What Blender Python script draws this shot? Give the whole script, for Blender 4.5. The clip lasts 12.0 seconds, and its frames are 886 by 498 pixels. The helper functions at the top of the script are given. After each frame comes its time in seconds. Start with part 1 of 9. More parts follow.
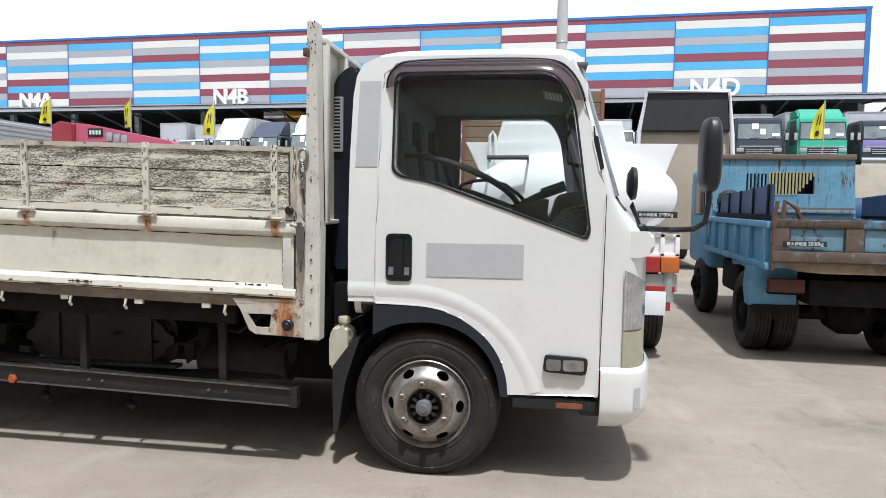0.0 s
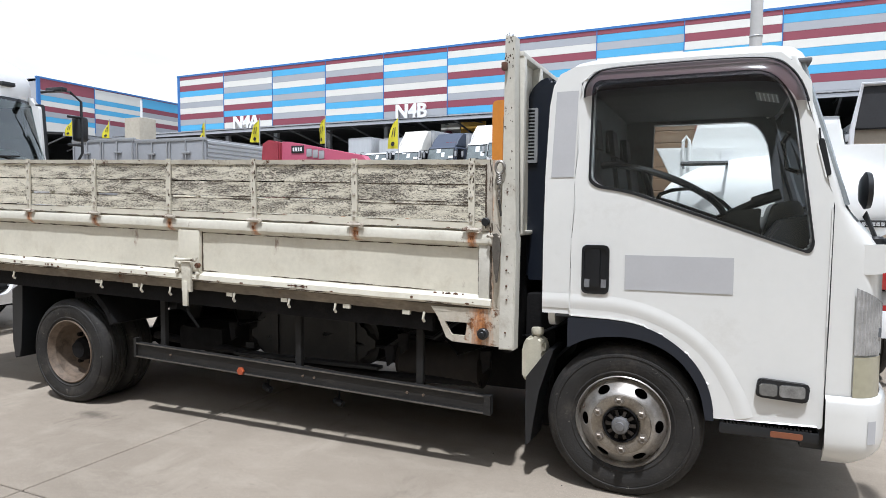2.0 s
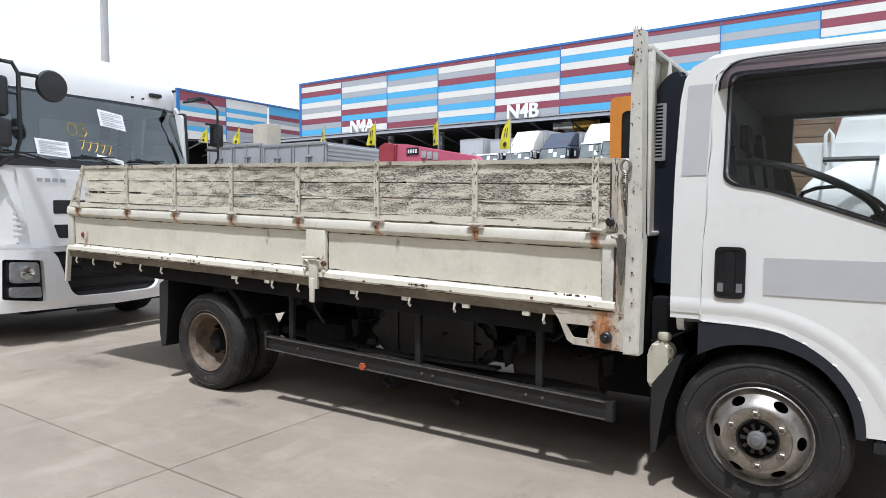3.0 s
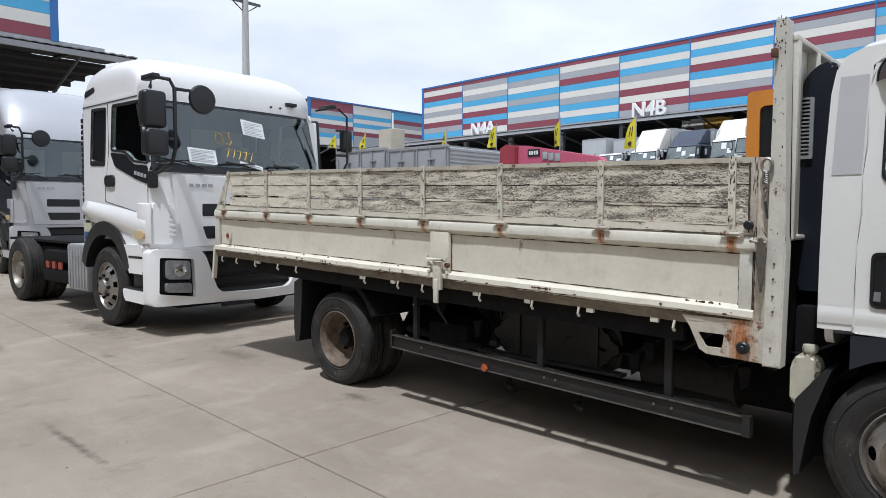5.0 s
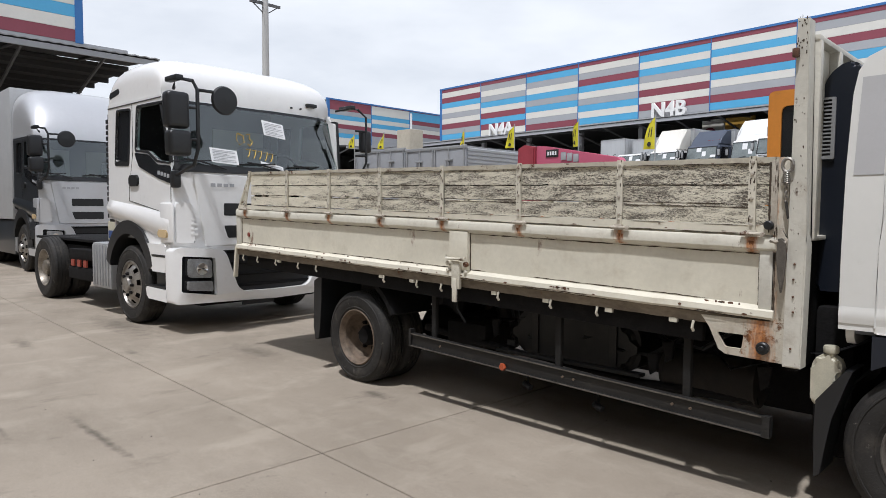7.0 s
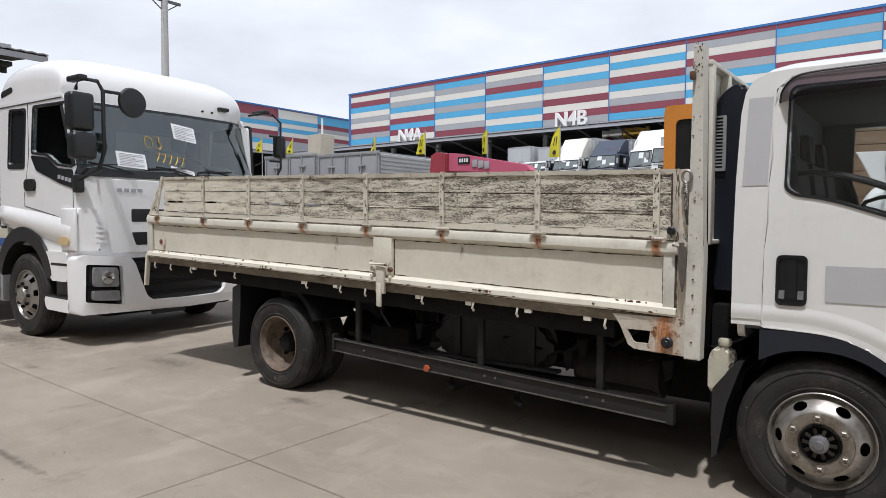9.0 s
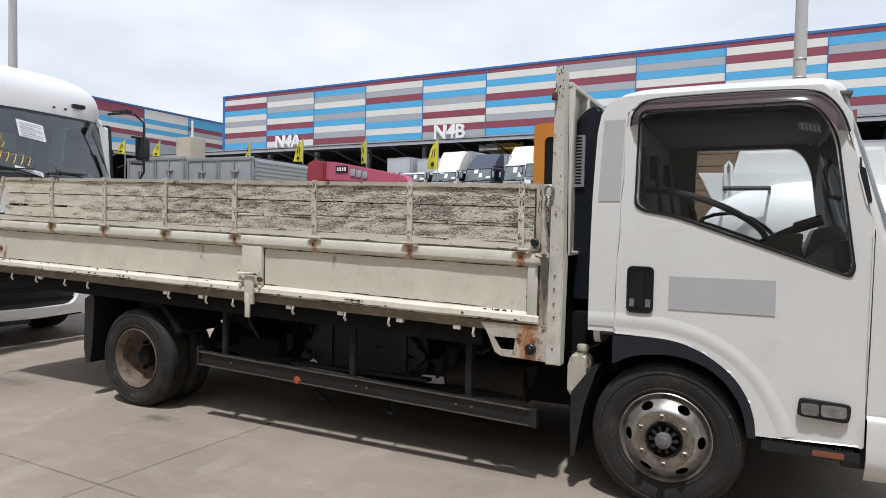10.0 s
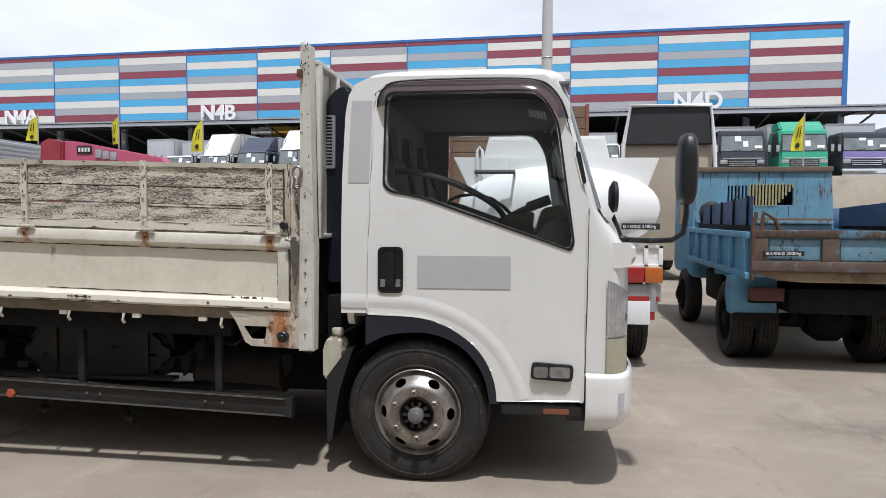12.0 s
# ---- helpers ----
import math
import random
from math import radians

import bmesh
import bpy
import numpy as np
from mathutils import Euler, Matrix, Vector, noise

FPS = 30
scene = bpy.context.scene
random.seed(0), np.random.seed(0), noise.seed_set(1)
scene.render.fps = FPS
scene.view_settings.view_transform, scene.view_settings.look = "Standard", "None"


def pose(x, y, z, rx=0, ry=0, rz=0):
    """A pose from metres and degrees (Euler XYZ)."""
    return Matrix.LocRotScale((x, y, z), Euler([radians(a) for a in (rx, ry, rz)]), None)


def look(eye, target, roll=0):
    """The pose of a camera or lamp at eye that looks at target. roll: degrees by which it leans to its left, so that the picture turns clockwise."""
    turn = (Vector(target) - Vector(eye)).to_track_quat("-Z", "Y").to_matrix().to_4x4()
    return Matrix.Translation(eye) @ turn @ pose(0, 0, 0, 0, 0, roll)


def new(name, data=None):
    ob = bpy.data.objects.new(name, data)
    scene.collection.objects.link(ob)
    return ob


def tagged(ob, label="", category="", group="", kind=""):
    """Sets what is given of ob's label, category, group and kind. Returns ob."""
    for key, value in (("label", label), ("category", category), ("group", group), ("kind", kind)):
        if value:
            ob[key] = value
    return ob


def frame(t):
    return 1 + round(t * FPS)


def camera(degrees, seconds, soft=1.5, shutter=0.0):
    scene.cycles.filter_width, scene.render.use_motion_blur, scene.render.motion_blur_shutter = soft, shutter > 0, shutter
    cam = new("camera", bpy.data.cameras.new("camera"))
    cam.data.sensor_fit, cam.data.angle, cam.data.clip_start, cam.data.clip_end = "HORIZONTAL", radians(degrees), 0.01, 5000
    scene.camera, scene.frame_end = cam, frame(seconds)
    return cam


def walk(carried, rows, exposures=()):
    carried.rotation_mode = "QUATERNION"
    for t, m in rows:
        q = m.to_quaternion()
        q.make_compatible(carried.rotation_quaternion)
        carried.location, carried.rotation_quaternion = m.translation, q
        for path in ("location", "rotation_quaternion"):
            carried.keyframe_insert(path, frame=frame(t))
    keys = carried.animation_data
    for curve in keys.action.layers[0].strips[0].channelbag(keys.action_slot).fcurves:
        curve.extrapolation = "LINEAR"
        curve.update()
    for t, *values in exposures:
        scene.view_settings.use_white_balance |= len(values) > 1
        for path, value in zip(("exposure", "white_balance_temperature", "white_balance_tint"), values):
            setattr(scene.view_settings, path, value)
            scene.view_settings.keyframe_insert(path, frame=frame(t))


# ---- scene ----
cam = camera(67.9, 12.0, soft=0.7)
PATH = [
    (0, (-0.079, 0.042, 1.41), (-0.362, 2.017, 1.27), 0.8),
    (0.5, (-0.1, 0.031, 1.416), (-0.419, 2.001, 1.279), 0.7),
    (1, (-0.134, 0.042, 1.417), (-0.579, 1.987, 1.278), 0.6),
    (1.5, (-0.166, 0.034, 1.421), (-0.776, 1.935, 1.293), 0.5),
    (2, (-0.195, 0.013, 1.424), (-0.976, 1.851, 1.303), 0.4),
    (2.5, (-0.223, 0.009, 1.426), (-1.161, 1.771, 1.306), 0.3),
    (3, (-0.253, 0.002, 1.421), (-1.327, 1.684, 1.3), 0.3),
    (3.5, (-0.267, -0.013, 1.426), (-1.455, 1.592, 1.306), 0.3),
    (3.7, (-0.266, -0.016, 1.428), (-1.492, 1.56, 1.309), 0.2),
    (5.5, (-0.262, -0.027, 1.424), (-1.64, 1.418, 1.308), 0.2),
    (6, (-0.246, -0.049, 1.418), (-1.636, 1.385, 1.304), 0.2),
    (6.5, (-0.249, -0.044, 1.419), (-1.648, 1.38, 1.303), 0.3),
    (8.3, (-0.246, -0.163, 1.427), (-1.585, 1.319, 1.324), 0.6),
    (8.5, (-0.247, -0.19, 1.431), (-1.555, 1.319, 1.33), 0.6),
    (9, (-0.241, -0.211, 1.427), (-1.431, 1.394, 1.329), 0.3),
    (9.5, (-0.222, -0.213, 1.434), (-1.267, 1.491, 1.353), 0.6),
    (10, (-0.195, -0.205, 1.427), (-1.074, 1.59, 1.364), 1.2),
    (10.5, (-0.157, -0.185, 1.42), (-0.857, 1.687, 1.364), 1.6),
    (11, (-0.114, -0.149, 1.419), (-0.619, 1.785, 1.355), 1.3),
    (11.5, (-0.075, -0.111, 1.42), (-0.4, 1.861, 1.345), 0.5),
    (12, (-0.069, -0.08, 1.411), (-0.318, 1.902, 1.313), 0.3),
]
EXPOSURES = [(0.0, 0.22, 5920, 10), (2.5, 0.21, 5820, 10), (3.5, 0.15, 5800, 10), (5.5, -0.21, 5850, 10), (6.5, -0.21, 6100, 11),
             (8.5, -0.21, 6100, 12), (10.0, -0.20, 6050, 12), (12.0, -0.13, 6030, 12)]
walk(cam, [(t, look(eye, target, roll)) for t, eye, target, roll in PATH], EXPOSURES)

# ---- world and sun ----
SUN_DIR = Vector((0.11, -0.36, 1.0)).normalized()  # towards the sun
world = bpy.data.worlds.new("hazy_sky")
scene.world = world
world.use_nodes = True
wt = world.node_tree
wt.nodes.clear()
w_out = wt.nodes.new("ShaderNodeOutputWorld")
w_bg = wt.nodes.new("ShaderNodeBackground")
w_sky = wt.nodes.new("ShaderNodeTexSky")
w_sky.sky_type = "NISHITA"
w_sky.sun_disc = False
w_sky.sun_elevation = math.asin(SUN_DIR.z)
w_sky.sun_rotation = math.atan2(SUN_DIR.x, SUN_DIR.y)
w_sky.dust_density = 3.0
w_mix = wt.nodes.new("ShaderNodeMixRGB")
w_co = wt.nodes.new("ShaderNodeTexCoord")
w_map = wt.nodes.new("ShaderNodeMapping")
w_map.inputs["Scale"].default_value = (1.6, 1.6, 5.0)
w_noise = wt.nodes.new("ShaderNodeTexNoise")
w_noise.inputs["Scale"].default_value = 1.8
w_noise.inputs["Detail"].default_value = 6.0
w_noise.inputs["Roughness"].default_value = 0.55
w_ramp = wt.nodes.new("ShaderNodeValToRGB")
w_ramp.color_ramp.elements[0].position, w_ramp.color_ramp.elements[0].color = 0.30, (0.70, 0.70, 0.70, 1)
w_ramp.color_ramp.elements[1].position, w_ramp.color_ramp.elements[1].color = 0.65, (0.97, 0.97, 0.97, 1)
w_mix.inputs["Color2"].default_value = (11.3, 11.5, 11.6, 1)
wt.links.new(w_co.outputs["Generated"], w_map.inputs["Vector"])
wt.links.new(w_map.outputs["Vector"], w_noise.inputs["Vector"])
wt.links.new(w_noise.outputs["Fac"], w_ramp.inputs["Fac"])
w_sep = wt.nodes.new("ShaderNodeSeparateXYZ")
w_clear = wt.nodes.new("ShaderNodeMapRange")  # the haze thins towards the zenith
w_clear.inputs["From Min"].default_value, w_clear.inputs["From Max"].default_value = 0.40, 0.95
w_clear.inputs["To Min"].default_value, w_clear.inputs["To Max"].default_value = 1.0, 0.35
w_thin = wt.nodes.new("ShaderNodeMath")
w_thin.operation = "MULTIPLY"
wt.links.new(w_co.outputs["Generated"], w_sep.inputs[0])
wt.links.new(w_sep.outputs["Z"], w_clear.inputs["Value"])
wt.links.new(w_ramp.outputs["Color"], w_thin.inputs[0])
wt.links.new(w_clear.outputs["Result"], w_thin.inputs[1])
wt.links.new(w_thin.outputs[0], w_mix.inputs["Fac"])
wt.links.new(w_sky.outputs["Color"], w_mix.inputs["Color1"])
wt.links.new(w_mix.outputs["Color"], w_bg.inputs["Color"])
w_bg.inputs["Strength"].default_value = 0.100
wt.links.new(w_bg.outputs["Background"], w_out.inputs["Surface"])
sun_data = bpy.data.lights.new("sun", "SUN")
sun_data.energy, sun_data.angle, sun_data.color = 3.85, radians(2.0), (1.0, 0.975, 0.94)
sun = new("sun", sun_data)
sun.matrix_world = look(SUN_DIR * 60, (0, 0, 0))

# ---- materials ----
def mat(name, color, rough=0.5, metal=0.0, var=0.0, scale=6.0, bump=0.0, bump_scale=80.0, dirt=0.0, dirt_color=(0.12, 0.10, 0.08), dirt_scale=3.0,
        stains=(), stain_w=0.02, rust=0.0, rust_color=(0.20, 0.065, 0.02), rust_scale=2.5, streak=1.0, gloss=0.0, alpha=1.0, stretch=(1, 1, 1), island=0.0, obj=0.0):
    """A painted, plastic or metal surface: base colour with slow variation, dirt in blotches, rust in streaks, and fine relief."""
    m = bpy.data.materials.new(name)
    m.use_nodes = True
    nt = m.node_tree
    b = nt.nodes["Principled BSDF"]
    b.inputs["Roughness"].default_value = rough
    b.inputs["Metallic"].default_value = metal
    if gloss:
        b.inputs["Coat Weight"].default_value = gloss
        b.inputs["Coat Roughness"].default_value = 0.06
    co = nt.nodes.new("ShaderNodeNewGeometry")
    mp = nt.nodes.new("ShaderNodeMapping")
    mp.inputs["Scale"].default_value = stretch
    nt.links.new(co.outputs["Position"], mp.inputs["Vector"])
    last = nt.nodes.new("ShaderNodeRGB")
    last.outputs[0].default_value = (*color, 1)
    last = last.outputs[0]

    def noise_tex(s, detail=5.0, rgh=0.6, vec=None):
        n = nt.nodes.new("ShaderNodeTexNoise")
        n.inputs["Scale"].default_value = s
        n.inputs["Detail"].default_value = detail
        n.inputs["Roughness"].default_value = rgh
        nt.links.new(vec or mp.outputs["Vector"], n.inputs["Vector"])
        return n.outputs["Fac"]

    def ramp(src, lo, hi, a=0.0, z=1.0):
        r = nt.nodes.new("ShaderNodeMapRange")
        r.inputs["From Min"].default_value, r.inputs["From Max"].default_value = lo, hi
        r.inputs["To Min"].default_value, r.inputs["To Max"].default_value = a, z
        nt.links.new(src, r.inputs["Value"])
        return r.outputs["Result"]

    def mix(fac, c1, c2, mode="MIX"):
        x = nt.nodes.new("ShaderNodeMixRGB")
        x.blend_type = mode
        for sock, v in (("Fac", fac), ("Color1", c1), ("Color2", c2)):
            if isinstance(v, (int, float)):
                x.inputs[sock].default_value = v
            elif isinstance(v, tuple):
                x.inputs[sock].default_value = (*v, 1)
            else:
                nt.links.new(v, x.inputs[sock])
        return x.outputs["Color"]

    if var:
        last = mix(ramp(noise_tex(scale), 0.3, 0.7, 0.0, 1.0), last, mix(1.0, last, (1 - var, 1 - var, 1 - var), "MULTIPLY"))
        last = mix(ramp(noise_tex(scale * 11, 3.0), 0.35, 0.7, 0.0, 0.5), last, mix(1.0, last, (1 - var, 1 - var, 1 - var), "MULTIPLY"))
    if obj:
        oi = nt.nodes.new("ShaderNodeObjectInfo")
        last = mix(1.0, last, ramp(oi.outputs["Random"], 0, 1, 1 - obj, 1.0), "MULTIPLY")
    if dirt:
        f = ramp(noise_tex(dirt_scale, 9.0, 0.72), 0.62 - 0.25 * dirt, 0.80 - 0.12 * dirt, 0.0, min(1.0, 0.35 + dirt * 0.6))
        last = mix(f, last, dirt_color)
    if rust:
        mv = nt.nodes.new("ShaderNodeMapping")
        mv.inputs["Scale"].default_value = (1, 1, 1 / max(streak, 0.01))
        nt.links.new(co.outputs["Position"], mv.inputs["Vector"])
        f1 = noise_tex(rust_scale, 10.0, 0.7, mv.outputs["Vector"])
        f = ramp(f1, 0.66 - 0.26 * rust, 0.73 - 0.26 * rust)
        deep = ramp(noise_tex(rust_scale * 6, 6.0, 0.7), 0.35, 0.7)
        last = mix(f, last, mix(deep, rust_color, tuple(c * 0.35 for c in rust_color)))
        nt.links.new(ramp(f, 0, 1, rough, 0.9), b.inputs["Roughness"])
    if stains:
        sep = nt.nodes.new("ShaderNodeSeparateXYZ")
        nt.links.new(co.outputs["Position"], sep.inputs[0])

        def math_node(op, a, c=None):
            n = nt.nodes.new("ShaderNodeMath")
            n.operation = op
            for k, v in enumerate((a, c)):
                if v is None:
                    continue
                if isinstance(v, (int, float)):
                    n.inputs[k].default_value = v
                else:
                    nt.links.new(v, n.inputs[k])
            return n.outputs[0]
        near = None
        for x in stains:
            dist = math_node("ABSOLUTE", math_node("SUBTRACT", sep.outputs["X"], x))
            near = dist if near is None else math_node("MINIMUM", near, dist)
        ms = nt.nodes.new("ShaderNodeMapping")
        ms.inputs["Scale"].default_value = (1, 1, 0.16)
        nt.links.new(co.outputs["Position"], ms.inputs["Vector"])
        wob = noise_tex(42.0, 6.0, 0.7, ms.outputs["Vector"])
        edge = math_node("ADD", near, math_node("MULTIPLY", math_node("SUBTRACT", wob, 0.5), stain_w * 3.2))
        f = ramp(edge, stain_w * 0.15, stain_w * 1.25, 0.92, 0.0)
        last = mix(f, last, mix(ramp(noise_tex(60.0, 4.0), 0.35, 0.65), (0.52, 0.21, 0.06), (0.22, 0.075, 0.025)))
    nt.links.new(last, b.inputs["Base Color"])
    if bump:
        bp = nt.nodes.new("ShaderNodeBump")
        bp.inputs["Strength"].default_value = bump
        bp.inputs["Distance"].default_value = 0.01
        nt.links.new(noise_tex(bump_scale, 6.0), bp.inputs["Height"])
        nt.links.new(bp.outputs["Normal"], b.inputs["Normal"])
    return m


def glass_mat(name, tint=(0.75, 0.82, 0.80), clear=0.8, rough=0.02, ior=1.5):
    """Window glass: partly clear, partly mirror-like."""
    m = bpy.data.materials.new(name)
    m.use_nodes = True
    nt = m.node_tree
    nt.nodes.clear()
    out = nt.nodes.new("ShaderNodeOutputMaterial")
    tr = nt.nodes.new("ShaderNodeBsdfTransparent")
    tr.inputs["Color"].default_value = (*(c * clear for c in tint), 1)
    gl = nt.nodes.new("ShaderNodeBsdfGlossy")
    gl.inputs["Roughness"].default_value = rough
    gl.inputs["Color"].default_value = (0.9, 0.95, 0.95, 1)
    fr = nt.nodes.new("ShaderNodeFresnel")
    fr.inputs["IOR"].default_value = ior
    mx = nt.nodes.new("ShaderNodeMixShader")
    nt.links.new(fr.outputs["Fac"], mx.inputs["Fac"])
    nt.links.new(tr.outputs[0], mx.inputs[1])
    nt.links.new(gl.outputs[0], mx.inputs[2])
    nt.links.new(mx.outputs[0], out.inputs["Surface"])
    return m


def wood_mat(name):
    """Weathered planks: flaking pale paint over grey-brown grain that runs along x."""
    m = bpy.data.materials.new(name)
    m.use_nodes = True
    nt = m.node_tree
    b = nt.nodes["Principled BSDF"]
    b.inputs["Roughness"].default_value = 0.85
    co = nt.nodes.new("ShaderNodeNewGeometry")
    oi = nt.nodes.new("ShaderNodeObjectInfo")

    def mapping(s):
        mp = nt.nodes.new("ShaderNodeMapping")
        mp.inputs["Scale"].default_value = s
        nt.links.new(co.outputs["Position"], mp.inputs["Vector"])
        ad = nt.nodes.new("ShaderNodeVectorMath")
        ad.operation = "ADD"
        far = nt.nodes.new("ShaderNodeMath")
        far.operation = "MULTIPLY"
        far.inputs[1].default_value = 40.0
        nt.links.new(oi.outputs["Random"], far.inputs[0])
        nt.links.new(mp.outputs["Vector"], ad.inputs[0])
        nt.links.new(far.outputs[0], ad.inputs[1])
        return ad.outputs[0]

    def tex(vec, s, d=8.0, r=0.65):
        n = nt.nodes.new("ShaderNodeTexNoise")
        n.inputs["Scale"].default_value, n.inputs["Detail"].default_value, n.inputs["Roughness"].default_value = s, d, r
        nt.links.new(vec, n.inputs["Vector"])
        return n.outputs["Fac"]

    def ramp(src, stops):
        r = nt.nodes.new("ShaderNodeValToRGB")
        el = r.color_ramp.elements
        while len(el) < len(stops):
            el.new(0.5)
        for e, (p, c) in zip(el, stops):
            e.position, e.color = p, (*c, 1)
        nt.links.new(src, r.inputs["Fac"])
        return r.outputs["Color"]

    grain = tex(mapping((1.2, 3, 22)), 11.0, 10.0, 0.7)
    bare = ramp(grain, [(0.30, (0.018, 0.015, 0.012)), (0.47, (0.10, 0.085, 0.068)), (0.68, (0.30, 0.265, 0.215))])
    paint = ramp(tex(mapping((2.0, 2, 9)), 4.0, 7.0), [(0.3, (0.57, 0.53, 0.425)), (0.7, (0.77, 0.725, 0.60))])
    flake = tex(mapping((4.2, 3, 15)), 15.0, 12.0, 0.82)
    broad = tex(mapping((2.0, 1, 10.0)), 3.0, 5.0)
    add = nt.nodes.new("ShaderNodeMath")
    add.operation = "MULTIPLY_ADD"
    add.inputs[1].default_value = 0.42
    nt.links.new(broad, add.inputs[0])
    nt.links.new(flake, add.inputs[2])
    sp = nt.nodes.new("ShaderNodeSeparateXYZ")
    nt.links.new(co.outputs["Position"], sp.inputs[0])
    worn = nt.nodes.new("ShaderNodeMapRange")  # the tail boards keep more of their paint
    worn.inputs["From Min"].default_value, worn.inputs["From Max"].default_value = -5.3, -3.9
    worn.inputs["To Min"].default_value, worn.inputs["To Max"].default_value = -0.050, 0.018
    nt.links.new(sp.outputs["X"], worn.inputs["Value"])
    total = nt.nodes.new("ShaderNodeMath")
    nt.links.new(add.outputs[0], total.inputs[0])
    nt.links.new(worn.outputs["Result"], total.inputs[1])
    fac = ramp(total.outputs[0], [(0.722, (1, 1, 1)), (0.775, (0, 0, 0))])
    mx = nt.nodes.new("ShaderNodeMixRGB")
    nt.links.new(fac, mx.inputs["Fac"])
    nt.links.new(bare, mx.inputs["Color1"])
    nt.links.new(paint, mx.inputs["Color2"])
    nt.links.new(mx.outputs["Color"], b.inputs["Base Color"])
    bp = nt.nodes.new("ShaderNodeBump")
    bp.inputs["Strength"].default_value, bp.inputs["Distance"].default_value = 0.7, 0.006
    nt.links.new(fac, bp.inputs["Height"])
    nt.links.new(bp.outputs["Normal"], b.inputs["Normal"])
    return m


def concrete_mat(name, base, dark, light, spots=()):
    """Worn yard concrete: broad stains, tyre-grey blotches, pale scuffs and fine grit."""
    m = bpy.data.materials.new(name)
    m.use_nodes = True
    nt = m.node_tree
    b = nt.nodes["Principled BSDF"]
    b.inputs["Roughness"].default_value = 0.88
    co = nt.nodes.new("ShaderNodeNewGeometry")

    def tex(s, d, r, sc=(1, 1, 1)):
        mp = nt.nodes.new("ShaderNodeMapping")
        mp.inputs["Scale"].default_value = sc
        nt.links.new(co.outputs["Position"], mp.inputs["Vector"])
        n = nt.nodes.new("ShaderNodeTexNoise")
        n.inputs["Scale"].default_value, n.inputs["Detail"].default_value, n.inputs["Roughness"].default_value = s, d, r
        nt.links.new(mp.outputs["Vector"], n.inputs["Vector"])
        return n.outputs["Fac"]

    def rng(src, lo, hi, z):
        r = nt.nodes.new("ShaderNodeMapRange")
        r.inputs["From Min"].default_value, r.inputs["From Max"].default_value, r.inputs["To Max"].default_value = lo, hi, z
        nt.links.new(src, r.inputs["Value"])
        return r.outputs["Result"]

    def mix(f, a, c):
        x = nt.nodes.new("ShaderNodeMixRGB")
        nt.links.new(f, x.inputs["Fac"])
        for k, v in (("Color1", a), ("Color2", c)):
            if isinstance(v, tuple):
                x.inputs[k].default_value = (*v, 1)
            else:
                nt.links.new(v, x.inputs[k])
        return x.outputs["Color"]

    c = mix(rng(tex(0.7, 8, 0.66), 0.40, 0.66, 0.60), base, dark)
    c = mix(rng(tex(1.8, 10, 0.75, (0.7, 1.5, 1)), 0.50, 0.70, 0.5), c, light)
    c = mix(rng(tex(9.0, 8, 0.8, (0.5, 1.6, 1)), 0.60, 0.72, 0.5), c, light)
    c = mix(rng(tex(0.32, 9, 0.7, (1.0, 1.6, 1)), 0.54, 0.68, 0.40), c, tuple(v * 0.8 for v in dark))
    c = mix(rng(tex(2.6, 11, 0.78, (1.0, 0.45, 1)), 0.57, 0.74, 0.75), c, tuple(v * 0.55 for v in dark))
    c = mix(rng(tex(17.0, 6, 0.7), 0.62, 0.76, 0.6), c, tuple(v * 0.5 for v in dark))
    c = mix(rng(tex(4.5, 12, 0.85), 0.64, 0.70, 0.8), c, tuple(v * 0.4 for v in dark))
    c = mix(rng(tex(55.0, 4, 0.7), 0.45, 0.75, 0.35), c, tuple(v * 0.6 for v in base))
    c = mix(rng(tex(130.0, 3, 0.6), 0.56, 0.70, 0.55), c, tuple(v * 1.15 for v in light))
    c = mix(rng(tex(240.0, 2, 0.6), 0.60, 0.72, 0.6), c, tuple(v * 0.45 for v in dark))
    c = mix(rng(tex(1.1, 6, 0.6, (1.6, 0.6, 1)), 0.56, 0.66, 0.35), c, tuple(v * 1.05 for v in light))
    ragged = tex(9.0, 10, 0.8)
    for x, y, rx, ry, depth in spots:
        mp = nt.nodes.new("ShaderNodeMapping")
        mp.vector_type = "TEXTURE"
        mp.inputs["Location"].default_value, mp.inputs["Scale"].default_value = (x, y, 0), (rx, ry, 1)
        nt.links.new(co.outputs["Position"], mp.inputs["Vector"])
        ln = nt.nodes.new("ShaderNodeVectorMath")
        ln.operation = "LENGTH"
        nt.links.new(mp.outputs["Vector"], ln.inputs[0])
        ad = nt.nodes.new("ShaderNodeMath")
        ad.operation = "MULTIPLY_ADD"
        ad.inputs[1].default_value = 3.0
        nt.links.new(ragged, ad.inputs[0])
        nt.links.new(ln.outputs["Value"], ad.inputs[2])
        c = mix(rng(ad.outputs[0], 2.35, 1.5, depth), c, tuple(v * 0.38 for v in dark))
    nt.links.new(c, b.inputs["Base Color"])
    bp = nt.nodes.new("ShaderNodeBump")
    bp.inputs["Strength"].default_value, bp.inputs["Distance"].default_value = 0.35, 0.006
    nt.links.new(tex(70.0, 6, 0.7), bp.inputs["Height"])
    nt.links.new(bp.outputs["Normal"], b.inputs["Normal"])
    return m


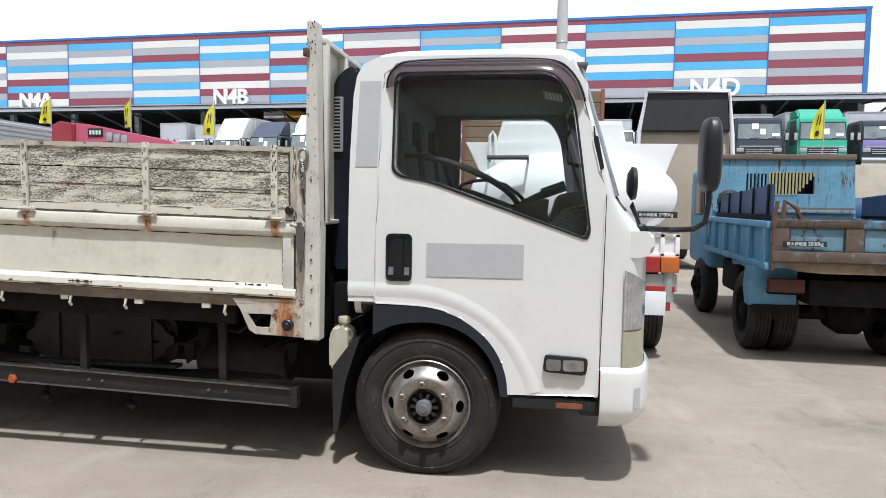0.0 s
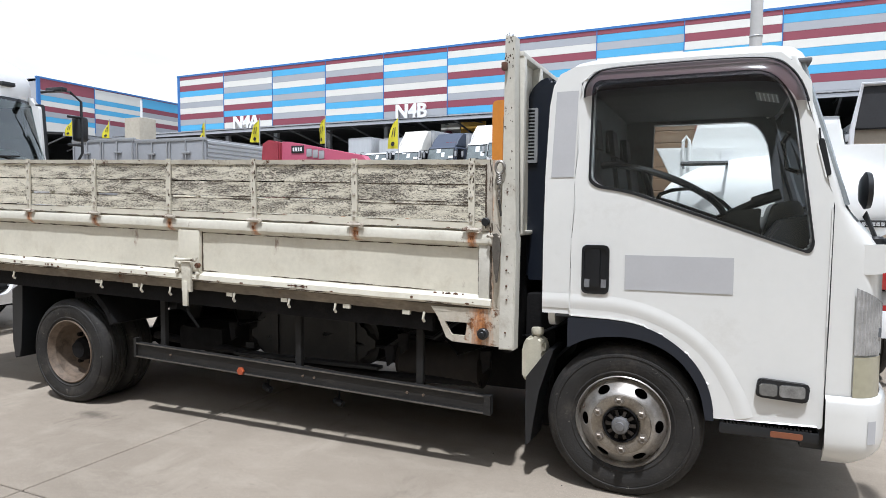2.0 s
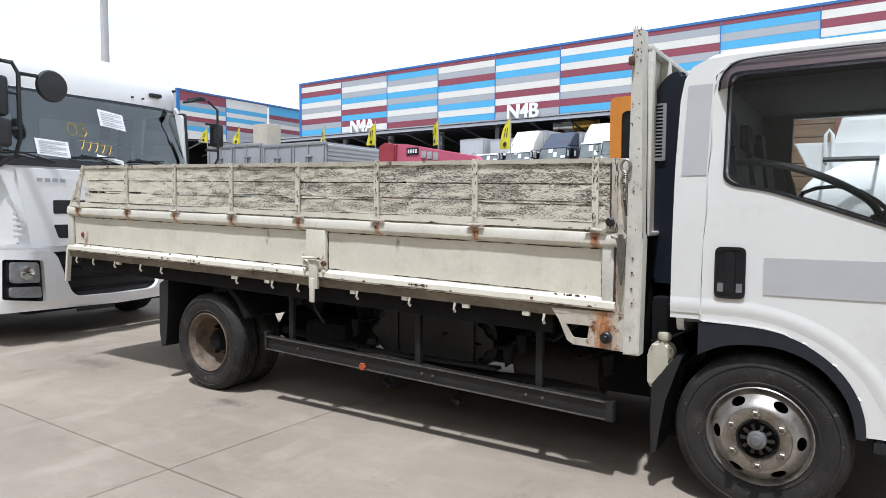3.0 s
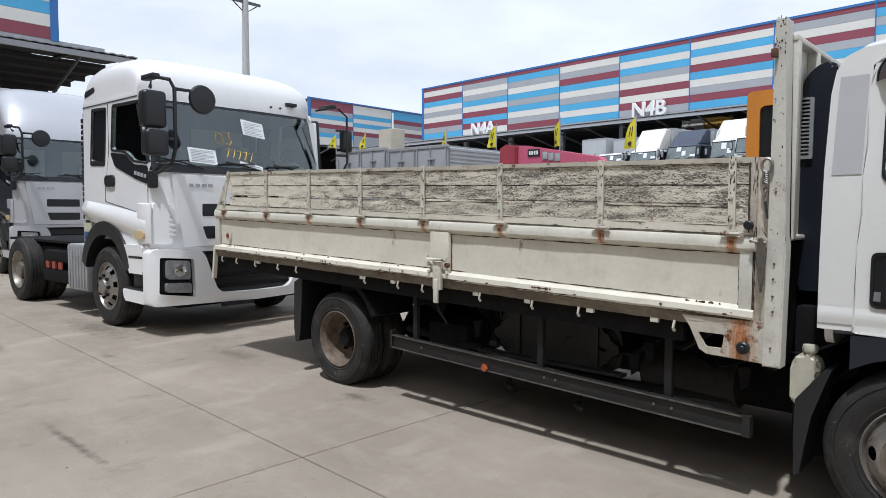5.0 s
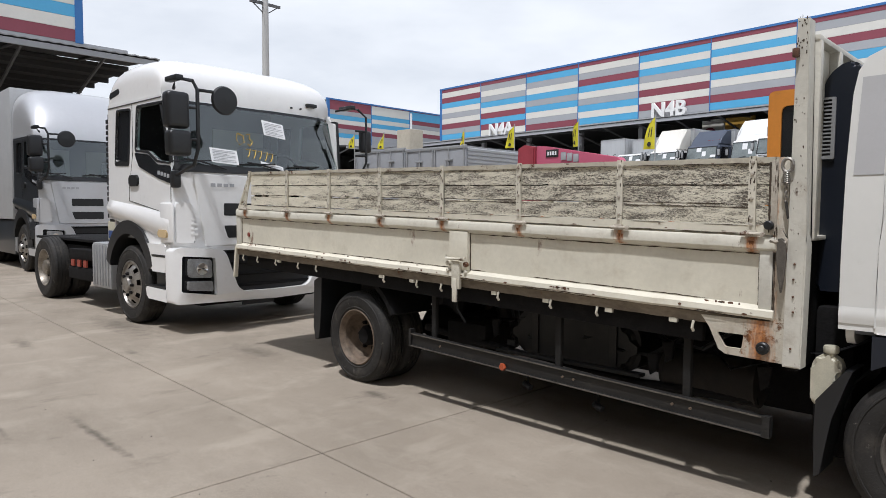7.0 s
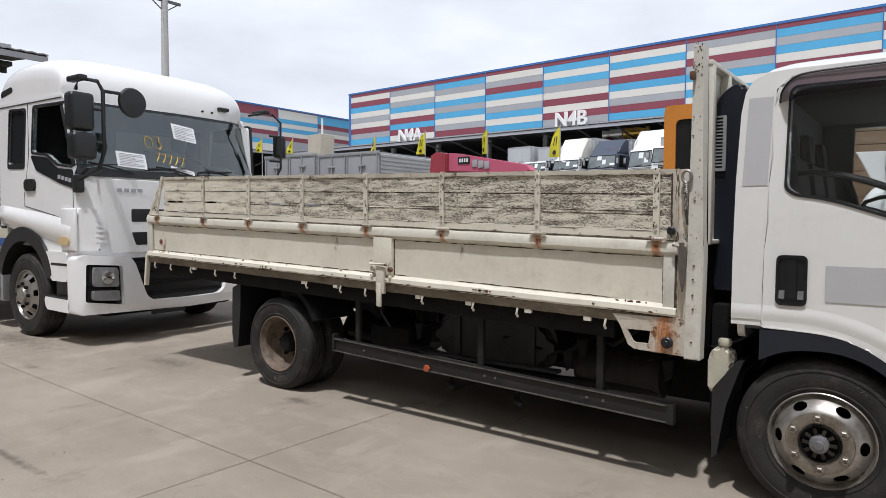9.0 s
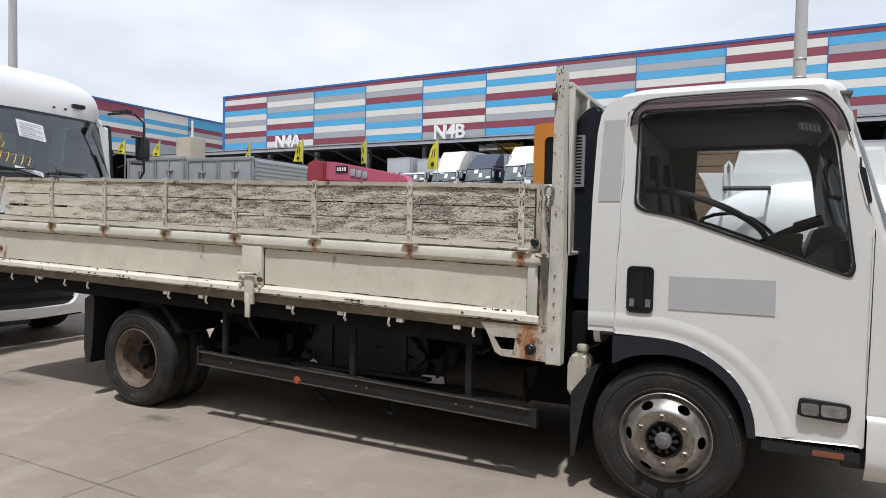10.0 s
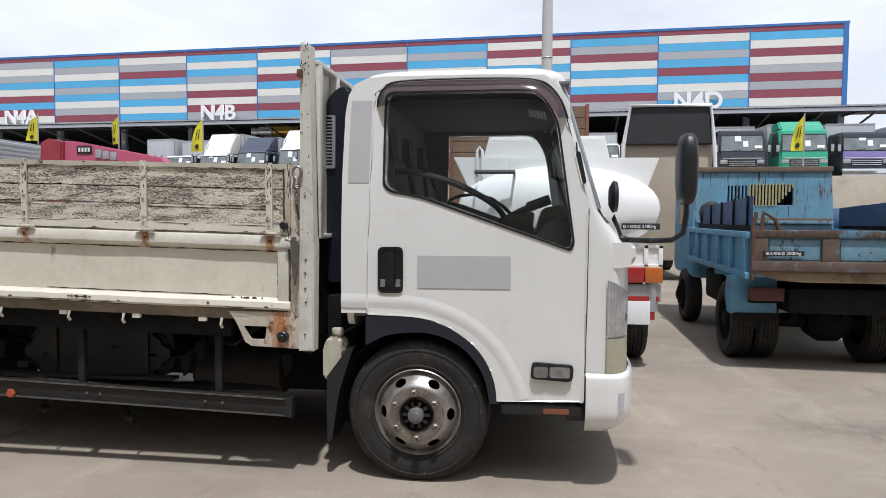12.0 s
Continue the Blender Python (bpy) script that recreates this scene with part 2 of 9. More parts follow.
WHITE = mat("cab_white_paint", (0.72, 0.72, 0.695), 0.28, var=0.04, scale=2.0, gloss=0.6, dirt=0.06, dirt_color=(0.45, 0.42, 0.37), dirt_scale=2.2)
CREAM = mat("bed_cream_paint", (0.715, 0.68, 0.57), 0.5, var=0.14, scale=3.0, bump=0.10, bump_scale=40, dirt=0.28, dirt_color=(0.42, 0.36, 0.27), dirt_scale=4.5, rust=0.07, rust_scale=3.5, streak=3.0)
CREAM_RUSTY = mat("bed_rusty_paint", (0.68, 0.645, 0.54), 0.6, var=0.18, scale=5.0, bump=0.2, bump_scale=60, dirt=0.38, dirt_color=(0.24, 0.18, 0.125), dirt_scale=6.0, rust=0.30, rust_scale=9.0, rust_color=(0.15, 0.06, 0.025), streak=1.5)
STAKES = (-1.395, -2.094, -2.79, -3.463, -4.13, -4.79, -5.43, -6.18)
CREAM_LIP = mat("bed_lip_paint", (0.68, 0.655, 0.565), 0.5, var=0.14, scale=3.0, bump=0.10, bump_scale=40, dirt=0.36, dirt_color=(0.34, 0.28, 0.21), dirt_scale=6.0, rust=0.13, rust_scale=9.0, streak=1.5, stains=STAKES, stain_w=0.030)
POSTM = mat("chipped_post_paint", (0.62, 0.60, 0.53), 0.55, var=0.15, scale=4.0, bump=0.15, bump_scale=50, dirt=0.36, dirt_color=(0.30, 0.25, 0.19), dirt_scale=9.0, rust=0.08, rust_scale=18.0, rust_color=(0.10, 0.045, 0.025), streak=1.6)
CORNER_RUST = mat("rusted_corner_paint", (0.56, 0.51, 0.43), 0.7, var=0.3, scale=8.0, bump=0.3, bump_scale=60, dirt=0.55, dirt_color=(0.16, 0.115, 0.08), dirt_scale=12.0, rust=0.40, rust_scale=14.0, rust_color=(0.13, 0.06, 0.03), streak=1.5)
CORNER = mat("corner_plate_paint", (0.58, 0.54, 0.45), 0.6, var=0.2, scale=6.0, bump=0.2, bump_scale=60, dirt=0.4, dirt_color=(0.30, 0.22, 0.15), dirt_scale=7.0, rust=0.34, rust_scale=8.0, rust_color=(0.16, 0.07, 0.03), stains=(-1.345,), stain_w=0.06)
SILLM = mat("bed_sill_grime", (0.29, 0.24, 0.175), 0.7, var=0.4, scale=5.0, bump=0.2, bump_scale=60, dirt=0.85, dirt_color=(0.075, 0.058, 0.040), dirt_scale=9.0, rust=0.22, rust_scale=7.0, streak=1.0, stretch=(0.4, 1, 1))
RUST = mat("rusty_iron", (0.17, 0.085, 0.05), 0.9, var=0.5, scale=30, bump=0.4, bump_scale=120, dirt=0.4, dirt_color=(0.05, 0.03, 0.02), dirt_scale=25)
GRIME = mat("brown_seam_grime", (0.085, 0.062, 0.042), 0.9, var=0.5, scale=40, dirt=0.4, dirt_color=(0.17, 0.09, 0.045), dirt_scale=20)
RUST_RUN = mat("rust_run_stain", (0.34, 0.13, 0.045), 0.85, var=0.5, scale=18, stretch=(1, 1, 0.2))
WOOD = wood_mat("weathered_planks")
BLACK = mat("black_plastic", (0.013, 0.014, 0.016), 0.42, var=0.25, scale=8, bump=0.05, dirt=0.10, dirt_color=(0.05, 0.047, 0.043))
BLACK_GLOSS = mat("gloss_black", (0.012, 0.013, 0.015), 0.18, var=0.1, scale=8)
NAVY = mat("dark_navy_plastic", (0.012, 0.016, 0.026), 0.33, var=0.2, scale=6)
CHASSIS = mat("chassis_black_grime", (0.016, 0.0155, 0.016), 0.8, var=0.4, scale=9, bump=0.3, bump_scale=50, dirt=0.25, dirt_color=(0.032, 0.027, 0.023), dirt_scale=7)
CHASSIS.node_tree.nodes["Principled BSDF"].inputs["Specular IOR Level"].default_value = 0.12  # specular cut down so the frame mirrors little sky
RAILM = mat("side_rail_dusty_steel", (0.015, 0.014, 0.013), 0.6, var=0.4, scale=10, bump=0.2, dirt=0.30, dirt_color=(0.055, 0.048, 0.041), dirt_scale=12, stretch=(0.3, 1, 1))
RUBBER = mat("tyre_rubber", (0.021, 0.019, 0.017), 0.75, var=0.5, scale=9, bump=0.3, bump_scale=90, dirt=0.40, dirt_color=(0.090, 0.077, 0.064), dirt_scale=7, rust=0.13, rust_color=(0.24, 0.22, 0.19), rust_scale=26)
STEEL = mat("wheel_steel", (0.48, 0.455, 0.42), 0.36, metal=0.75, var=0.36, scale=12, dirt=0.60, dirt_color=(0.13, 0.10, 0.075), dirt_scale=11, rust=0.15, rust_scale=14)
STEEL_MID = mat("greasy_wheel_steel", (0.36, 0.325, 0.275), 0.38, metal=0.7, var=0.35, scale=14, dirt=0.60, dirt_color=(0.075, 0.052, 0.036), dirt_scale=13)
NUT_STEEL = mat("worn_nut_steel", (0.30, 0.265, 0.225), 0.4, metal=0.6, var=0.4, scale=40, dirt=0.45, dirt_color=(0.09, 0.065, 0.045), dirt_scale=30)
STEEL_DIRTY = mat("wheel_brown_steel", (0.20, 0.15, 0.11), 0.7, metal=0.3, var=0.4, scale=14, dirt=0.5, dirt_color=(0.05, 0.04, 0.03), dirt_scale=14)
HUBCAP = mat("dusty_grey_cap", (0.20, 0.20, 0.205), 0.5, metal=0.3, var=0.3, scale=20, dirt=0.3, dirt_color=(0.10, 0.08, 0.06), dirt_scale=18)
GALV = mat("galvanised_steel", (0.46, 0.47, 0.48), 0.5, metal=0.5, var=0.2, scale=6)
CHROME = mat("chrome", (0.75, 0.76, 0.78), 0.12, metal=1.0, var=0.1, scale=20)
INNER = mat("cab_lining_dark", (0.15, 0.16, 0.175), 0.8, var=0.3, scale=6)
SEATM = mat("seat_cloth_grey", (0.09, 0.09, 0.095), 0.95, var=0.4, scale=12)
GLASS = glass_mat("window_glass", (0.985, 0.997, 0.995), 0.995, 0.02, 1.45)
GLASS_WS = glass_mat("windscreen_glass", (0.80, 0.90, 0.88), 0.90, 0.02, 2.3)
VISOR = glass_mat("smoked_visor_acrylic", (0.58, 0.48, 0.51), 0.78, 0.08, 1.35)
LENS_OLD = mat("yellowed_lamp_lens", (0.40, 0.375, 0.27), 0.25, var=0.15, scale=25, gloss=0.6)
LENS_CLEAR = mat("ribbed_clear_lens", (0.56, 0.565, 0.565), 0.14, metal=0.35, var=0.40, scale=14, gloss=0.8)
LENS_SMOKE = mat("smoky_lamp_lens", (0.20, 0.20, 0.19), 0.2, metal=0.2, var=0.3, scale=30, gloss=0.6)
AMBER = mat("amber_lens", (0.50, 0.13, 0.02), 0.25, var=0.1, scale=20, gloss=0.5)
RED = mat("red_lens", (0.36, 0.02, 0.02), 0.25, var=0.1, scale=20, gloss=0.5)
DULL_AMBER = mat("faded_amber_reflector", (0.25, 0.085, 0.04), 0.4, var=0.2, scale=20)
FLAT_GREY = mat("flat_grey", (0.46, 0.46, 0.47), 0.6, var=0.05, scale=8)
MILKY = mat("milky_plastic", (0.58, 0.55, 0.44), 0.45, var=0.2, scale=12, dirt=0.2)
CONCRETE = concrete_mat("yard_concrete", (0.304, 0.260, 0.208), (0.177, 0.148, 0.114), (0.393, 0.345, 0.280),
                        [(-4.6, 1.33, 0.75, 0.05, 0.8), (-4.12, 3.16, 0.20, 0.10, 0.7), (-8.2, 1.75, 0.5, 0.12, 0.6), (-8.6, 2.9, 1.3, 0.35, 0.6), (-6.2, 3.3, 0.6, 0.2, 0.5), (-5.2, 0.92, 0.4, 0.04, 0.6), (-7.0, 2.4, 0.25, 0.08, 0.6), (2.3, 4.6, 0.9, 0.3, 0.4), (-2.4, 1.9, 0.5, 0.05, 0.5)])
JOINT = mat("joint_filler", (0.12, 0.11, 0.10), 0.95, var=0.3, scale=10)
PAPER = mat("paper", (0.78, 0.79, 0.80), 0.9, var=0.04, scale=5)
INK = mat("faint_grey_print", (0.35, 0.36, 0.38), 0.9)
INK_BLACK = mat("black_print", (0.02, 0.02, 0.02), 0.7)
YELLOW_MARK = mat("yellow_grease_pencil", (0.72, 0.50, 0.12), 0.8)


# ---- mesh helpers ----
def box(bm, x0, x1, y0, y1, z0, z1, b=0.0, seg=2):
    """A box, bevelled by b."""
    vs = [bm.verts.new((x, y, z)) for x in (x0, x1) for y in (y0, y1) for z in (z0, z1)]
    fs = [bm.faces.new([vs[i] for i in q]) for q in ((0, 1, 3, 2), (4, 6, 7, 5), (0, 4, 5, 1), (2, 3, 7, 6), (0, 2, 6, 4), (1, 5, 7, 3))]
    if b:
        es = list({e for f in fs for e in f.edges})
        bmesh.ops.bevel(bm, geom=es, offset=b, segments=seg, affect="EDGES", profile=0.6)
    return vs


def lay(axis, u, v, a):
    """Puts profile coordinates (u, v) and the depth a into space: 'y' takes (x, z), 'x' takes (y, z), 'z' takes (x, y)."""
    return {"y": (u, a, v), "x": (a, u, v), "z": (u, v, a)}[axis]


def prism(bm, pts, axis, a0, a1, b=0.0, seg=2):
    """A closed outline pushed from a0 to a1 along an axis."""
    lo = [bm.verts.new(lay(axis, u, v, a0)) for u, v in pts]
    hi = [bm.verts.new(lay(axis, u, v, a1)) for u, v in pts]
    n = len(pts)
    fs = [bm.faces.new(lo[::-1]), bm.faces.new(hi)] + [bm.faces.new((lo[i], lo[(i + 1) % n], hi[(i + 1) % n], hi[i])) for i in range(n)]
    if b:
        es = list(set(fs[0].edges) | set(fs[1].edges))
        bmesh.ops.bevel(bm, geom=es, offset=b, segments=seg, affect="EDGES")
    return lo + hi


def holed(bm, outer, holes, axis, a0, a1):
    """A flat plate with openings, from a0 to a1 thick."""
    loops = []
    edges = []
    for pts in (outer, *holes):
        vs = [bm.verts.new(lay(axis, u, v, a0)) for u, v in pts]
        edges += [bm.edges.new((vs[i], vs[(i + 1) % len(vs)])) for i in range(len(vs))]
        loops.append(vs)
    got = bmesh.ops.triangle_fill(bm, use_beauty=True, use_dissolve=False, edges=edges)
    faces = [g for g in got["geom"] if isinstance(g, bmesh.types.BMFace)]
    back = bmesh.ops.duplicate(bm, geom=faces)
    vmap = {}
    for k, v in back["vert_map"].items():
        vmap[k] = v
    d = Vector(lay(axis, 0, 0, a1 - a0))
    for vs in loops:
        for v in vs:
            vmap[v].co = v.co + d
    for vs in loops:
        for i in range(len(vs)):
            a, c = vs[i], vs[(i + 1) % len(vs)]
            bm.faces.new((a, c, vmap[c], vmap[a]))


def lathe(bm, prof, axis, c, n=48, skip=None):
    """Turns a profile of (radius, depth) about an axis through c. skip(radius, angle) leaves faces out."""
    rings = []
    for r, h in prof:
        ring = []
        for i in range(n):
            a = 2 * math.pi * i / n
            u, v = r * math.cos(a), r * math.sin(a)
            p = {"y": (u, h, v), "x": (h, u, v), "z": (u, v, h)}[axis]
            ring.append(bm.verts.new((c[0] + p[0], c[1] + p[1], c[2] + p[2])))
        rings.append(ring)
    for j in range(len(prof) - 1):
        for i in range(n):
            if skip and skip((prof[j][0] + prof[j + 1][0]) / 2, 2 * math.pi * (i + 0.5) / n):
                continue
            k = (i + 1) % n
            bm.faces.new((rings[j][i], rings[j][k], rings[j + 1][k], rings[j + 1][i]))
    return rings


def disc(bm, axis, c, r, h, n=24, b=0.0):
    """A short closed cylinder of depth h."""
    lathe(bm, [(0.0005, 0), (r - b, 0), (r, b), (r, h - b), (r - b, h), (0.0005, h)], axis, c, n)


def tube(bm, pts, r, n=8):
    """A round bar along a line of points."""
    pts = [Vector(p) for p in pts]
    rings = []
    for i, p in enumerate(pts):
        d = (pts[min(i + 1, len(pts) - 1)] - pts[max(i - 1, 0)]).normalized()
        s = d.orthogonal().normalized() if abs(d.z) > 0.98 else d.cross(Vector((0, 0, 1))).normalized()
        t = d.cross(s)
        rings.append([bm.verts.new(p + r * (math.cos(2 * math.pi * k / n) * s + math.sin(2 * math.pi * k / n) * t)) for k in range(n)])
    for a, c in zip(rings, rings[1:]):
        best = min(range(n), key=lambda q: (a[0].co - c[q].co).length)
        for k in range(n):
            bm.faces.new((a[k], a[(k + 1) % n], c[(k + 1 + best) % n], c[(k + best) % n]))
    bm.faces.new(rings[0][::-1])
    bm.faces.new(rings[-1])


def sheet(bm, fn, us, vs):
    """A grid of points fn(u, v)."""
    g = [[bm.verts.new(fn(u, v)) for v in vs] for u in us]
    for i in range(len(us) - 1):
        for j in range(len(vs) - 1):
            bm.faces.new((g[i][j], g[i + 1][j], g[i + 1][j + 1], g[i][j + 1]))
    return g


def smooth_line(pts, n=4):
    """A line through the points, rounded between them."""
    out = []
    for k in range(len(pts) - 1):
        p0, p1, p2, p3 = (Vector(pts[max(0, min(len(pts) - 1, k + q))]) for q in (-1, 0, 1, 2))
        for i in range(n):
            t = i / n
            q = 0.5 * (2 * p1 + (p2 - p0) * t + (2 * p0 - 5 * p1 + 4 * p2 - p3) * t * t + (3 * p1 - p0 - 3 * p2 + p3) * t ** 3)
            out.append((q.x, q.y))
    return out + [tuple(pts[-1])]


def arc(cx, cz, r, a0, a1, n):
    """Points on a circle from a0 to a1 degrees."""
    return [(cx + r * math.cos(radians(a0 + (a1 - a0) * i / n)), cz + r * math.sin(radians(a0 + (a1 - a0) * i / n))) for i in range(n + 1)]


def rounded(pts, rad, n=4):
    """A closed outline with its corners rounded; rad is one radius or a list."""
    out = []
    m = len(pts)
    for i in range(m):
        p, a, c = Vector(pts[i]), Vector(pts[i - 1]), Vector(pts[(i + 1) % m])
        r = rad[i] if isinstance(rad, (list, tuple)) else rad
        if r <= 0:
            out.append(tuple(p))
            continue
        u, w = (a - p), (c - p)
        k = min(r, 0.48 * u.length, 0.48 * w.length)
        s, e = p + u.normalized() * k, p + w.normalized() * k
        for j in range(n + 1):
            t = j / n
            q = (1 - t) ** 2 * s + 2 * t * (1 - t) * p + t * t * e
            out.append((q.x, q.y))
    return out


def rect(x0, x1, z0, z1):
    return [(x0, z0), (x1, z0), (x1, z1), (x0, z1)]


def islands(bm):
    """The connected pieces of a bmesh, each as a bmesh of its own."""
    todo, out = set(bm.verts), []
    while todo:
        seed = todo.pop()
        group, stack = {seed}, [seed]
        while stack:
            for e in stack.pop().link_edges:
                for w in e.verts:
                    if w not in group:
                        group.add(w)
                        stack.append(w)
        todo -= group
        order = sorted(group, key=lambda w: w.index)
        piece, at = bmesh.new(), {}
        for w in order:
            at[w] = piece.verts.new(w.co)
        for f in sorted({f for w in order for f in w.link_faces}, key=lambda f: f.index):
            piece.faces.new([at[w] for w in f.verts])
        out.append((order[0].index, piece))
    return [q for _, q in sorted(out, key=lambda o: o[0])]


def part(name, bm, material, parent=None, label="", smooth=True, angle=35, split=False):
    """Links a bmesh as one mesh object under a thing or a part; split makes each loose piece an object of its own."""
    if split:
        bm.verts.index_update()
        bm.faces.index_update()
        obs = [part(name, q, material, parent, label, smooth, angle) for q in islands(bm)]
        bm.free()
        return obs[0]
    bmesh.ops.recalc_face_normals(bm, faces=bm.faces)
    me = bpy.data.meshes.new(name)
    bm.to_mesh(me)
    bm.free()
    me.materials.append(material)
    if smooth:
        me.shade_smooth()
        me.set_sharp_from_angle(angle=radians(angle))
    ob = new(name, me)
    if parent is not None:
        ob.parent = parent
    if label:
        ob["label"] = label
    return ob


def thing(name, label, category, at=(0, 0, 0), turn=0.0, group="", tilt=0.0):
    """An Empty at the base of a thing, to parent its parts."""
    ob = new(name)
    ob.empty_display_size = 0.2
    ob.matrix_basis = pose(at[0], at[1], at[2], 0, tilt, turn)
    return tagged(ob, label, category, group)


def B():
    return bmesh.new()


# ---- the flatbed truck ----
YC, YB, YR, CY = 3.29, 3.22, 3.28, 4.29  # cab side, gate face, side rail, middle
RAKE = 0.0275
NOSE = 0.0048  # the truck stands a little nose-up on its tyres
truck = thing("flatbed_truck", "white cab-over flatbed truck with weathered cream wooden drop sides", "truck", (-2.6, CY, 0))
TRUCK_OFF = Vector((2.6, -CY, 0))


def tpart(name, bm, material, label="", parent=None, smooth=True, rake=False, angle=35, split=False, level=False):
    """A part of the truck, given in world places; rake leans it with the bed, whose tail stands higher; level keeps it off the nose-up stance."""
    for v in bm.verts:
        if not level:
            v.co.z += NOSE * (v.co.x + 4.5)
        if rake:
            v.co.z += RAKE * (-1.3 - v.co.x)
        v.co += TRUCK_OFF
    return part(name, bm, material, parent or truck, label, smooth, angle, split)


def tyre(bm, c, r, w, side=-1, n=72):
    """A truck tyre; c is the middle of its outer face, side the way that face looks along y."""
    d = -side
    p = [(0.575 * r, 0.035), (0.60 * r, 0.012), (0.64 * r, 0.006), (0.648 * r, 0.0015), (0.66 * r, 0.0015), (0.668 * r, 0.004), (0.74 * r, -0.004), (0.82 * r, -0.005), (0.858 * r, -0.002), (0.865 * r, -0.0065), (0.89 * r, -0.0045), (0.897 * r, 0.002), (0.94 * r, 0.008), (0.975 * r, 0.022), (0.995 * r, 0.036)]
    for k in range(4):
        a = 0.036 + (w - 0.072) * (k + 0.42) / 4
        p += [(r, a), (r - 0.009, a + 0.003), (r - 0.009, a + 0.011), (r, a + 0.014)]
    p += [(0.995 * r, w - 0.036), (0.94 * r, w - 0.008), (0.78 * r, w + 0.006), (0.60 * r, w - 0.012), (0.575 * r, w - 0.035)]
    lathe(bm, [(a, d * h) for a, h in p], "y", c, n)
    for i in range(n):
        a = 2 * math.pi * (i + 0.5) / n
        ca, sa = math.cos(a), math.sin(a)
        for h in (0.022,):
            q = [(0.935, h - 0.004), (0.985, h + 0.012), (0.985, h + 0.018), (0.935, h + 0.002)]
            bm.faces.new([bm.verts.new((c[0] + r * k * math.cos(a + g), c[1] + d * (hh - 0.003), c[2] + r * k * math.sin(a + g)))
                          for (k, hh), g in zip(q, (-0.012, -0.012, 0.012, 0.012))])


def rim_front(wheel_ob, c, r, side, place):
    """A steel front wheel: dished ring with oval holes, bolt ring with six nuts and a dark splined hub."""
    d = -side
    bm = B()
    lathe(bm, [(a * r, d * h) for a, h in [(0.60, 0.030), (0.605, 0.008), (0.592, 0.004), (0.578, 0.010), (0.57, 0.028), (0.555, 0.036)]], "y", c, 96)
    R0, R1 = 0.365, 0.555

    def cone(k, a):
        t = max(0.0, (k - R0) / (R1 - R0))
        h = -0.036 + 0.072 * t ** 1.5
        return (c[0] + k * r * math.cos(a), c[1] + d * h, c[2] + k * r * math.sin(a))
    for q in range(6):
        mid, half = q * math.pi / 3, math.pi / 6
        rim_pts = []
        for i in range(33):
            a = 2 * math.pi * i / 32
            ux, uy = math.cos(a), math.sin(a)
            m_ = max(abs(ux), abs(uy))
            oval = (mid + 0.185 * ux, 0.468 + 0.048 * uy)
            rect_ = (mid + half * ux / m_, (R0 + R1) / 2 + (R1 - R0) / 2 * uy / m_)
            rim_pts.append([cone(oval[1] * (1 - t) + rect_[1] * t, oval[0] * (1 - t) + rect_[0] * t) for t in (0, 0.12, 0.3, 0.55, 0.8, 1.0)])
            p = cone(oval[1], oval[0])
            rim_pts[-1].insert(0, (p[0], p[1] + d * 0.012, p[2]))
        g = [[bm.verts.new(p) for p in row] for row in rim_pts]
        for a_, b_ in zip(g, g[1:]):
            for k in range(len(a_) - 1):
                bm.faces.new((a_[k], b_[k], b_[k + 1], a_[k + 1]))
    bmesh.ops.remove_doubles(bm, verts=bm.verts, dist=0.0004)
    place("rim", bm, STEEL, "worn dull steel wheel with oval holes", wheel_ob)
    bm = B()
    lathe(bm, [(a * r, d * h) for a, h in [(0.385, -0.030), (0.372, -0.044), (0.350, -0.046), (0.26, -0.040), (0.225, -0.034), (0.215, 0.02)]], "y", c, 96)
    place("bolt_flange", bm, STEEL_MID, "greasy brown bolt flange", wheel_ob)
    bm = B()
    lathe(bm, [(0.59 * r, d * 0.06), (0.3 * r, d * 0.07), (0.001, d * 0.07)], "y", c, 40)
    place("brake_drum", bm, CHASSIS, "", wheel_ob)
    bm = B()
    for i in range(6):
        a = 2 * math.pi * (i + 0.5) / 6 + 0.06
        p = (c[0] + 0.315 * r * math.cos(a), c[1] + d * -0.042, c[2] + 0.315 * r * math.sin(a))
        lathe(bm, [(0.027, 0.0), (0.027, d * -0.006), (0.020, d * -0.008), (0.020, d * -0.030), (0.015, d * -0.034), (0.010, d * -0.034), (0.009, d * -0.026), (0.001, d * -0.026)], "y", p, 6)
    place("wheel_nut", bm, NUT_STEEL, "", wheel_ob, True)
    bm = B()
    lathe(bm, [(0.235 * r, d * -0.030), (0.228 * r, d * -0.046), (0.215 * r, d * -0.046), (0.205 * r, d * -0.026), (0.110 * r, d * -0.024), (0.001, d * -0.024)], "y", c, 40)
    place("hub", bm, CHASSIS, "dark greasy wheel hub", wheel_ob)
    bm = B()
    for i in range(10):
        a = 2 * math.pi * i / 10
        ca, sa = math.cos(a), math.sin(a)
        q = []
        for k, g, h in ((0.105, -0.010, -0.046), (0.190, -0.014, -0.040), (0.190, 0.014, -0.040), (0.105, 0.010, -0.046)):
            q.append((c[0] + k * r * ca - g * 0.62 * sa, c[1] + d * h, c[2] + k * r * sa + g * 0.62 * ca))
        top_ = [bm.verts.new(v) for v in q]
        low_ = [bm.verts.new((v[0], c[1] + d * -0.020, v[2])) for v in q]
        bm.faces.new(top_)
        for j in range(4):
            bm.faces.new((top_[j], top_[(j + 1) % 4], low_[(j + 1) % 4], low_[j]))
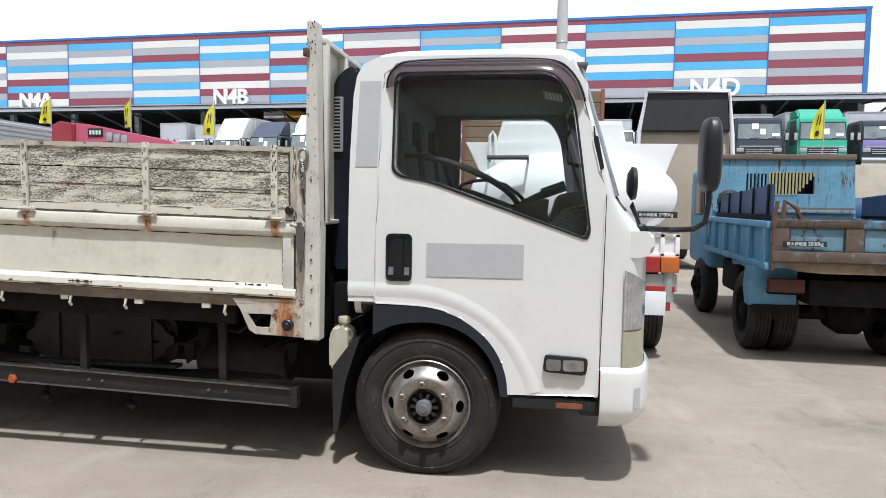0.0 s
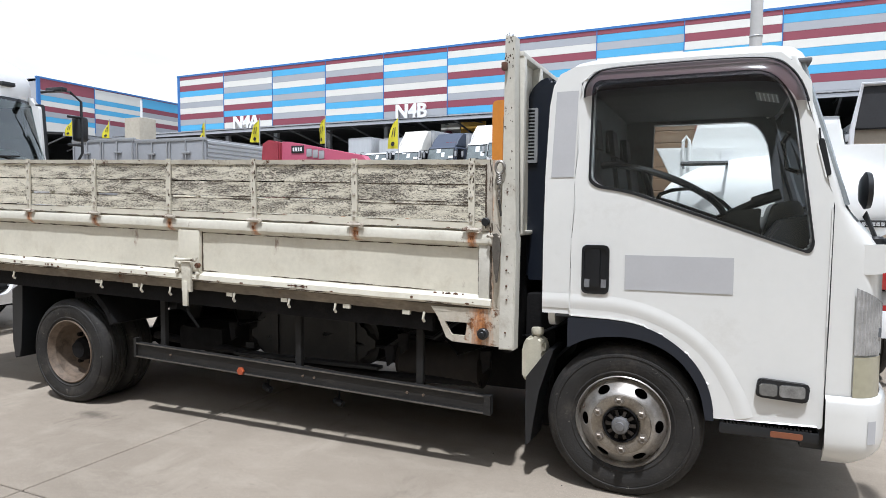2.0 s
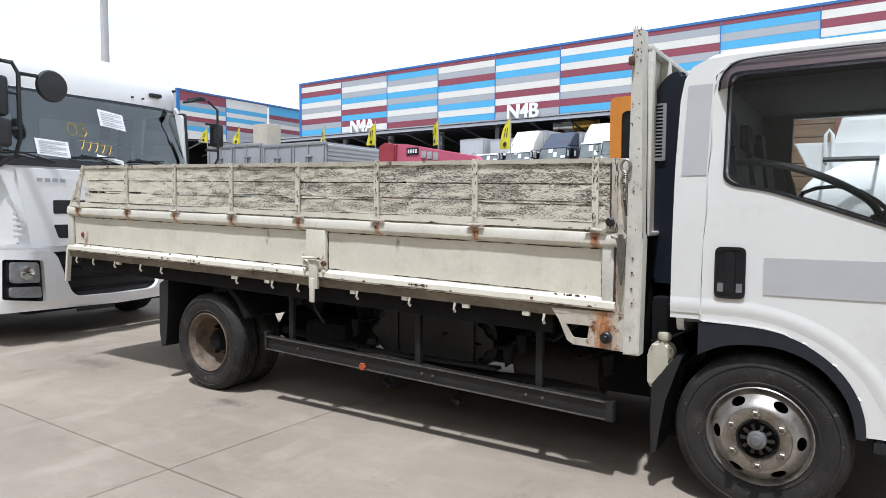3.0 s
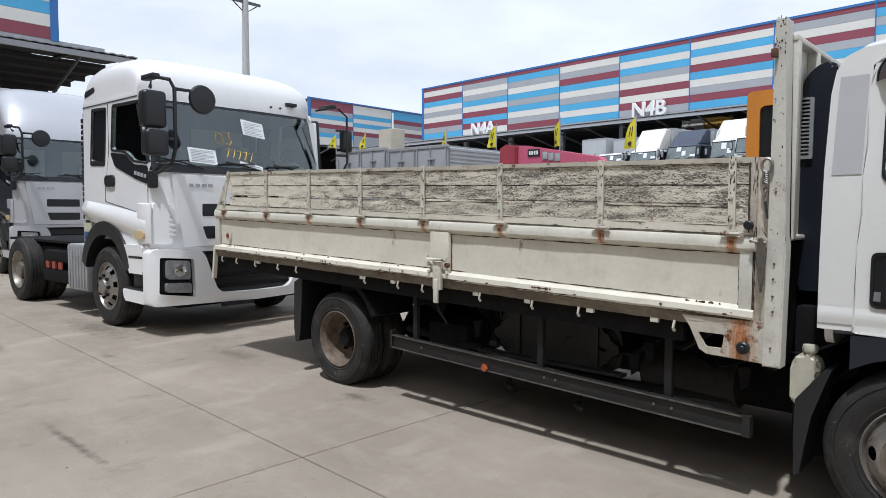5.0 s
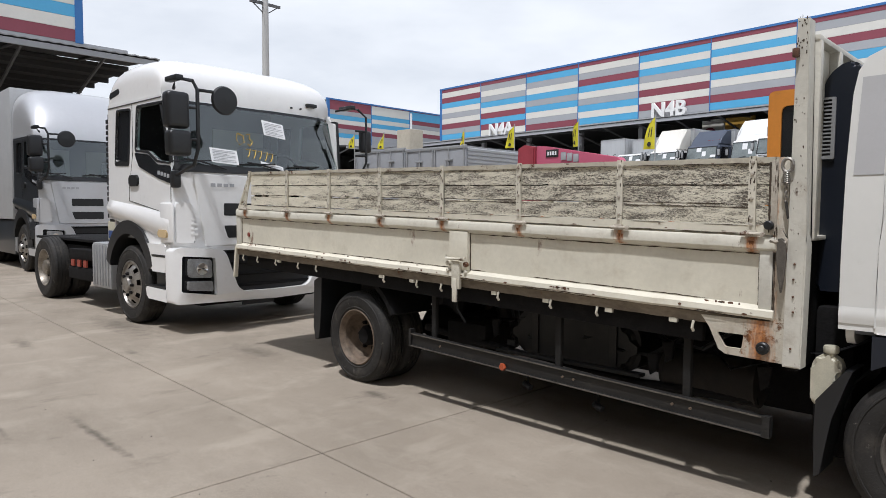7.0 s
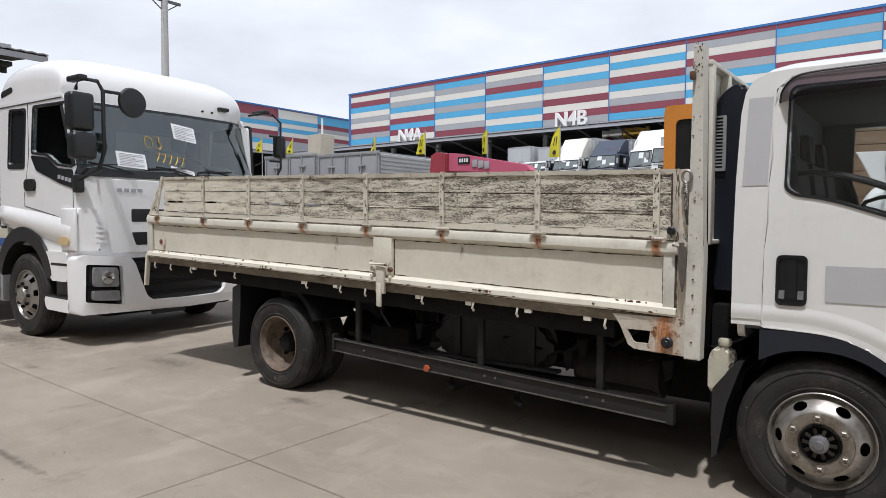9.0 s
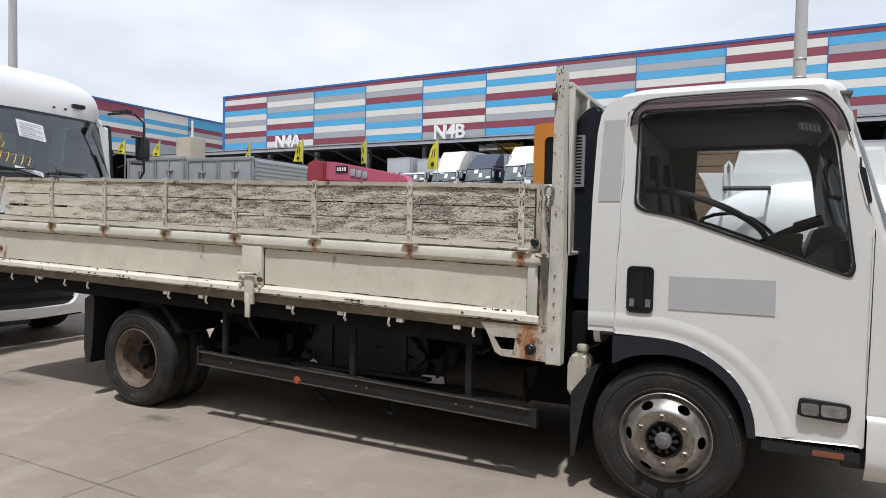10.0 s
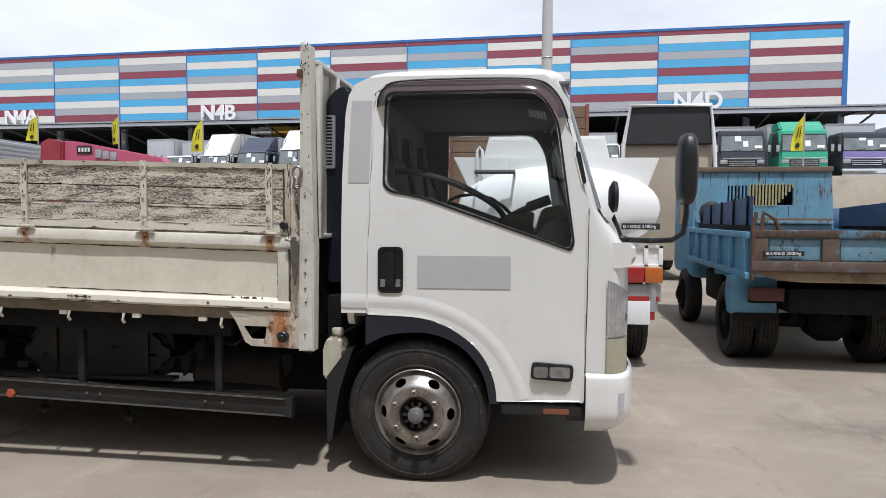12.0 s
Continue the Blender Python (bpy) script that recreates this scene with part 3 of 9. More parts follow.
    place("hub_spline", bm, mat("greasy_spline_steel", (0.040, 0.033, 0.027), 0.5, metal=0.3, var=0.4, scale=30), "greasy brown hub spline", wheel_ob, True)
    bm = B()
    lathe(bm, [(0.112 * r, d * -0.024), (0.110 * r, d * -0.060), (0.098 * r, d * -0.068), (0.060 * r, d * -0.072), (0.052 * r, d * -0.078), (0.001, d * -0.079)], "y", c, 28)
    place("hub_cap", bm, HUBCAP, "dusty grey hub cap", wheel_ob)


def rim_rear(wheel_ob, c, r, side, place):
    """A deep-dished rear wheel in brown dirty steel."""
    d = -side
    bm = B()
    lathe(bm, [(a * r, d * h) for a, h in [(0.60, 0.03), (0.605, 0.006), (0.585, 0.002), (0.565, 0.012), (0.545, 0.03), (0.51, 0.045), (0.49, 0.13), (0.44, 0.155), (0.34, 0.165), (0.24, 0.16), (0.22, 0.15)]], "y", c, 64)
    place("rim", bm, STEEL_DIRTY, "brown dirty deep-dished steel wheel", wheel_ob)
    # hub and nuts near black: the dish's shadow is put into their colour
    bm = B()
    lathe(bm, [(0.23 * r, d * 0.16), (0.22 * r, d * 0.11), (0.17 * r, d * 0.09), (0.16 * r, d * 0.08), (0.001, d * 0.078)], "y", c, 24)
    place("hub", bm, CHASSIS, "", wheel_ob)
    bm = B()
    for i in range(6):
        a = 2 * math.pi * i / 6
        p = (c[0] + 0.30 * r * math.cos(a), c[1] + d * 0.16, c[2] + 0.30 * r * math.sin(a))
        lathe(bm, [(0.016, 0.0), (0.016, d * -0.03), (0.001, d * -0.032)], "y", p, 6)
    place("wheel_nut", bm, CHASSIS, "", wheel_ob, True)


def tplace(name, bm, material, label="", parent=None, split=False):
    return tpart(name, bm, material, label, parent, split=split, level=True)


R_T = 0.382
for cx, cz, y_near, dual in ((-0.628, 0.374, 3.315, False), (-4.545, 0.371, 3.30, True)):
    for side, y in ((-1, y_near), (1, 2 * CY - y_near)):
        bm = B()
        tyre(bm, (cx, y, cz), R_T, 0.205, side)
        for q in bm.verts:
            q.co.z = max(q.co.z, 0.001)
        w = tpart("front_wheel" if not dual else "rear_wheel", bm, RUBBER, "worn dusty black truck tyre", level=True)
        (rim_rear if dual else rim_front)(w, (cx, y, cz), R_T, side, tplace)
        if dual:
            bm = B()
            tyre(bm, (cx, y - side * 0.235, cz), R_T, 0.205, side)
            for q in bm.verts:
                q.co.z = max(q.co.z, 0.001)
            tpart("inner_rear_wheel", bm, RUBBER, level=True)
bm = B()
tube(bm, [(-4.53, 3.5, 0.37), (-4.53, 5.1, 0.37)], 0.06, 10)
lathe(bm, [(0.001, -0.16), (0.1, -0.15), (0.17, -0.06), (0.18, 0.0), (0.17, 0.06), (0.1, 0.15), (0.001, 0.16)], "y", (-4.53, 4.29, 0.37), 20)
tpart("rear_axle", bm, CHASSIS)
bm = B()
box(bm, -0.68, -0.58, 3.5, 5.1, 0.30, 0.40, 0.015)
tpart("front_axle", bm, CHASSIS)
bm = B()
tube(bm, [(-4.4, 4.29, 0.42), (-2.6, 4.29, 0.55), (-1.0, 4.29, 0.62)], 0.045, 10)
tpart("drive_shaft", bm, CHASSIS)

# cab: near and far sides, each with a door
WIN = [(-0.802, 1.56), (-0.796, 2.036), (-0.010, 2.034), (0.078, 1.89), (0.168, 1.268), (0.150, 1.228), (-0.61, 1.503), (-0.76, 1.528)]
WIN_R = [0.03, 0.05, 0.10, 0.08, 0.03, 0.03, 0.10, 0.03]
DOOR = [(-0.896, 0.884), (-0.860, 2.033), (-0.800, 2.086), (0.010, 2.080), (0.100, 1.985), (0.165, 1.75), (0.243, 1.43), (0.238, 0.9), (0.228, 0.444), (-0.185, 0.444)]
LOWER = [(-0.205, 0.444), (-0.215, 0.52), (-0.25, 0.62), (-0.31, 0.71), (-0.40, 0.785), (-0.50, 0.838), (-0.62, 0.866), (-0.75, 0.874)]  # door edge over the wheel
DOOR_OUT = rounded(DOOR[:-1], [0.02, 0.05, 0.05, 0.06, 0.06, 0.1, 0.05, 0, 0.02], 3) + smooth_line(LOWER)


def roof_inset(z):
    """How far the upper cab side leans in."""
    return 0.0 if z < 1.25 else 0.050 * ((z - 1.25) / 0.85) ** 1.6


def lean_in(bm, side):
    for z in (1.25, 1.4, 1.55, 1.7, 1.85, 1.94, 2.0, 2.06):
        bmesh.ops.bisect_plane(bm, geom=bm.verts[:] + bm.edges[:] + bm.faces[:], plane_co=(0, 0, z), plane_no=(0, 0, 1))
    for v in bm.verts:
        v.co.y += -side * roof_inset(v.co.z)


def cab_side(side):
    s0 = YC if side < 0 else 2 * CY - YC
    d = -side

    def y(k):
        return s0 + d * k
    bm = B()
    pts = [(-1.034, 0.884), (-1.034, 1.20), (-1.030, 1.60), (-1.018, 1.93), (-1.002, 2.03), (-0.970, 2.088), (-0.90, 2.120), (-0.80, 2.126), (-0.3, 2.124), (0.02, 2.114), (0.10, 2.04), (0.145, 1.97), (0.155, 1.80), (0.243, 1.436),
           (0.102, 1.987), (0.01, 2.084), (-0.80, 2.090), (-0.862, 2.036), (-0.892, 0.884)]
    holed(bm, pts, [], "y", y(0.0), y(0.05))
    lean_in(bm, side)
    tpart("cab_side", bm, WHITE, "white painted cab rear pillar")
    bm = B()
    holed(bm, DOOR_OUT, [rounded(WIN, WIN_R, 4)], "y", y(-0.004), y(0.05))
    lean_in(bm, side)
    es = [e for e in bm.edges if len(e.link_faces) == 2 and e.calc_face_angle(0) > 1.2 and all(abs(v.co.y - y(-0.004)) < 0.06 for v in e.verts)]
    bmesh.ops.bevel(bm, geom=es, offset=0.006, segments=2, affect="EDGES")
    door = tpart("door", bm, WHITE, "white painted driver door" if side < 0 else "white painted passenger door")
    bm = B()
    tube(bm, [(0.236, y(-0.001), 0.60), (0.241, y(-0.001), 0.9), (0.244, y(0.000), 1.43)], 0.0035, 6)
    tube(bm, [(0.245, y(roof_inset(1.43) - 0.001), 1.43), (0.168, y(roof_inset(1.75) - 0.001), 1.75), (0.104, y(roof_inset(1.985)), 1.985)], 0.0025, 6)
    tpart("door_gap", bm, BLACK, "", door, split=True)
    # wheel-arch swage: a raised band that follows the wheel opening and runs along the sill line
    bm = B()
    band = [(-1.033, 0.945), (-0.94, 0.945), (-0.82, 0.945), (-0.68, 0.940), (-0.54, 0.915), (-0.41, 0.865), (-0.30, 0.795), (-0.21, 0.705), (-0.145, 0.60), (-0.105, 0.52), (-0.085, 0.452)]

    def on_band(u):
        k = min(int(u), len(band) - 2)
        t = u - k
        p0, p1, p2, p3 = (Vector(band[max(0, min(len(band) - 1, k + q))]) for q in (-1, 0, 1, 2))
        return 0.5 * (2 * p1 + (p2 - p0) * t + (2 * p0 - 5 * p1 + 4 * p2 - p3) * t * t + (3 * p1 - p0 - 3 * p2 + p3) * t ** 3)

    def swage(u, v):
        p, q = on_band(u), on_band(min(u + 0.05, len(band) - 1.001)) - on_band(max(u - 0.05, 0))
        n = Vector((-q.y, q.x)).normalized()
        wgt = (v - 0.42) * 0.075
        return (p.x + n.x * wgt, y(-0.0045 - 0.0045 * math.sin(math.pi * v) ** 1.3), p.y + n.y * wgt)
    sheet(bm, swage, [i * 0.25 for i in range(4 * (len(band) - 1) + 1)], [i / 10 for i in range(11)])
    tpart("wheel_arch_swage", bm, WHITE, "", door)
    # black seal round the window and the pane
    bm = B()
    big = rounded([(x * 1.0 + (0.010 if x > 0 else -0.010), z + (0.008 if z > 1.6 else -0.013)) for x, z in WIN], WIN_R, 4)
    holed(bm, big, [rounded(WIN, WIN_R, 4)], "y", y(-0.009), y(0.03))
    lean_in(bm, side)
    tpart("window_seal", bm, BLACK, "black rubber window seal", door)
    bm = B()
    prism(bm, rounded(WIN, WIN_R, 4), "y", y(0.018), y(0.022))
    lean_in(bm, side)
    pane = tpart("window_pane", bm, GLASS, "clear side window glass", door)
    pane.visible_shadow = False
    # dark inner door lining
    bm = B()
    holed(bm, rounded([(-0.89, 0.89), (-0.86, 2.072), (0.05, 2.072), (0.125, 1.97), (0.20, 1.43), (0.20, 0.60), (-0.15, 0.60), (-0.28, 0.89)], 0.03), [rounded(WIN, WIN_R, 4)], "y", y(0.052), y(0.085))
    lean_in(bm, side)
    tpart("door_lining", bm, INNER, "dark grey door lining", door)
    # handle in its black recess
    bm = B()
    holed(bm, rounded(rect(-0.834, -0.700, 0.994, 1.235), 0.03), [rounded(rect(-0.822, -0.712, 1.006, 1.222), 0.025)], "y", y(-0.014), y(0.0))
    prism(bm, rounded(rect(-0.826, -0.708, 1.0, 1.228), 0.025), "y", y(-0.006), y(-0.004))
    h = tpart("door_handle", bm, BLACK_GLOSS, "glossy black flap door handle", door)
    bm = B()
    prism(bm, rounded(rect(-0.789, -0.745, 1.03, 1.215), 0.012), "y", y(-0.020), y(-0.006), 0.004)
    tpart("handle_flap", bm, BLACK_GLOSS, "", h)
    # grey wedges paint the reflection in the lower part of the glossy recess
    bm = B()
    for x0, x1 in ((-0.820, -0.795), (-0.739, -0.714)):
        q = [bm.verts.new(v) for v in ((x0, y(-0.0155), 1.026), (x1, y(-0.0155), 1.026), (x1, y(-0.0065), 1.066), (x0, y(-0.0065), 1.066))]
        low_ = [bm.verts.new((v.co.x, y(-0.0055), v.co.z)) for v in q]
        bm.faces.new(q)
        for j in range(4):
            bm.faces.new((q[j], q[(j + 1) % 4], low_[(j + 1) % 4], low_[j]))
    tpart("finger_rest", bm, HUBCAP, "pale scuffed finger rest", h, split=True)
    # side indicator
    bm = B()
    prism(bm, rounded([(-0.038, 0.568), (0.172, 0.556), (0.180, 0.640), (-0.030, 0.652)], 0.02), "y", y(-0.030), y(-0.004), 0.008)
    ind = tpart("side_marker_lamp", bm, BLACK, "black side marker lamp with clear lenses", door)
    for x0, x1, m_ in ((-0.022, 0.050, LENS_SMOKE), (0.058, 0.160, mat("grey_lamp_lens", (0.30, 0.30, 0.29), 0.2, metal=0.2, var=0.5, scale=24, gloss=0.6))):
        bm = B()
        prism(bm, rounded(rect(x0, x1, 0.578, 0.632), 0.012), "y", y(-0.040), y(-0.030), 0.004)
        tpart("lens", bm, m_, "", ind)
    # footstep with an amber reflector
    bm = B()
    box(bm, -0.185, 0.226, min(y(-0.005), y(0.18)), max(y(-0.005), y(0.18)), 0.372, 0.424, 0.012)
    for i in range(24):
        x = -0.17 + i * 0.0155
        box(bm, x, x + 0.008, min(y(0.0), y(0.05)), max(y(0.0), y(0.05)), 0.424, 0.432)
    st = tpart("footstep", bm, BLACK, "black plastic footstep under the door")
    bm = B()
    prism(bm, rounded(rect(0.03, 0.160, 0.385, 0.411), 0.006), "y", y(-0.012), y(-0.004), 0.003)
    tpart("reflector", bm, DULL_AMBER, "dull amber side reflector", st)
    # black wheel-arch lining
    bm = B()
    outer = [(-0.90, 0.866), (-0.75, 0.870), (-0.62, 0.862), (-0.50, 0.834), (-0.40, 0.781), (-0.312, 0.707), (-0.252, 0.618), (-0.218, 0.52), (-0.208, 0.425)]
    inner = [(-0.245, 0.425), (-0.268, 0.54), (-0.312, 0.63), (-0.38, 0.705), (-0.47, 0.758), (-0.58, 0.786), (-0.70, 0.784), (-0.80, 0.765), (-0.90, 0.715)]
    holed(bm, smooth_line(outer) + smooth_line(inner), [], "y", y(-0.008), y(0.09))
    tpart("wheel_arch_trim", bm, NAVY, "black plastic wheel-arch trim")
    bm = B()
    sheet(bm, lambda u, v: (-0.615 + 0.43 * math.cos(u), y(v), 0.40 + 0.43 * math.sin(u)), [radians(150 - 6.5 * i) for i in range(24)], [0.05, 0.2, 0.5])
    tpart("wheel_housing", bm, BLACK, "")
    # mud flap behind the front wheel
    bm = B()
    prism(bm, [(-1.120, 0.535), (-1.005, 0.690), (-0.975, 0.690), (-1.000, 0.62), (-1.055, 0.46), (-1.092, 0.19), (-1.118, 0.172), (-1.122, 0.40)], "y", min(y(0.02), y(0.25)), max(y(0.02), y(0.25)), 0.004)
    tpart("mud_flap", bm, BLACK, "dusty black rubber mud flap")


for side in (-1, 1):
    cab_side(side)

# plain grey rectangles added over the lettering on the near door and pillar
bm = B()
prism(bm, rect(-0.626, -0.143, 1.022, 1.190), "y", YC - 0.0075, YC - 0.0055)
tpart("masking_sticker", bm, FLAT_GREY, "pale grey rectangular masking sticker")
bm = B()
sheet(bm, lambda u, z: ((-1.000 + 0.016 * (z - 1.57) / 0.43) * (1 - u) + (-0.886 + 0.012 * (z - 1.57) / 0.43) * u, YC + roof_inset(z) - 0.003, z), [0, 0.5, 1], [1.57, 1.63, 1.70, 1.76, 1.82, 1.88, 1.94, 2.0])
tpart("masking_sticker", bm, FLAT_GREY, "pale grey vertical masking sticker")

# roof: a rounded cap
def roof_pt(u, v):
    """u turns round the cap, v rises from its rim to its crown."""
    a, t = 2 * math.pi * u, v * math.pi / 2
    c, s_, k = math.cos(a), math.sin(a), max(0.0, math.cos(t)) ** 0.40
    return (-0.418 + 0.570 * math.copysign(abs(c) ** 0.26, c) * k, CY + (CY - YC - 0.047) * math.copysign(abs(s_) ** 0.22, s_) * k, 2.064 + 0.140 * math.sin(t) ** 0.66)


bm = B()
sheet(bm, roof_pt, [i / 96 for i in range(97)], [0, 0.01, 0.03, 0.07, 0.13, 0.22, 0.34, 0.5, 0.7, 0.85, 0.95, 1.0])
bmesh.ops.remove_doubles(bm, verts=bm.verts, dist=0.0005)
tpart("roof", bm, WHITE, "white painted cab roof", angle=70)
bm = B()
for x in (-0.50, -0.35, 0.02):
    disc(bm, "z", (x, 3.5, 2.142), 0.011, 0.022, 10)
tpart("roof_plug", bm, BLACK, split=True)

# rear wall of the cab with its window, ceiling lining, floor
bm = B()
holed(bm, rounded(rect(YC + 0.070, 2 * CY - YC - 0.070, 0.80, 2.08), 0.08), [rounded(rect(3.72, 4.86, 1.50, 1.90), 0.05)], "x", -1.020, -0.985)
for v in bm.verts:
    v.co.x += 0.045 * max(0.0, (v.co.z - 1.1) / 0.95) ** 1.2
tpart("rear_wall", bm, WHITE, "white cab rear wall")
bm = B()
holed(bm, rounded(rect(YC + 0.05, 2 * CY - YC - 0.05, 0.80, 2.06), 0.08), [], "x", -0.90, -0.88)
tpart("rear_lining", bm, INNER)
bm = B()
prism(bm, rounded([(-0.89, 1.40), (-0.695, 1.44), (-0.685, 2.05), (-0.89, 2.06)], 0.03), "y", 2 * CY - YC - 0.15, 2 * CY - YC - 0.09, 0.008)
tpart("pillar_trim", bm, INNER, "dark pillar trim inside the cab")
bm = B()
tube(bm, [(0.105, 2 * CY - YC - 0.085, 2.06), (0.175, 2 * CY - YC - 0.080, 1.80), (0.255, 2 * CY - YC - 0.070, 1.55), (0.31, 2 * CY - YC - 0.07, 1.36)], 0.042, 10)
tpart("pillar_trim", bm, INNER, "dark windscreen pillar trim")
bm = B()
box(bm, -0.95, 0.145, YC + 0.055, 2 * CY - YC - 0.055, 2.062, 2.080, 0.006)
tpart("headlining", bm, mat("headlining_grey", (0.17, 0.172, 0.178), 0.95, var=0.15, scale=5), "grey cab headlining")
bm = B()
box(bm, -0.98, 0.45, YC + 0.06, 2 * CY - YC - 0.06, 0.86, 0.90)
tpart("cab_floor", bm, INNER)
for y0 in (3.45, 4.05, 4.65):
    bm = B()
    box(bm, -0.86, -0.40, y0, y0 + 0.48, 1.02, 1.20, 0.05)
    s = tpart("seat", bm, SEATM, "dark grey cloth seat")
    bm = B()
    prism(bm, [(-0.86, 1.15), (-0.72, 1.15), (-0.80, 1.72), (-0.90, 1.72)], "y", y0, y0 + 0.48, 0.04)
    tpart("backrest", bm, SEATM, "", s)
    bm = B()
    prism(bm, [(-0.90, 1.74), (-0.82, 1.74), (-0.84, 1.90), (-0.90, 1.90)], "y", y0 + 0.12, y0 + 0.36, 0.03)
    tpart("headrest", bm, SEATM, "", s)


# front: nose panel, windscreen, bumper
def front(z):
    """Side start and middle of the front, at a height."""
    t = max(0.0, (z - 1.42) / 0.66)
    xs = 0.243 - 0.18 * t if z > 1.42 else 0.240
    xf = 0.325 - 0.205 * t if z > 1.42 else 0.500 - 0.175 * max(0, (z - 1.25) / 0.17)
    return xs, xf


def front_pt(a, z, off=0.0):
    xs, xf = front(z)
    n = 2 / 4.2
    c, s = math.cos(a), math.sin(a)
    h = CY - YC - roof_inset(z)
    return (xs + (xf - xs + off) * abs(s) ** n, CY - math.copysign(abs(c) ** n, c) * (h + off), z)


A_ALL = [math.pi * i / 60 for i in range(61)]
bm = B()
sheet(bm, front_pt, A_ALL, [0.585, 0.62, 0.7, 0.85, 1.0, 1.1, 1.2, 1.25, 1.30, 1.36, 1.42])
nose = tpart("front_panel", bm, WHITE, "white rounded cab front panel", angle=50)
bm = B()
prism(bm, rounded([(0.27, 1.262), (0.475, 1.262), (0.485, 1.165), (0.43, 1.135), (0.27, 1.130)], 0.03), "y", YC + 0.012, YC + 0.24, 0.018)
tpart("corner_vane", bm, WHITE, "white corner air vane", nose)
bm = B()
sheet(bm, lambda a, z: front_pt(a, z, -0.004), [math.pi * (7 + i * 46 / 40) / 60 for i in range(41)], [1.435, 1.6, 1.8, 1.95, 2.03])
ws = tpart("windscreen", bm, GLASS_WS, "clear windscreen")
ws.visible_shadow = False
for lo, hi in ((0, 8), (52, 60)):
    bm = B()
    sheet(bm, front_pt, [math.pi * (lo + (hi - lo) * i / 10) / 60 for i in range(11)], [1.42, 1.55, 1.7, 1.85, 2.0, 2.08])
    tpart("windscreen_pillar", bm, WHITE, "white windscreen pillar")
bm = B()
sheet(bm, front_pt, A_ALL, [2.02, 2.05, 2.07, 2.09])
tpart("windscreen_header", bm, WHITE)
bm = B()
tube(bm, [front_pt(math.pi * 8.4 / 60, z, 0.004) for z in (1.43, 1.5, 1.65, 1.8, 1.95, 2.06)], 0.014, 10)
tpart("windscreen_trim", bm, mat("blue_grey_glass_edge", (0.40, 0.44, 0.46), 0.2, metal=0.3, var=0.3, scale=8, gloss=0.5), "blue-grey windscreen edge trim")
bm = B()
sheet(bm, lambda a, z: front_pt(a, z, 0.002), [math.pi * (8 + i * 44 / 20) / 60 for i in range(21)], [1.36, 1.40, 1.445])
tpart("cowl", bm, BLACK, "black cowl under the windscreen")
bm = B()
def bumper_off(z):
    """How far the bumper stands out: rounded under, soft at its top edge."""
    low, high = max(0.0, (0.40 - z) / 0.115), max(0.0, (z - 0.57) / 0.03)
    return 0.030 - 0.085 * low ** 2.2 - 0.022 * min(1.0, high) ** 2


sheet(bm, lambda a, z: front_pt(a, z, bumper_off(z)), A_ALL, [0.285, 0.29, 0.30, 0.315, 0.335, 0.36, 0.40, 0.45, 0.52, 0.57, 0.58, 0.59, 0.60])
bump = tpart("bumper", bm, WHITE, "white plastic front bumper", angle=50)
bm = B()
box(bm, 0.15, 0.35, YC + 0.05, 2 * CY - YC - 0.05, 0.33, 0.56, 0.02)
tpart("bumper_beam", bm, BLACK, "", bump)
bm = B()
sheet(bm, lambda u, v: (0.24 + 0.03 * v, YC - 0.02 + 0.06 * v + 0.05 * (1 - u) ** 3, 0.305 + 0.285 * u), [0, 0.1, 0.25, 0.5, 1], [0, 1])
tpart("bumper_end", bm, WHITE, "", bump)
for a0 in (0.12, 0.88):
    bm = B()
    sheet(bm, lambda u, v: front_pt(math.pi * (a0 + (u - 0.5) * 0.05), 0.40 + 0.10 * v, 0.032), [0, 0.5, 1], [0, 0.5, 1])
    tpart("bumper_recess", bm, FLAT_GREY, "pale grey moulded bumper plug", bump)
for far in (False, True):
    def ang(u):
        a = math.pi * (0.040 + 0.17 * u)
        return math.pi - a if far else a
    bm = B()
    sheet(bm, lambda u, v: front_pt(ang(u), 0.785 + 0.29 * v * (1 - 0.24 * u), 0.012 + 0.0025 * math.sin(u * 60)), [i / 48 for i in range(49)], [i / 8 for i in range(9)])
    hl = tpart("headlamp", bm, LENS_CLEAR, "clear ribbed headlamp")
    bm = B()
    sheet(bm, lambda u, v: front_pt(ang(u), 0.598 + 0.178 * v, 0.012), [i / 8 for i in range(9)], [0, 0.5, 1])
    tpart("lower_lens", bm, LENS_OLD, "yellowed lower turn-signal lens", hl)

# dashboard and steering wheel
bm = B()
prism(bm, [(0.02, 1.02), (-0.04, 1.25), (0.04, 1.36), (0.20, 1.40), (0.34, 1.36), (0.38, 1.0)], "y", YC + 0.10, 2 * CY - YC - 0.10, 0.02)
dash = tpart("dashboard", bm, BLACK, "black plastic dashboard")
bm = B()
prism(bm, rounded([(-0.03, 1.25), (0.02, 1.44), (0.14, 1.46), (0.18, 1.30)], 0.03), "y", 3.55, 3.95, 0.012)
tpart("instrument_hood", bm, BLACK, "", dash)
WC = Vector((-0.535, 3.75, 1.485))
W_U, W_V = Vector((0.957, 0, -0.29)).normalized(), Vector((0, 1, -0.34)).normalized()
bm = B()
ring = [WC + 0.355 * (math.cos(2 * math.pi * i / 48) * W_U + math.sin(2 * math.pi * i / 48) * W_V) for i in range(49)]
tube(bm, ring, 0.017, 10)
HUB = WC + Vector((-0.01, 0, -0.09))
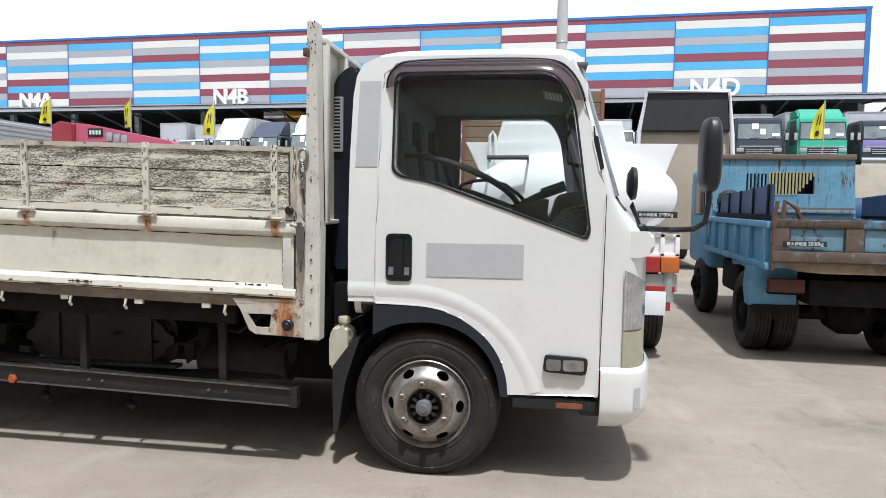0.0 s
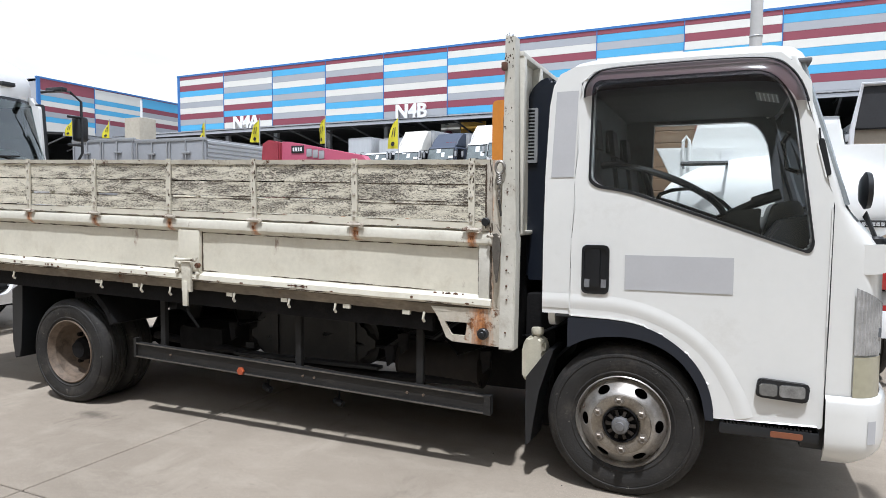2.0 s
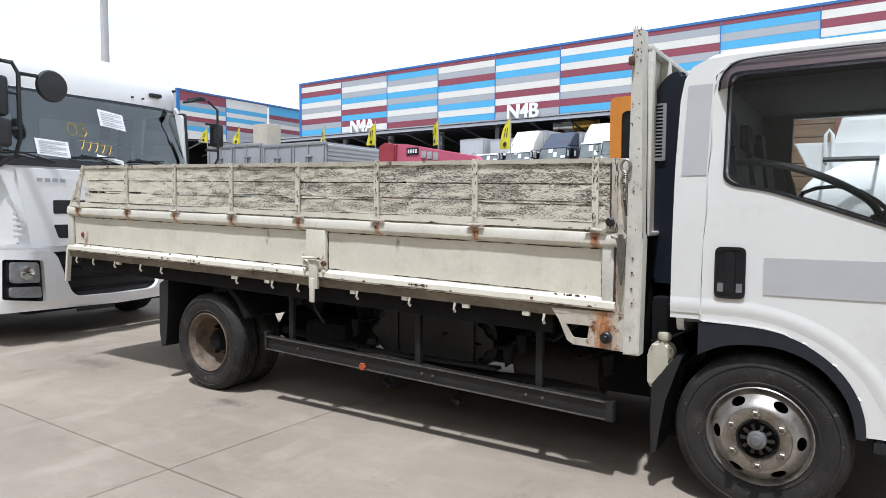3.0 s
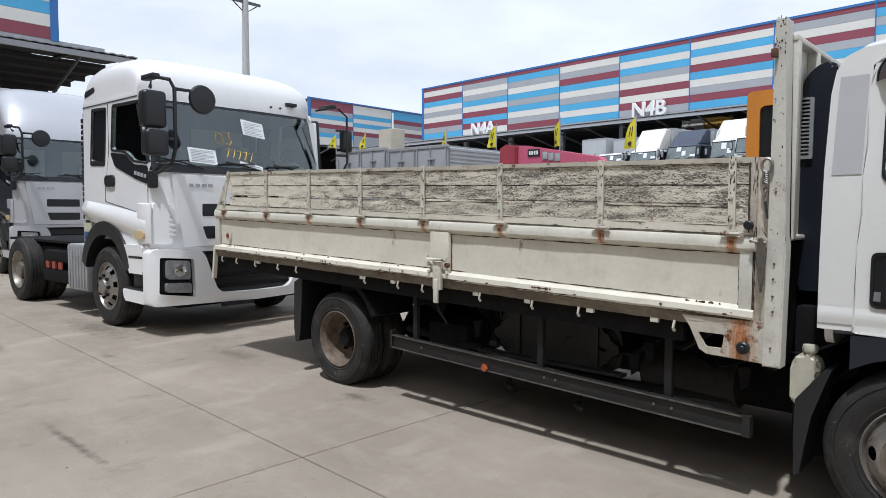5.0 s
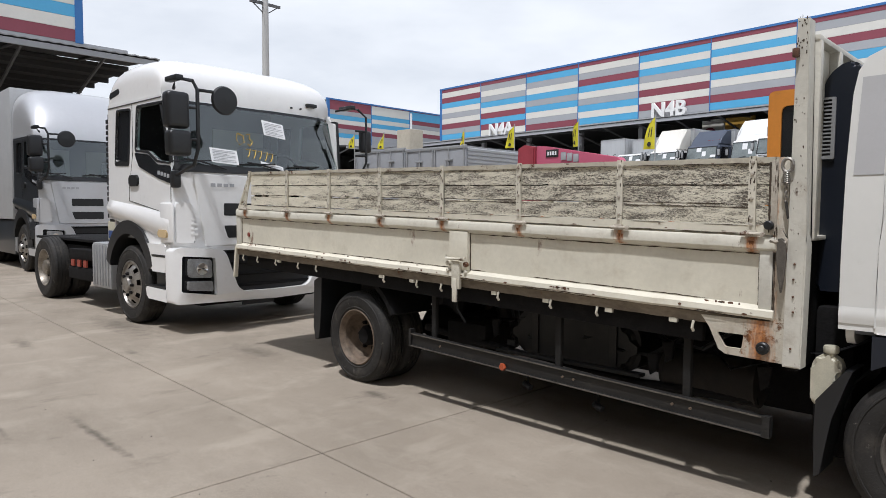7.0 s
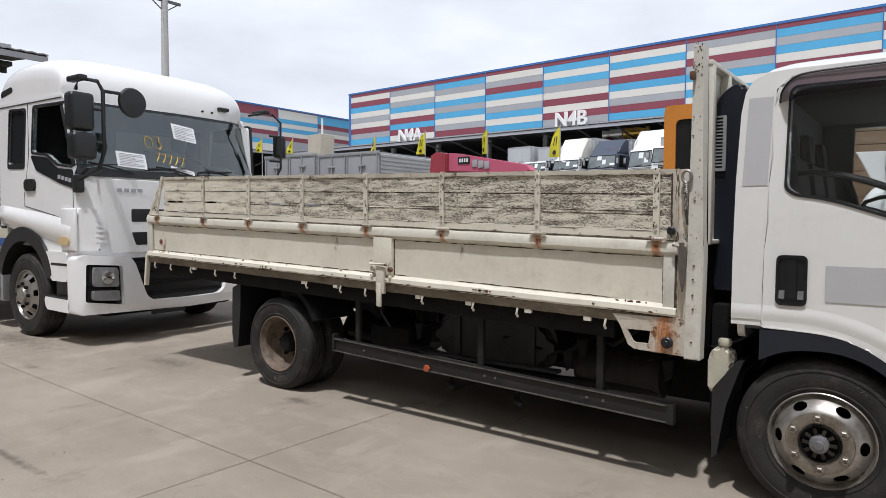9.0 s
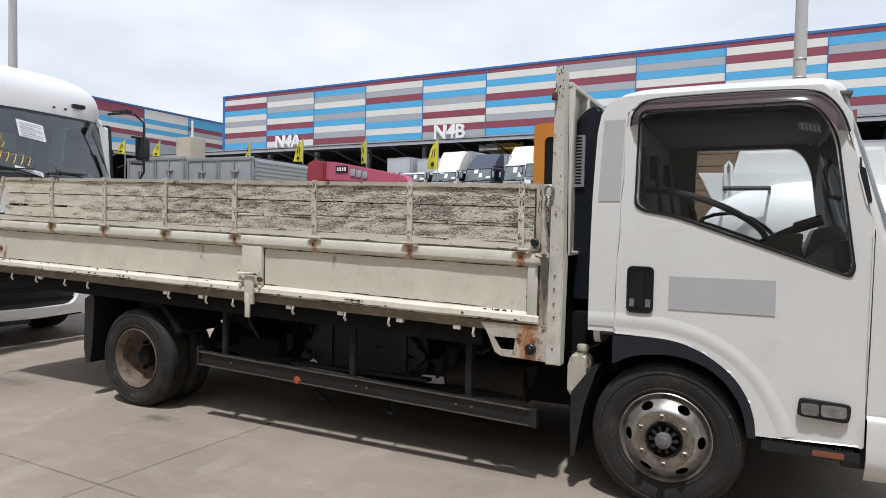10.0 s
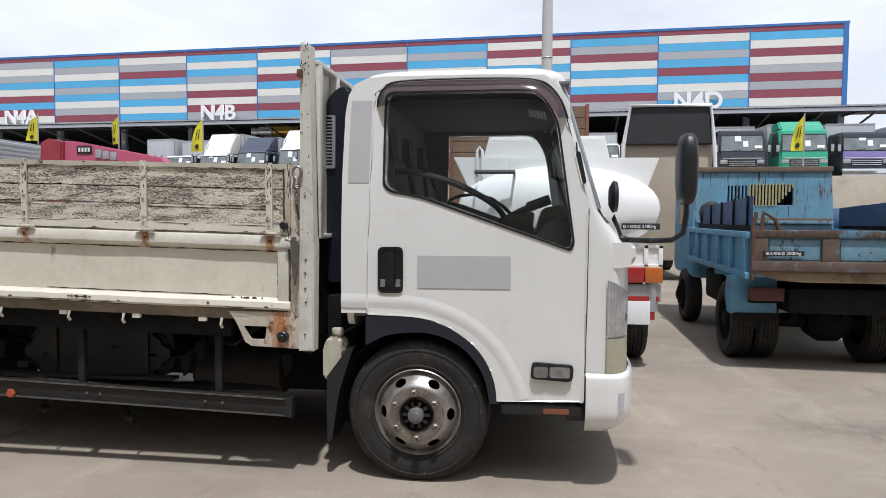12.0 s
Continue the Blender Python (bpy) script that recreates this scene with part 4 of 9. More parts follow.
for k in (0.5, 2.6, 4.6):
    tube(bm, [WC + 0.35 * (math.cos(k) * W_U + math.sin(k) * W_V), WC + 0.16 * (math.cos(k) * W_U + math.sin(k) * W_V) + Vector((0, 0, -0.03)), HUB], 0.018, 8)
lathe(bm, [(0.001, 0.03), (0.07, 0.02), (0.09, -0.03), (0.001, -0.05)], "z", HUB, 16)
tube(bm, [HUB, (-0.30, 3.75, 1.30), (-0.10, 3.75, 1.15)], 0.05, 12)
tube(bm, [(-0.55, 3.84, 1.44), (-0.52, 3.85, 1.495), (-0.46, 3.85, 1.518), (-0.37, 3.85, 1.526), (-0.27, 3.85, 1.498), (-0.20, 3.85, 1.45), (-0.15, 3.85, 1.40)], 0.011, 8)
sw = tpart("steering_wheel", bm, BLACK, "black steering wheel")
bm = B()
tube(bm, [(-0.22, 3.72, 1.36), (-0.10, 3.70, 1.42), (0.02, 3.68, 1.475)], 0.022, 8)
tube(bm, [(-0.06, 3.69, 1.445), (0.065, 3.68, 1.49)], 0.030, 10)
prism(bm, rounded([(-0.22, 1.30), (-0.18, 1.40), (-0.02, 1.42), (-0.03, 1.34), (0.02, 1.22)], 0.02), "y", 3.62, 3.78, 0.01)
tpart("column_stalk", bm, BLACK, "black column switch stalk", sw)
bm = B()
tube(bm, [(0.115, 3.42, 1.58), (0.07, 3.45, 1.60), (0.05, 3.45, 1.72), (0.07, 3.42, 1.76)], 0.013, 8)
tpart("grab_handle", bm, BLACK, "black interior grab handle", split=True)
bm = B()
prism(bm, [(-0.07, 1.985), (0.03, 1.965), (0.04, 1.925), (-0.06, 1.945)], "y", 3.60, 3.61)
card = tpart("card_on_sun_visor", bm, mat("pale_grey_card", (0.42, 0.43, 0.43), 0.8, var=0.1, scale=20), "grey card tucked in the sun visor")
bm = B()
for k in range(5):
    u = 0.012 + 0.0185 * k
    prism(bm, [(-0.066 + u * 1.0, 1.980 - 0.2 * u), (-0.060 + u, 1.980 - 0.2 * u), (-0.050 + u, 1.942 - 0.2 * u), (-0.056 + u, 1.942 - 0.2 * u)], "y", 3.596, 3.599)
tpart("card_bar", bm, PAPER, "", card, smooth=False, split=True)

# smoked rain visor over the near window
bm = B()
VO = smooth_line([(-0.845, 1.963), (-0.838, 2.02), (-0.80, 2.072), (-0.73, 2.096), (-0.5, 2.103), (-0.2, 2.102), (-0.02, 2.088), (0.06, 2.037), (0.11, 1.96), (0.135, 1.885)])
VI = smooth_line([(-0.785, 1.963), (-0.775, 1.975), (-0.76, 1.982), (-0.70, 1.985), (-0.5, 1.988), (-0.2, 1.986), (-0.03, 1.975), (0.03, 1.95), (0.065, 1.92), (0.085, 1.885)])


def visor_pt(u, v):
    k = min(int(u), len(VO) - 2)
    t = u - k
    a = Vector(VO[k]).lerp(Vector(VO[k + 1]), t)
    c = Vector(VI[k]).lerp(Vector(VI[k + 1]), t)
    p = a.lerp(c, v)
    return (p.x, YC + roof_inset(p.y) - 0.008 - 0.045 * math.sin(v * math.pi * 0.55), p.y)


sheet(bm, visor_pt, [min(i, len(VO) - 1.001) for i in range(len(VO))], [i / 8 for i in range(9)])
tpart("rain_visor", bm, VISOR, "smoked purple-brown acrylic rain visor", angle=80)
bm = B()
tube(bm, [visor_pt(min(u, len(VO) - 1.001), 0.0) for u in range(len(VO))], 0.005, 6)
tpart("visor_edge", bm, BLACK)
bm = B()
prism(bm, rounded([(0.178, 1.72), (0.198, 1.72), (0.232, 1.56), (0.205, 1.555)], 0.012), "y", YC + 0.005, YC + 0.03, 0.005)
tube(bm, [(0.185, YC + 0.01, 1.70), (0.178, YC + 0.01, 1.765)], 0.004, 6)
tpart("pillar_bracket", bm, BLACK, "black aerial bracket on the pillar")

# mirrors: arm that reaches forward with a tall mirror, and the round near one
bm = B()
tube(bm, [(0.42, YC + 0.12, 1.275), (0.55, YC + 0.02, 1.272), (0.64, YC - 0.03, 1.278), (0.690, YC - 0.045, 1.31), (0.703, YC - 0.05, 1.40), (0.703, YC - 0.05, 1.50)], 0.014, 10)
disc(bm, "z", (0.42, YC + 0.10, 1.245), 0.035, 0.05, 16, 0.01)
arm = tpart("mirror_arm", bm, BLACK, "black tubular mirror arm")
bm = B()
sheet(bm, lambda u, w: (0.705 + 0.043 * math.copysign(abs(math.cos(u)) ** 0.6, math.cos(u)) * math.sin(w) ** 0.5, YC - 0.025 + 0.105 * math.copysign(abs(math.sin(u)) ** 0.6, math.sin(u)) * math.sin(w) ** 0.5, 1.622 - 0.172 * math.copysign(abs(math.cos(w)) ** 0.75, math.cos(w))), [2 * math.pi * i / 40 for i in range(41)], [max(0.0005, math.pi * i / 28) for i in range(28)] + [math.pi - 0.0005])
bmesh.ops.remove_doubles(bm, verts=bm.verts, dist=0.0003)
tpart("wing_mirror", bm, BLACK, "tall black wing mirror housing", arm, angle=80)
bm = B()
tube(bm, [(0.425, YC + 0.10, 1.27), (0.400, YC + 0.11, 1.34), (0.378, YC + 0.12, 1.384)], 0.010, 8)
lathe(bm, [(0.001, -0.022), (0.055, -0.018), (0.085, 0.0), (0.08, 0.02), (0.001, 0.024)], "x", (0.375, YC + 0.12, 1.48), 20)
for v in bm.verts:
    if v.co.x > 0.345 and v.co.z > 1.385:
        v.co.z = 1.495 + (v.co.z - 1.48) * 0.98
tpart("under_mirror", bm, BLACK, "small black under-view mirror")

# air intake behind the cab, washer bottle
bm = B()
prism(bm, rounded([(-1.212, 1.02), (-1.040, 1.02), (-1.034, 2.06), (-1.06, 2.125), (-1.12, 2.12), (-1.18, 2.07), (-1.210, 1.98)], [0.03, 0.03, 0.04, 0.03, 0.04, 0.04, 0.05]), "y", 3.56, 3.86, 0.025, 3)
duct = tpart("intake_duct", bm, NAVY, "dark blue-black plastic air intake duct")
bm = B()
holed(bm, rounded(rect(-1.214, -1.140, 1.665, 1.962), 0.008), [rect(-1.205, -1.157, 1.682 + 0.0185 * i, 1.693 + 0.0185 * i) for i in range(15)], "y", 3.545, 3.556)
tpart("intake_grille", bm, GALV, "grey slotted intake grille", duct)
bm = B()
box(bm, -1.208, -1.15, 3.557, 3.575, 1.67, 1.957, 0.004)
tpart("grille_back", bm, BLACK, "", duct)
bm = B()
tube(bm, [(-1.10, 3.70, 1.05), (-1.10, 3.70, 0.8), (-1.06, 3.85, 0.6)], 0.10, 14)
tpart("intake_hose", bm, BLACK, "ribbed black intake hose")
# box carried down low to block light below the cab's rear
bm = B()
box(bm, -1.20, -1.02, 3.55, 5.0, 0.20, 0.95, 0.04)
tpart("battery_box", bm, CHASSIS)
bm = B()
prism(bm, rounded([(-1.158, 0.50), (-1.10, 0.49), (-1.09, 0.60), (-1.035, 0.645), (-1.03, 0.70), (-1.06, 0.735), (-1.12, 0.745), (-1.160, 0.70)], 0.03), "y", 3.37, 3.46, 0.016, 3)
lathe(bm, [(0.020, 0.725), (0.021, 0.745), (0.031, 0.748), (0.034, 0.755), (0.034, 0.772), (0.030, 0.782), (0.001, 0.784)], "z", (-1.085, 3.405, 0), 18)
tpart("washer_bottle", bm, MILKY, "milky plastic reservoir bottle")

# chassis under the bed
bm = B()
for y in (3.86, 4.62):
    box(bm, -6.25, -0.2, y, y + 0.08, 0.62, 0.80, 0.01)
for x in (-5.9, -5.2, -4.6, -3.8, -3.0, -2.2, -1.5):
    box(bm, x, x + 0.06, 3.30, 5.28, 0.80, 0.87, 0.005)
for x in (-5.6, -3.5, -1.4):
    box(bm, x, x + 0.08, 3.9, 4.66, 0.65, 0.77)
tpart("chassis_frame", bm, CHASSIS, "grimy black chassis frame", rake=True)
# tank and canister colours are set near black so they hardly show
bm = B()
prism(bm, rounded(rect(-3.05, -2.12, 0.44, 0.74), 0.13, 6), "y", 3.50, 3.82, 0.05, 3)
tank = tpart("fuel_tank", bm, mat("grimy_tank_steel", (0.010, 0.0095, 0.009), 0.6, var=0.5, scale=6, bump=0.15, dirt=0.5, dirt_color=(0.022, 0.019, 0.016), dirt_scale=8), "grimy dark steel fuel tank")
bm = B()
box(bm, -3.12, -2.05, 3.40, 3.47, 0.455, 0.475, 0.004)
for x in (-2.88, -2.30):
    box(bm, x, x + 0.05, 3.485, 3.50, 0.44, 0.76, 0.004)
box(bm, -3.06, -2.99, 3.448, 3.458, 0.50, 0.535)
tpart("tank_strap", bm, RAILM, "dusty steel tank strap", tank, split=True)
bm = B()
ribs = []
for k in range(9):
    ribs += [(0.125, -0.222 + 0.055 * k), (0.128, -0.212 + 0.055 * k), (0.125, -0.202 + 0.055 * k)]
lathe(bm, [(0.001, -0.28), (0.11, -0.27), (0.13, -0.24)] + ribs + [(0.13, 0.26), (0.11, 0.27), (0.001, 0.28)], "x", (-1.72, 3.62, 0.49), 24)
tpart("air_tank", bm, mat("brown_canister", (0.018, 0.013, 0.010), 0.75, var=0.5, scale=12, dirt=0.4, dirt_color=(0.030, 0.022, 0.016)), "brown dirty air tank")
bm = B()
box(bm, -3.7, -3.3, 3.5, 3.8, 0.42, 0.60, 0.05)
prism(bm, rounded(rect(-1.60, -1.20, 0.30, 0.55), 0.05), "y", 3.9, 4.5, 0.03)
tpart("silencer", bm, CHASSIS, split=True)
# unseen blocks added under the truck to darken the ground there
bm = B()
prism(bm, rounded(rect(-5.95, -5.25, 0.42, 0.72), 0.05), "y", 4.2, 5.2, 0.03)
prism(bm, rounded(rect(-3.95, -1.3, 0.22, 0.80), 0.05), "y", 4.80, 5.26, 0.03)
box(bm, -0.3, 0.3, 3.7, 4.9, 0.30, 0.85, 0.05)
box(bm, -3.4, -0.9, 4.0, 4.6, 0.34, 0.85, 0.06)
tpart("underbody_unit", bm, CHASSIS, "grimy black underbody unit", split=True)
# pipes, hoses and brackets under the bed
rnd = random.Random(12)
bm = B()
for k in range(7):
    x = -3.3 + 0.32 * k + rnd.uniform(-0.08, 0.08)
    z = rnd.uniform(0.55, 0.80)
    tube(bm, [(x, 3.62, z), (x + 0.15, 3.50, z - 0.08), (x + 0.35, 3.52, z - 0.05 + rnd.uniform(-0.06, 0.06)), (x + 0.55, 3.62, z + 0.05)], rnd.uniform(0.008, 0.016), 6)
tpart("hose", bm, BLACK, "black air hose", split=True)
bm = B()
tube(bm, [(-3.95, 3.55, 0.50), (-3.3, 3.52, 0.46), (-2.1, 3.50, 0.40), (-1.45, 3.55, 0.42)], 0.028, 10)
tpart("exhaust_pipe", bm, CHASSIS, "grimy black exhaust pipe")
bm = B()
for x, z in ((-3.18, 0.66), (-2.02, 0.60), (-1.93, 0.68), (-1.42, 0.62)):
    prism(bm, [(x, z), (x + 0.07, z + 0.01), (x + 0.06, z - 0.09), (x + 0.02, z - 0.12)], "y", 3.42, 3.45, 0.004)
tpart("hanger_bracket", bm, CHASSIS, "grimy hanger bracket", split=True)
# rear mudguards
for y0, y1 in ((3.30, 3.74), (4.84, 5.28)):
    bm = B()
    prism(bm, [(-5.14, 0.80), (-5.02, 0.86), (-5.03, 0.62), (-5.05, 0.40), (-5.07, 0.285), (-5.085, 0.30), (-5.095, 0.28), (-5.11, 0.295), (-5.125, 0.275), (-5.15, 0.40)], "y", y0, y1, 0.004)
    tpart("rear_mud_flap", bm, BLACK, "black rubber rear mud flap with a torn edge")
    bm = B()
    a = arc(-4.53, 0.40, 0.46, 78, 25, 8)
    c = arc(-4.53, 0.40, 0.50, 78, 25, 8)
    prism(bm, a + c[::-1], "y", y0, y1, 0.004)
    tpart("mudguard", bm, CHASSIS, "dusty black rear mudguard")

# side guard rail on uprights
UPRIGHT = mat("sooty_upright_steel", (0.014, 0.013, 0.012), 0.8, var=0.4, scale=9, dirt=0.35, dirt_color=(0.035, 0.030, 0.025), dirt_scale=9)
def rail_z(x):
    return 0.415 + (-1.31 - x) * 0.033


bm = B()
prism(bm, [(YR, 0), (YR + 0.04, 0), (YR + 0.04, -0.012), (YR + 0.02, -0.012), (YR + 0.02, -0.088), (YR + 0.04, -0.088), (YR + 0.04, -0.10), (YR, -0.10), (YR, -0.088), (YR + 0.012, -0.088), (YR + 0.012, -0.012), (YR, -0.012)], "x", -3.87, -1.31)
for v in bm.verts:
    v.co.z += rail_z(v.co.x)
rail = tpart("side_guard_rail", bm, RAILM, "dusty dark steel side guard rail")
bm = B()
vs = box(bm, -1.34, -1.305, YR - 0.002, YR + 0.045, -0.102, 0.002, 0.0)
for v in vs:
    v.co.z += rail_z(v.co.x)
vs = box(bm, -3.872, -3.85, YR - 0.002, YR + 0.045, -0.102, 0.03, 0.0)
for v in vs:
    v.co.z += rail_z(v.co.x)
tpart("rail_end", bm, RAILM, "", rail, split=True)
# paler strips paint the light that the flange edges catch
for dz in (-0.004, -0.094):
    bm = B()
    box(bm, -3.85, -1.345, YR - 0.0025, YR + 0.001, dz - 0.004, dz + 0.004)
    for v in bm.verts:
        v.co.z += rail_z(v.co.x)
    tpart("rail_edge", bm, mat("lit_rail_edge", (0.17, 0.155, 0.135), 0.55, metal=0.3, var=0.5, scale=14, dirt=0.6, dirt_color=(0.03, 0.026, 0.022), dirt_scale=9), "worn pale rail edge", rail, smooth=False)
bm = B()
for x in (-3.68, -2.585, -1.765):
    box(bm, x, x + 0.042, YR + 0.050, YR + 0.085, rail_z(x) - 0.09, 0.80, 0.006)
    box(bm, x + 0.008, x + 0.034, YR + 0.022, YR + 0.052, rail_z(x) - 0.075, rail_z(x) - 0.025, 0.004)
tpart("rail_upright", bm, UPRIGHT, "", rail, split=True)
bm = B()
for x in (-3.55, -2.50, -2.42, -1.80, -1.70):
    disc(bm, "y", (x, YR + 0.004, rail_z(x) - 0.05), 0.008, 0.01, 8)
tpart("rail_bolt", bm, STEEL_DIRTY, "", rail, split=True)
bm = B()
disc(bm, "y", (-2.955, YR - 0.018, 0.392), 0.026, 0.02, 6, 0.004)
tpart("side_reflector", bm, mat("orange_red_reflector", (0.42, 0.075, 0.02), 0.3, var=0.15, scale=20, gloss=0.4), "round orange side reflector", rail)
bm = B()
for x, z in ((-2.82, 0.30), (-2.30, 0.27)):
    tube(bm, [(x, YR + 0.05, z), (x + 0.06, YR + 0.04, z - 0.02)], 0.02, 8)
    tube(bm, [(x + 0.02, YR + 0.06, z), (x, YR + 0.10, z + 0.15)], 0.008, 6)
tpart("bracket", bm, CHASSIS, split=True)

# ---- cargo bed of the truck ----
XR, XL = -1.283, -6.36  # gate ends
POSTS = (-1.395, -2.094, -2.79, -3.463, -4.13, -4.79, -5.43, -6.08)


def wave_strip(bm, prof, x0, x1, n=40, wob=0.0):
    """A long pressed strip along x from a (y, z) profile, slightly uneven."""
    rnd = random.Random(int(abs(x0 * 100)) + len(prof))
    rows = []
    for i in range(n + 1):
        x = x0 + (x1 - x0) * i / n
        dy, dz = rnd.uniform(-wob, wob), rnd.uniform(-wob, wob)
        rows.append([bm.verts.new((x, y + dy, z + dz)) for y, z in prof])
    m = len(prof)
    for a, c in zip(rows, rows[1:]):
        for k in range(m):
            bm.faces.new((a[k], a[(k + 1) % m], c[(k + 1) % m], c[k]))
    bm.faces.new(rows[0])
    bm.faces.new(rows[-1][::-1])


def side_gate(y_face, d, near):
    """A drop side: pressed steel lower gate with wooden boards above; d points from its face into the bed."""
    def y(k):
        return y_face + d * k
    bm = B()
    wave_strip(bm, [(y(0.022), 0.935), (y(0.022), 1.240), (y(0.045), 1.240), (y(0.045), 0.935)], XL, XR, 30, 0.0015)
    gate = tpart("side_gate", bm, CREAM, "cream painted pressed-steel drop side with rust stains", rake=True)
    bm = B()
    wave_strip(bm, [(y(0.022), 1.212), (y(0.006), 1.222), (y(-0.010), 1.236), (y(-0.012), 1.268), (y(-0.004), 1.288), (y(0.012), 1.298), (y(0.05), 1.298), (y(0.05), 1.212)], XL, XR, 60, 0.0012)
    tpart("top_lip", bm, CREAM_LIP, "", gate, rake=True)
    bm = B()
    wave_strip(bm, [(y(0.024), 0.962), (y(0.014), 0.952), (y(-0.016), 0.940), (y(-0.020), 0.912), (y(-0.010), 0.900), (y(0.05), 0.900), (y(0.05), 0.962)], XL, XR, 60, 0.0016)
    tpart("bottom_lip", bm, CREAM, "chipped cream bottom lip", gate, rake=True)
    for x0, x1 in ((XR - 0.075, XR), (XL, XL + 0.07)):
        bm = B()
        box(bm, x0, x1, min(y(0.0), y(0.046)), max(y(0.0), y(0.046)), 0.93, 1.225, 0.008)
        tpart("end_frame", bm, POSTM, "", gate, rake=True)
    # boards
    def slit(x):
        """Where the lower boards have parted: the tail end of each bay and a little beside the end strip."""
        if x > POSTS[0] + 0.015:
            return True
        for q, (p0, p1) in enumerate(zip(POSTS[1:], POSTS)):
            if p0 <= x <= p1:
                return x < p0 + (p1 - p0) * (0.42, 0.64, 0.55, 0.30, 0.60, 0.45, 0.50)[q]
        return False
    for k, (z0, z1) in enumerate(((1.346, 1.428), (1.440, 1.531), (1.536, 1.634))):
        if k == 1 and not near:  # unseen far middle board is left out so the near gaps show daylight
            continue
        cuts = [XR - 0.004, -3.463, -5.43 if k == 1 else -4.79, XL + 0.28]
        for x1, x0 in zip(cuts, cuts[1:]):
            bm = B()
            n = 70
            rnd = random.Random(k * 10 + int(-x0 * 10))
            low, top = [], []
            for i in range(n + 1):
                x = x0 + 0.003 + (x1 - x0 - 0.006) * i / n
                low.append((x, z0 + rnd.uniform(-0.001, 0.0015) + (0.006 if rnd.random() < 0.03 else 0)))
                top.append((x, (z1 if k or (near and slit(x)) else 1.4405) - rnd.uniform(-0.001, 0.0015) - (0.005 if rnd.random() < 0.03 else 0)))
            prism(bm, low + top[::-1], "y", min(y(0.004), y(0.032)), max(y(0.004), y(0.032)))
            tpart("plank", bm, WOOD, "weathered grey-brown plank with flaking pale paint", gate, smooth=False, rake=True)
    bm = B()
    wave_strip(bm, [(y(-0.002), 1.634), (y(-0.006), 1.662), (y(0.04), 1.662), (y(0.04), 1.634)], XL + 0.28, XR - 0.0, 60, 0.0014)
    tpart("top_rail", bm, CREAM_RUSTY, "worn steel strip along the top board", gate, rake=True)
    bm = B()
    wave_strip(bm, [(y(-0.002), 1.300), (y(-0.002), 1.341), (y(0.036), 1.341), (y(0.036), 1.300)], XL + 0.05, XR, 50, 0.0012)
    tpart("bottom_board", bm, CREAM, "", gate, rake=True)
    if not near:
        return gate
    bm = B()
    box(bm, XR - 0.030, XR, YB - 0.006, YB + 0.04, 1.300, 1.645, 0.004)
    tpart("board_end_strip", bm, CORNER_RUST, "rusty end strip", gate, rake=True)
    bm = B()
    prism(bm, [(XL + 0.02, 1.30), (XL + 0.05, 1.30), (XL + 0.29, 1.655), (XL + 0.26, 1.66)], "y", y(-0.004), y(0.03), 0.003)
    tpart("board_end_strip", bm, CREAM_RUSTY, "", gate, rake=True)
    for i, x in enumerate(POSTS):
        bm = B()
        lean = 0.0 if i < 7 else -0.10
        rnd = random.Random(i)
        top, bot = [], []
        wd = 0.017
        for z in (1.318, 1.40, 1.50, 1.58, 1.668):
            j = rnd.uniform(-0.002, 0.002)
            sx = x + lean * (1.668 - z) / 0.35
            top.append((sx - wd + j, z))
            bot.append((sx + wd + j, z))
        prism(bm, top + bot[::-1], "y", y(-0.014), y(-0.002), 0.002)
        st = tpart("stake", bm, CREAM_RUSTY, "rusty cream stake strap", gate, rake=True)
        bm = B()
        for z in (1.345, 1.375, 1.47, 1.585, 1.64):
            disc(bm, "y", (x + lean * (1.668 - z) / 0.35, y(-0.021), z), 0.0085, 0.009, 8, 0.002)
        tpart("bolt", bm, CORNER_RUST, "", st, rake=True, split=True)
        bm = B()
        rnd = random.Random(60 + i)
        for q in range(22 if i == 0 else 9):
            z = rnd.uniform(1.50, 1.665) if q % 4 else rnd.uniform(1.33, 1.5)
            cx, w, h = x + lean * (1.668 - z) / 0.35 + rnd.choice((-1, 1)) * rnd.uniform(0.004, 0.017), rnd.uniform(0.002, 0.006), rnd.uniform(0.004, 0.018)
            bm.faces.new([bm.verts.new((cx + w * math.cos(a) * rnd.uniform(0.5, 1), y(-0.0148), z + h * math.sin(a) * rnd.uniform(0.5, 1))) for a in [g * math.pi / 4 for g in range(8)]])
        tpart("paint_chip", bm, GRIME, "", st, smooth=False, rake=True, split=True)
        hx = x + lean
        bm = B()
        box(bm, hx - 0.026, hx + 0.026, y(-0.020), y(-0.004), 1.288, 1.318, 0.004)
        tube(bm, [(hx - 0.044, y(-0.019), 1.301), (hx + 0.046, y(-0.019), 1.301)], 0.010, 8)
        disc(bm, "y", (hx + 0.052, y(-0.026), 1.301), 0.013, 0.014, 8, 0.003)
        tpart("hinge", bm, CORNER_RUST, "rusty hinge", st, rake=True)
        # rust that runs from the hinge down the lip
        bm = B()
        for q in range(3):
            cx, z1 = hx + rnd.uniform(-0.012, 0.022), rnd.uniform(1.237, 1.250)
            w = rnd.uniform(0.003, 0.007)
            prism(bm, [(cx - w, 1.268), (cx + w, 1.268), (cx + w * 0.7, 1.258), (cx + w * 0.3 + rnd.uniform(-0.002, 0.002), z1), (cx - w * 0.6, 1.256)], "y", y(-0.0136), y(-0.0125))
        tpart("rust_run", bm, RUST_RUN, "", st, smooth=False, rake=True, split=True)
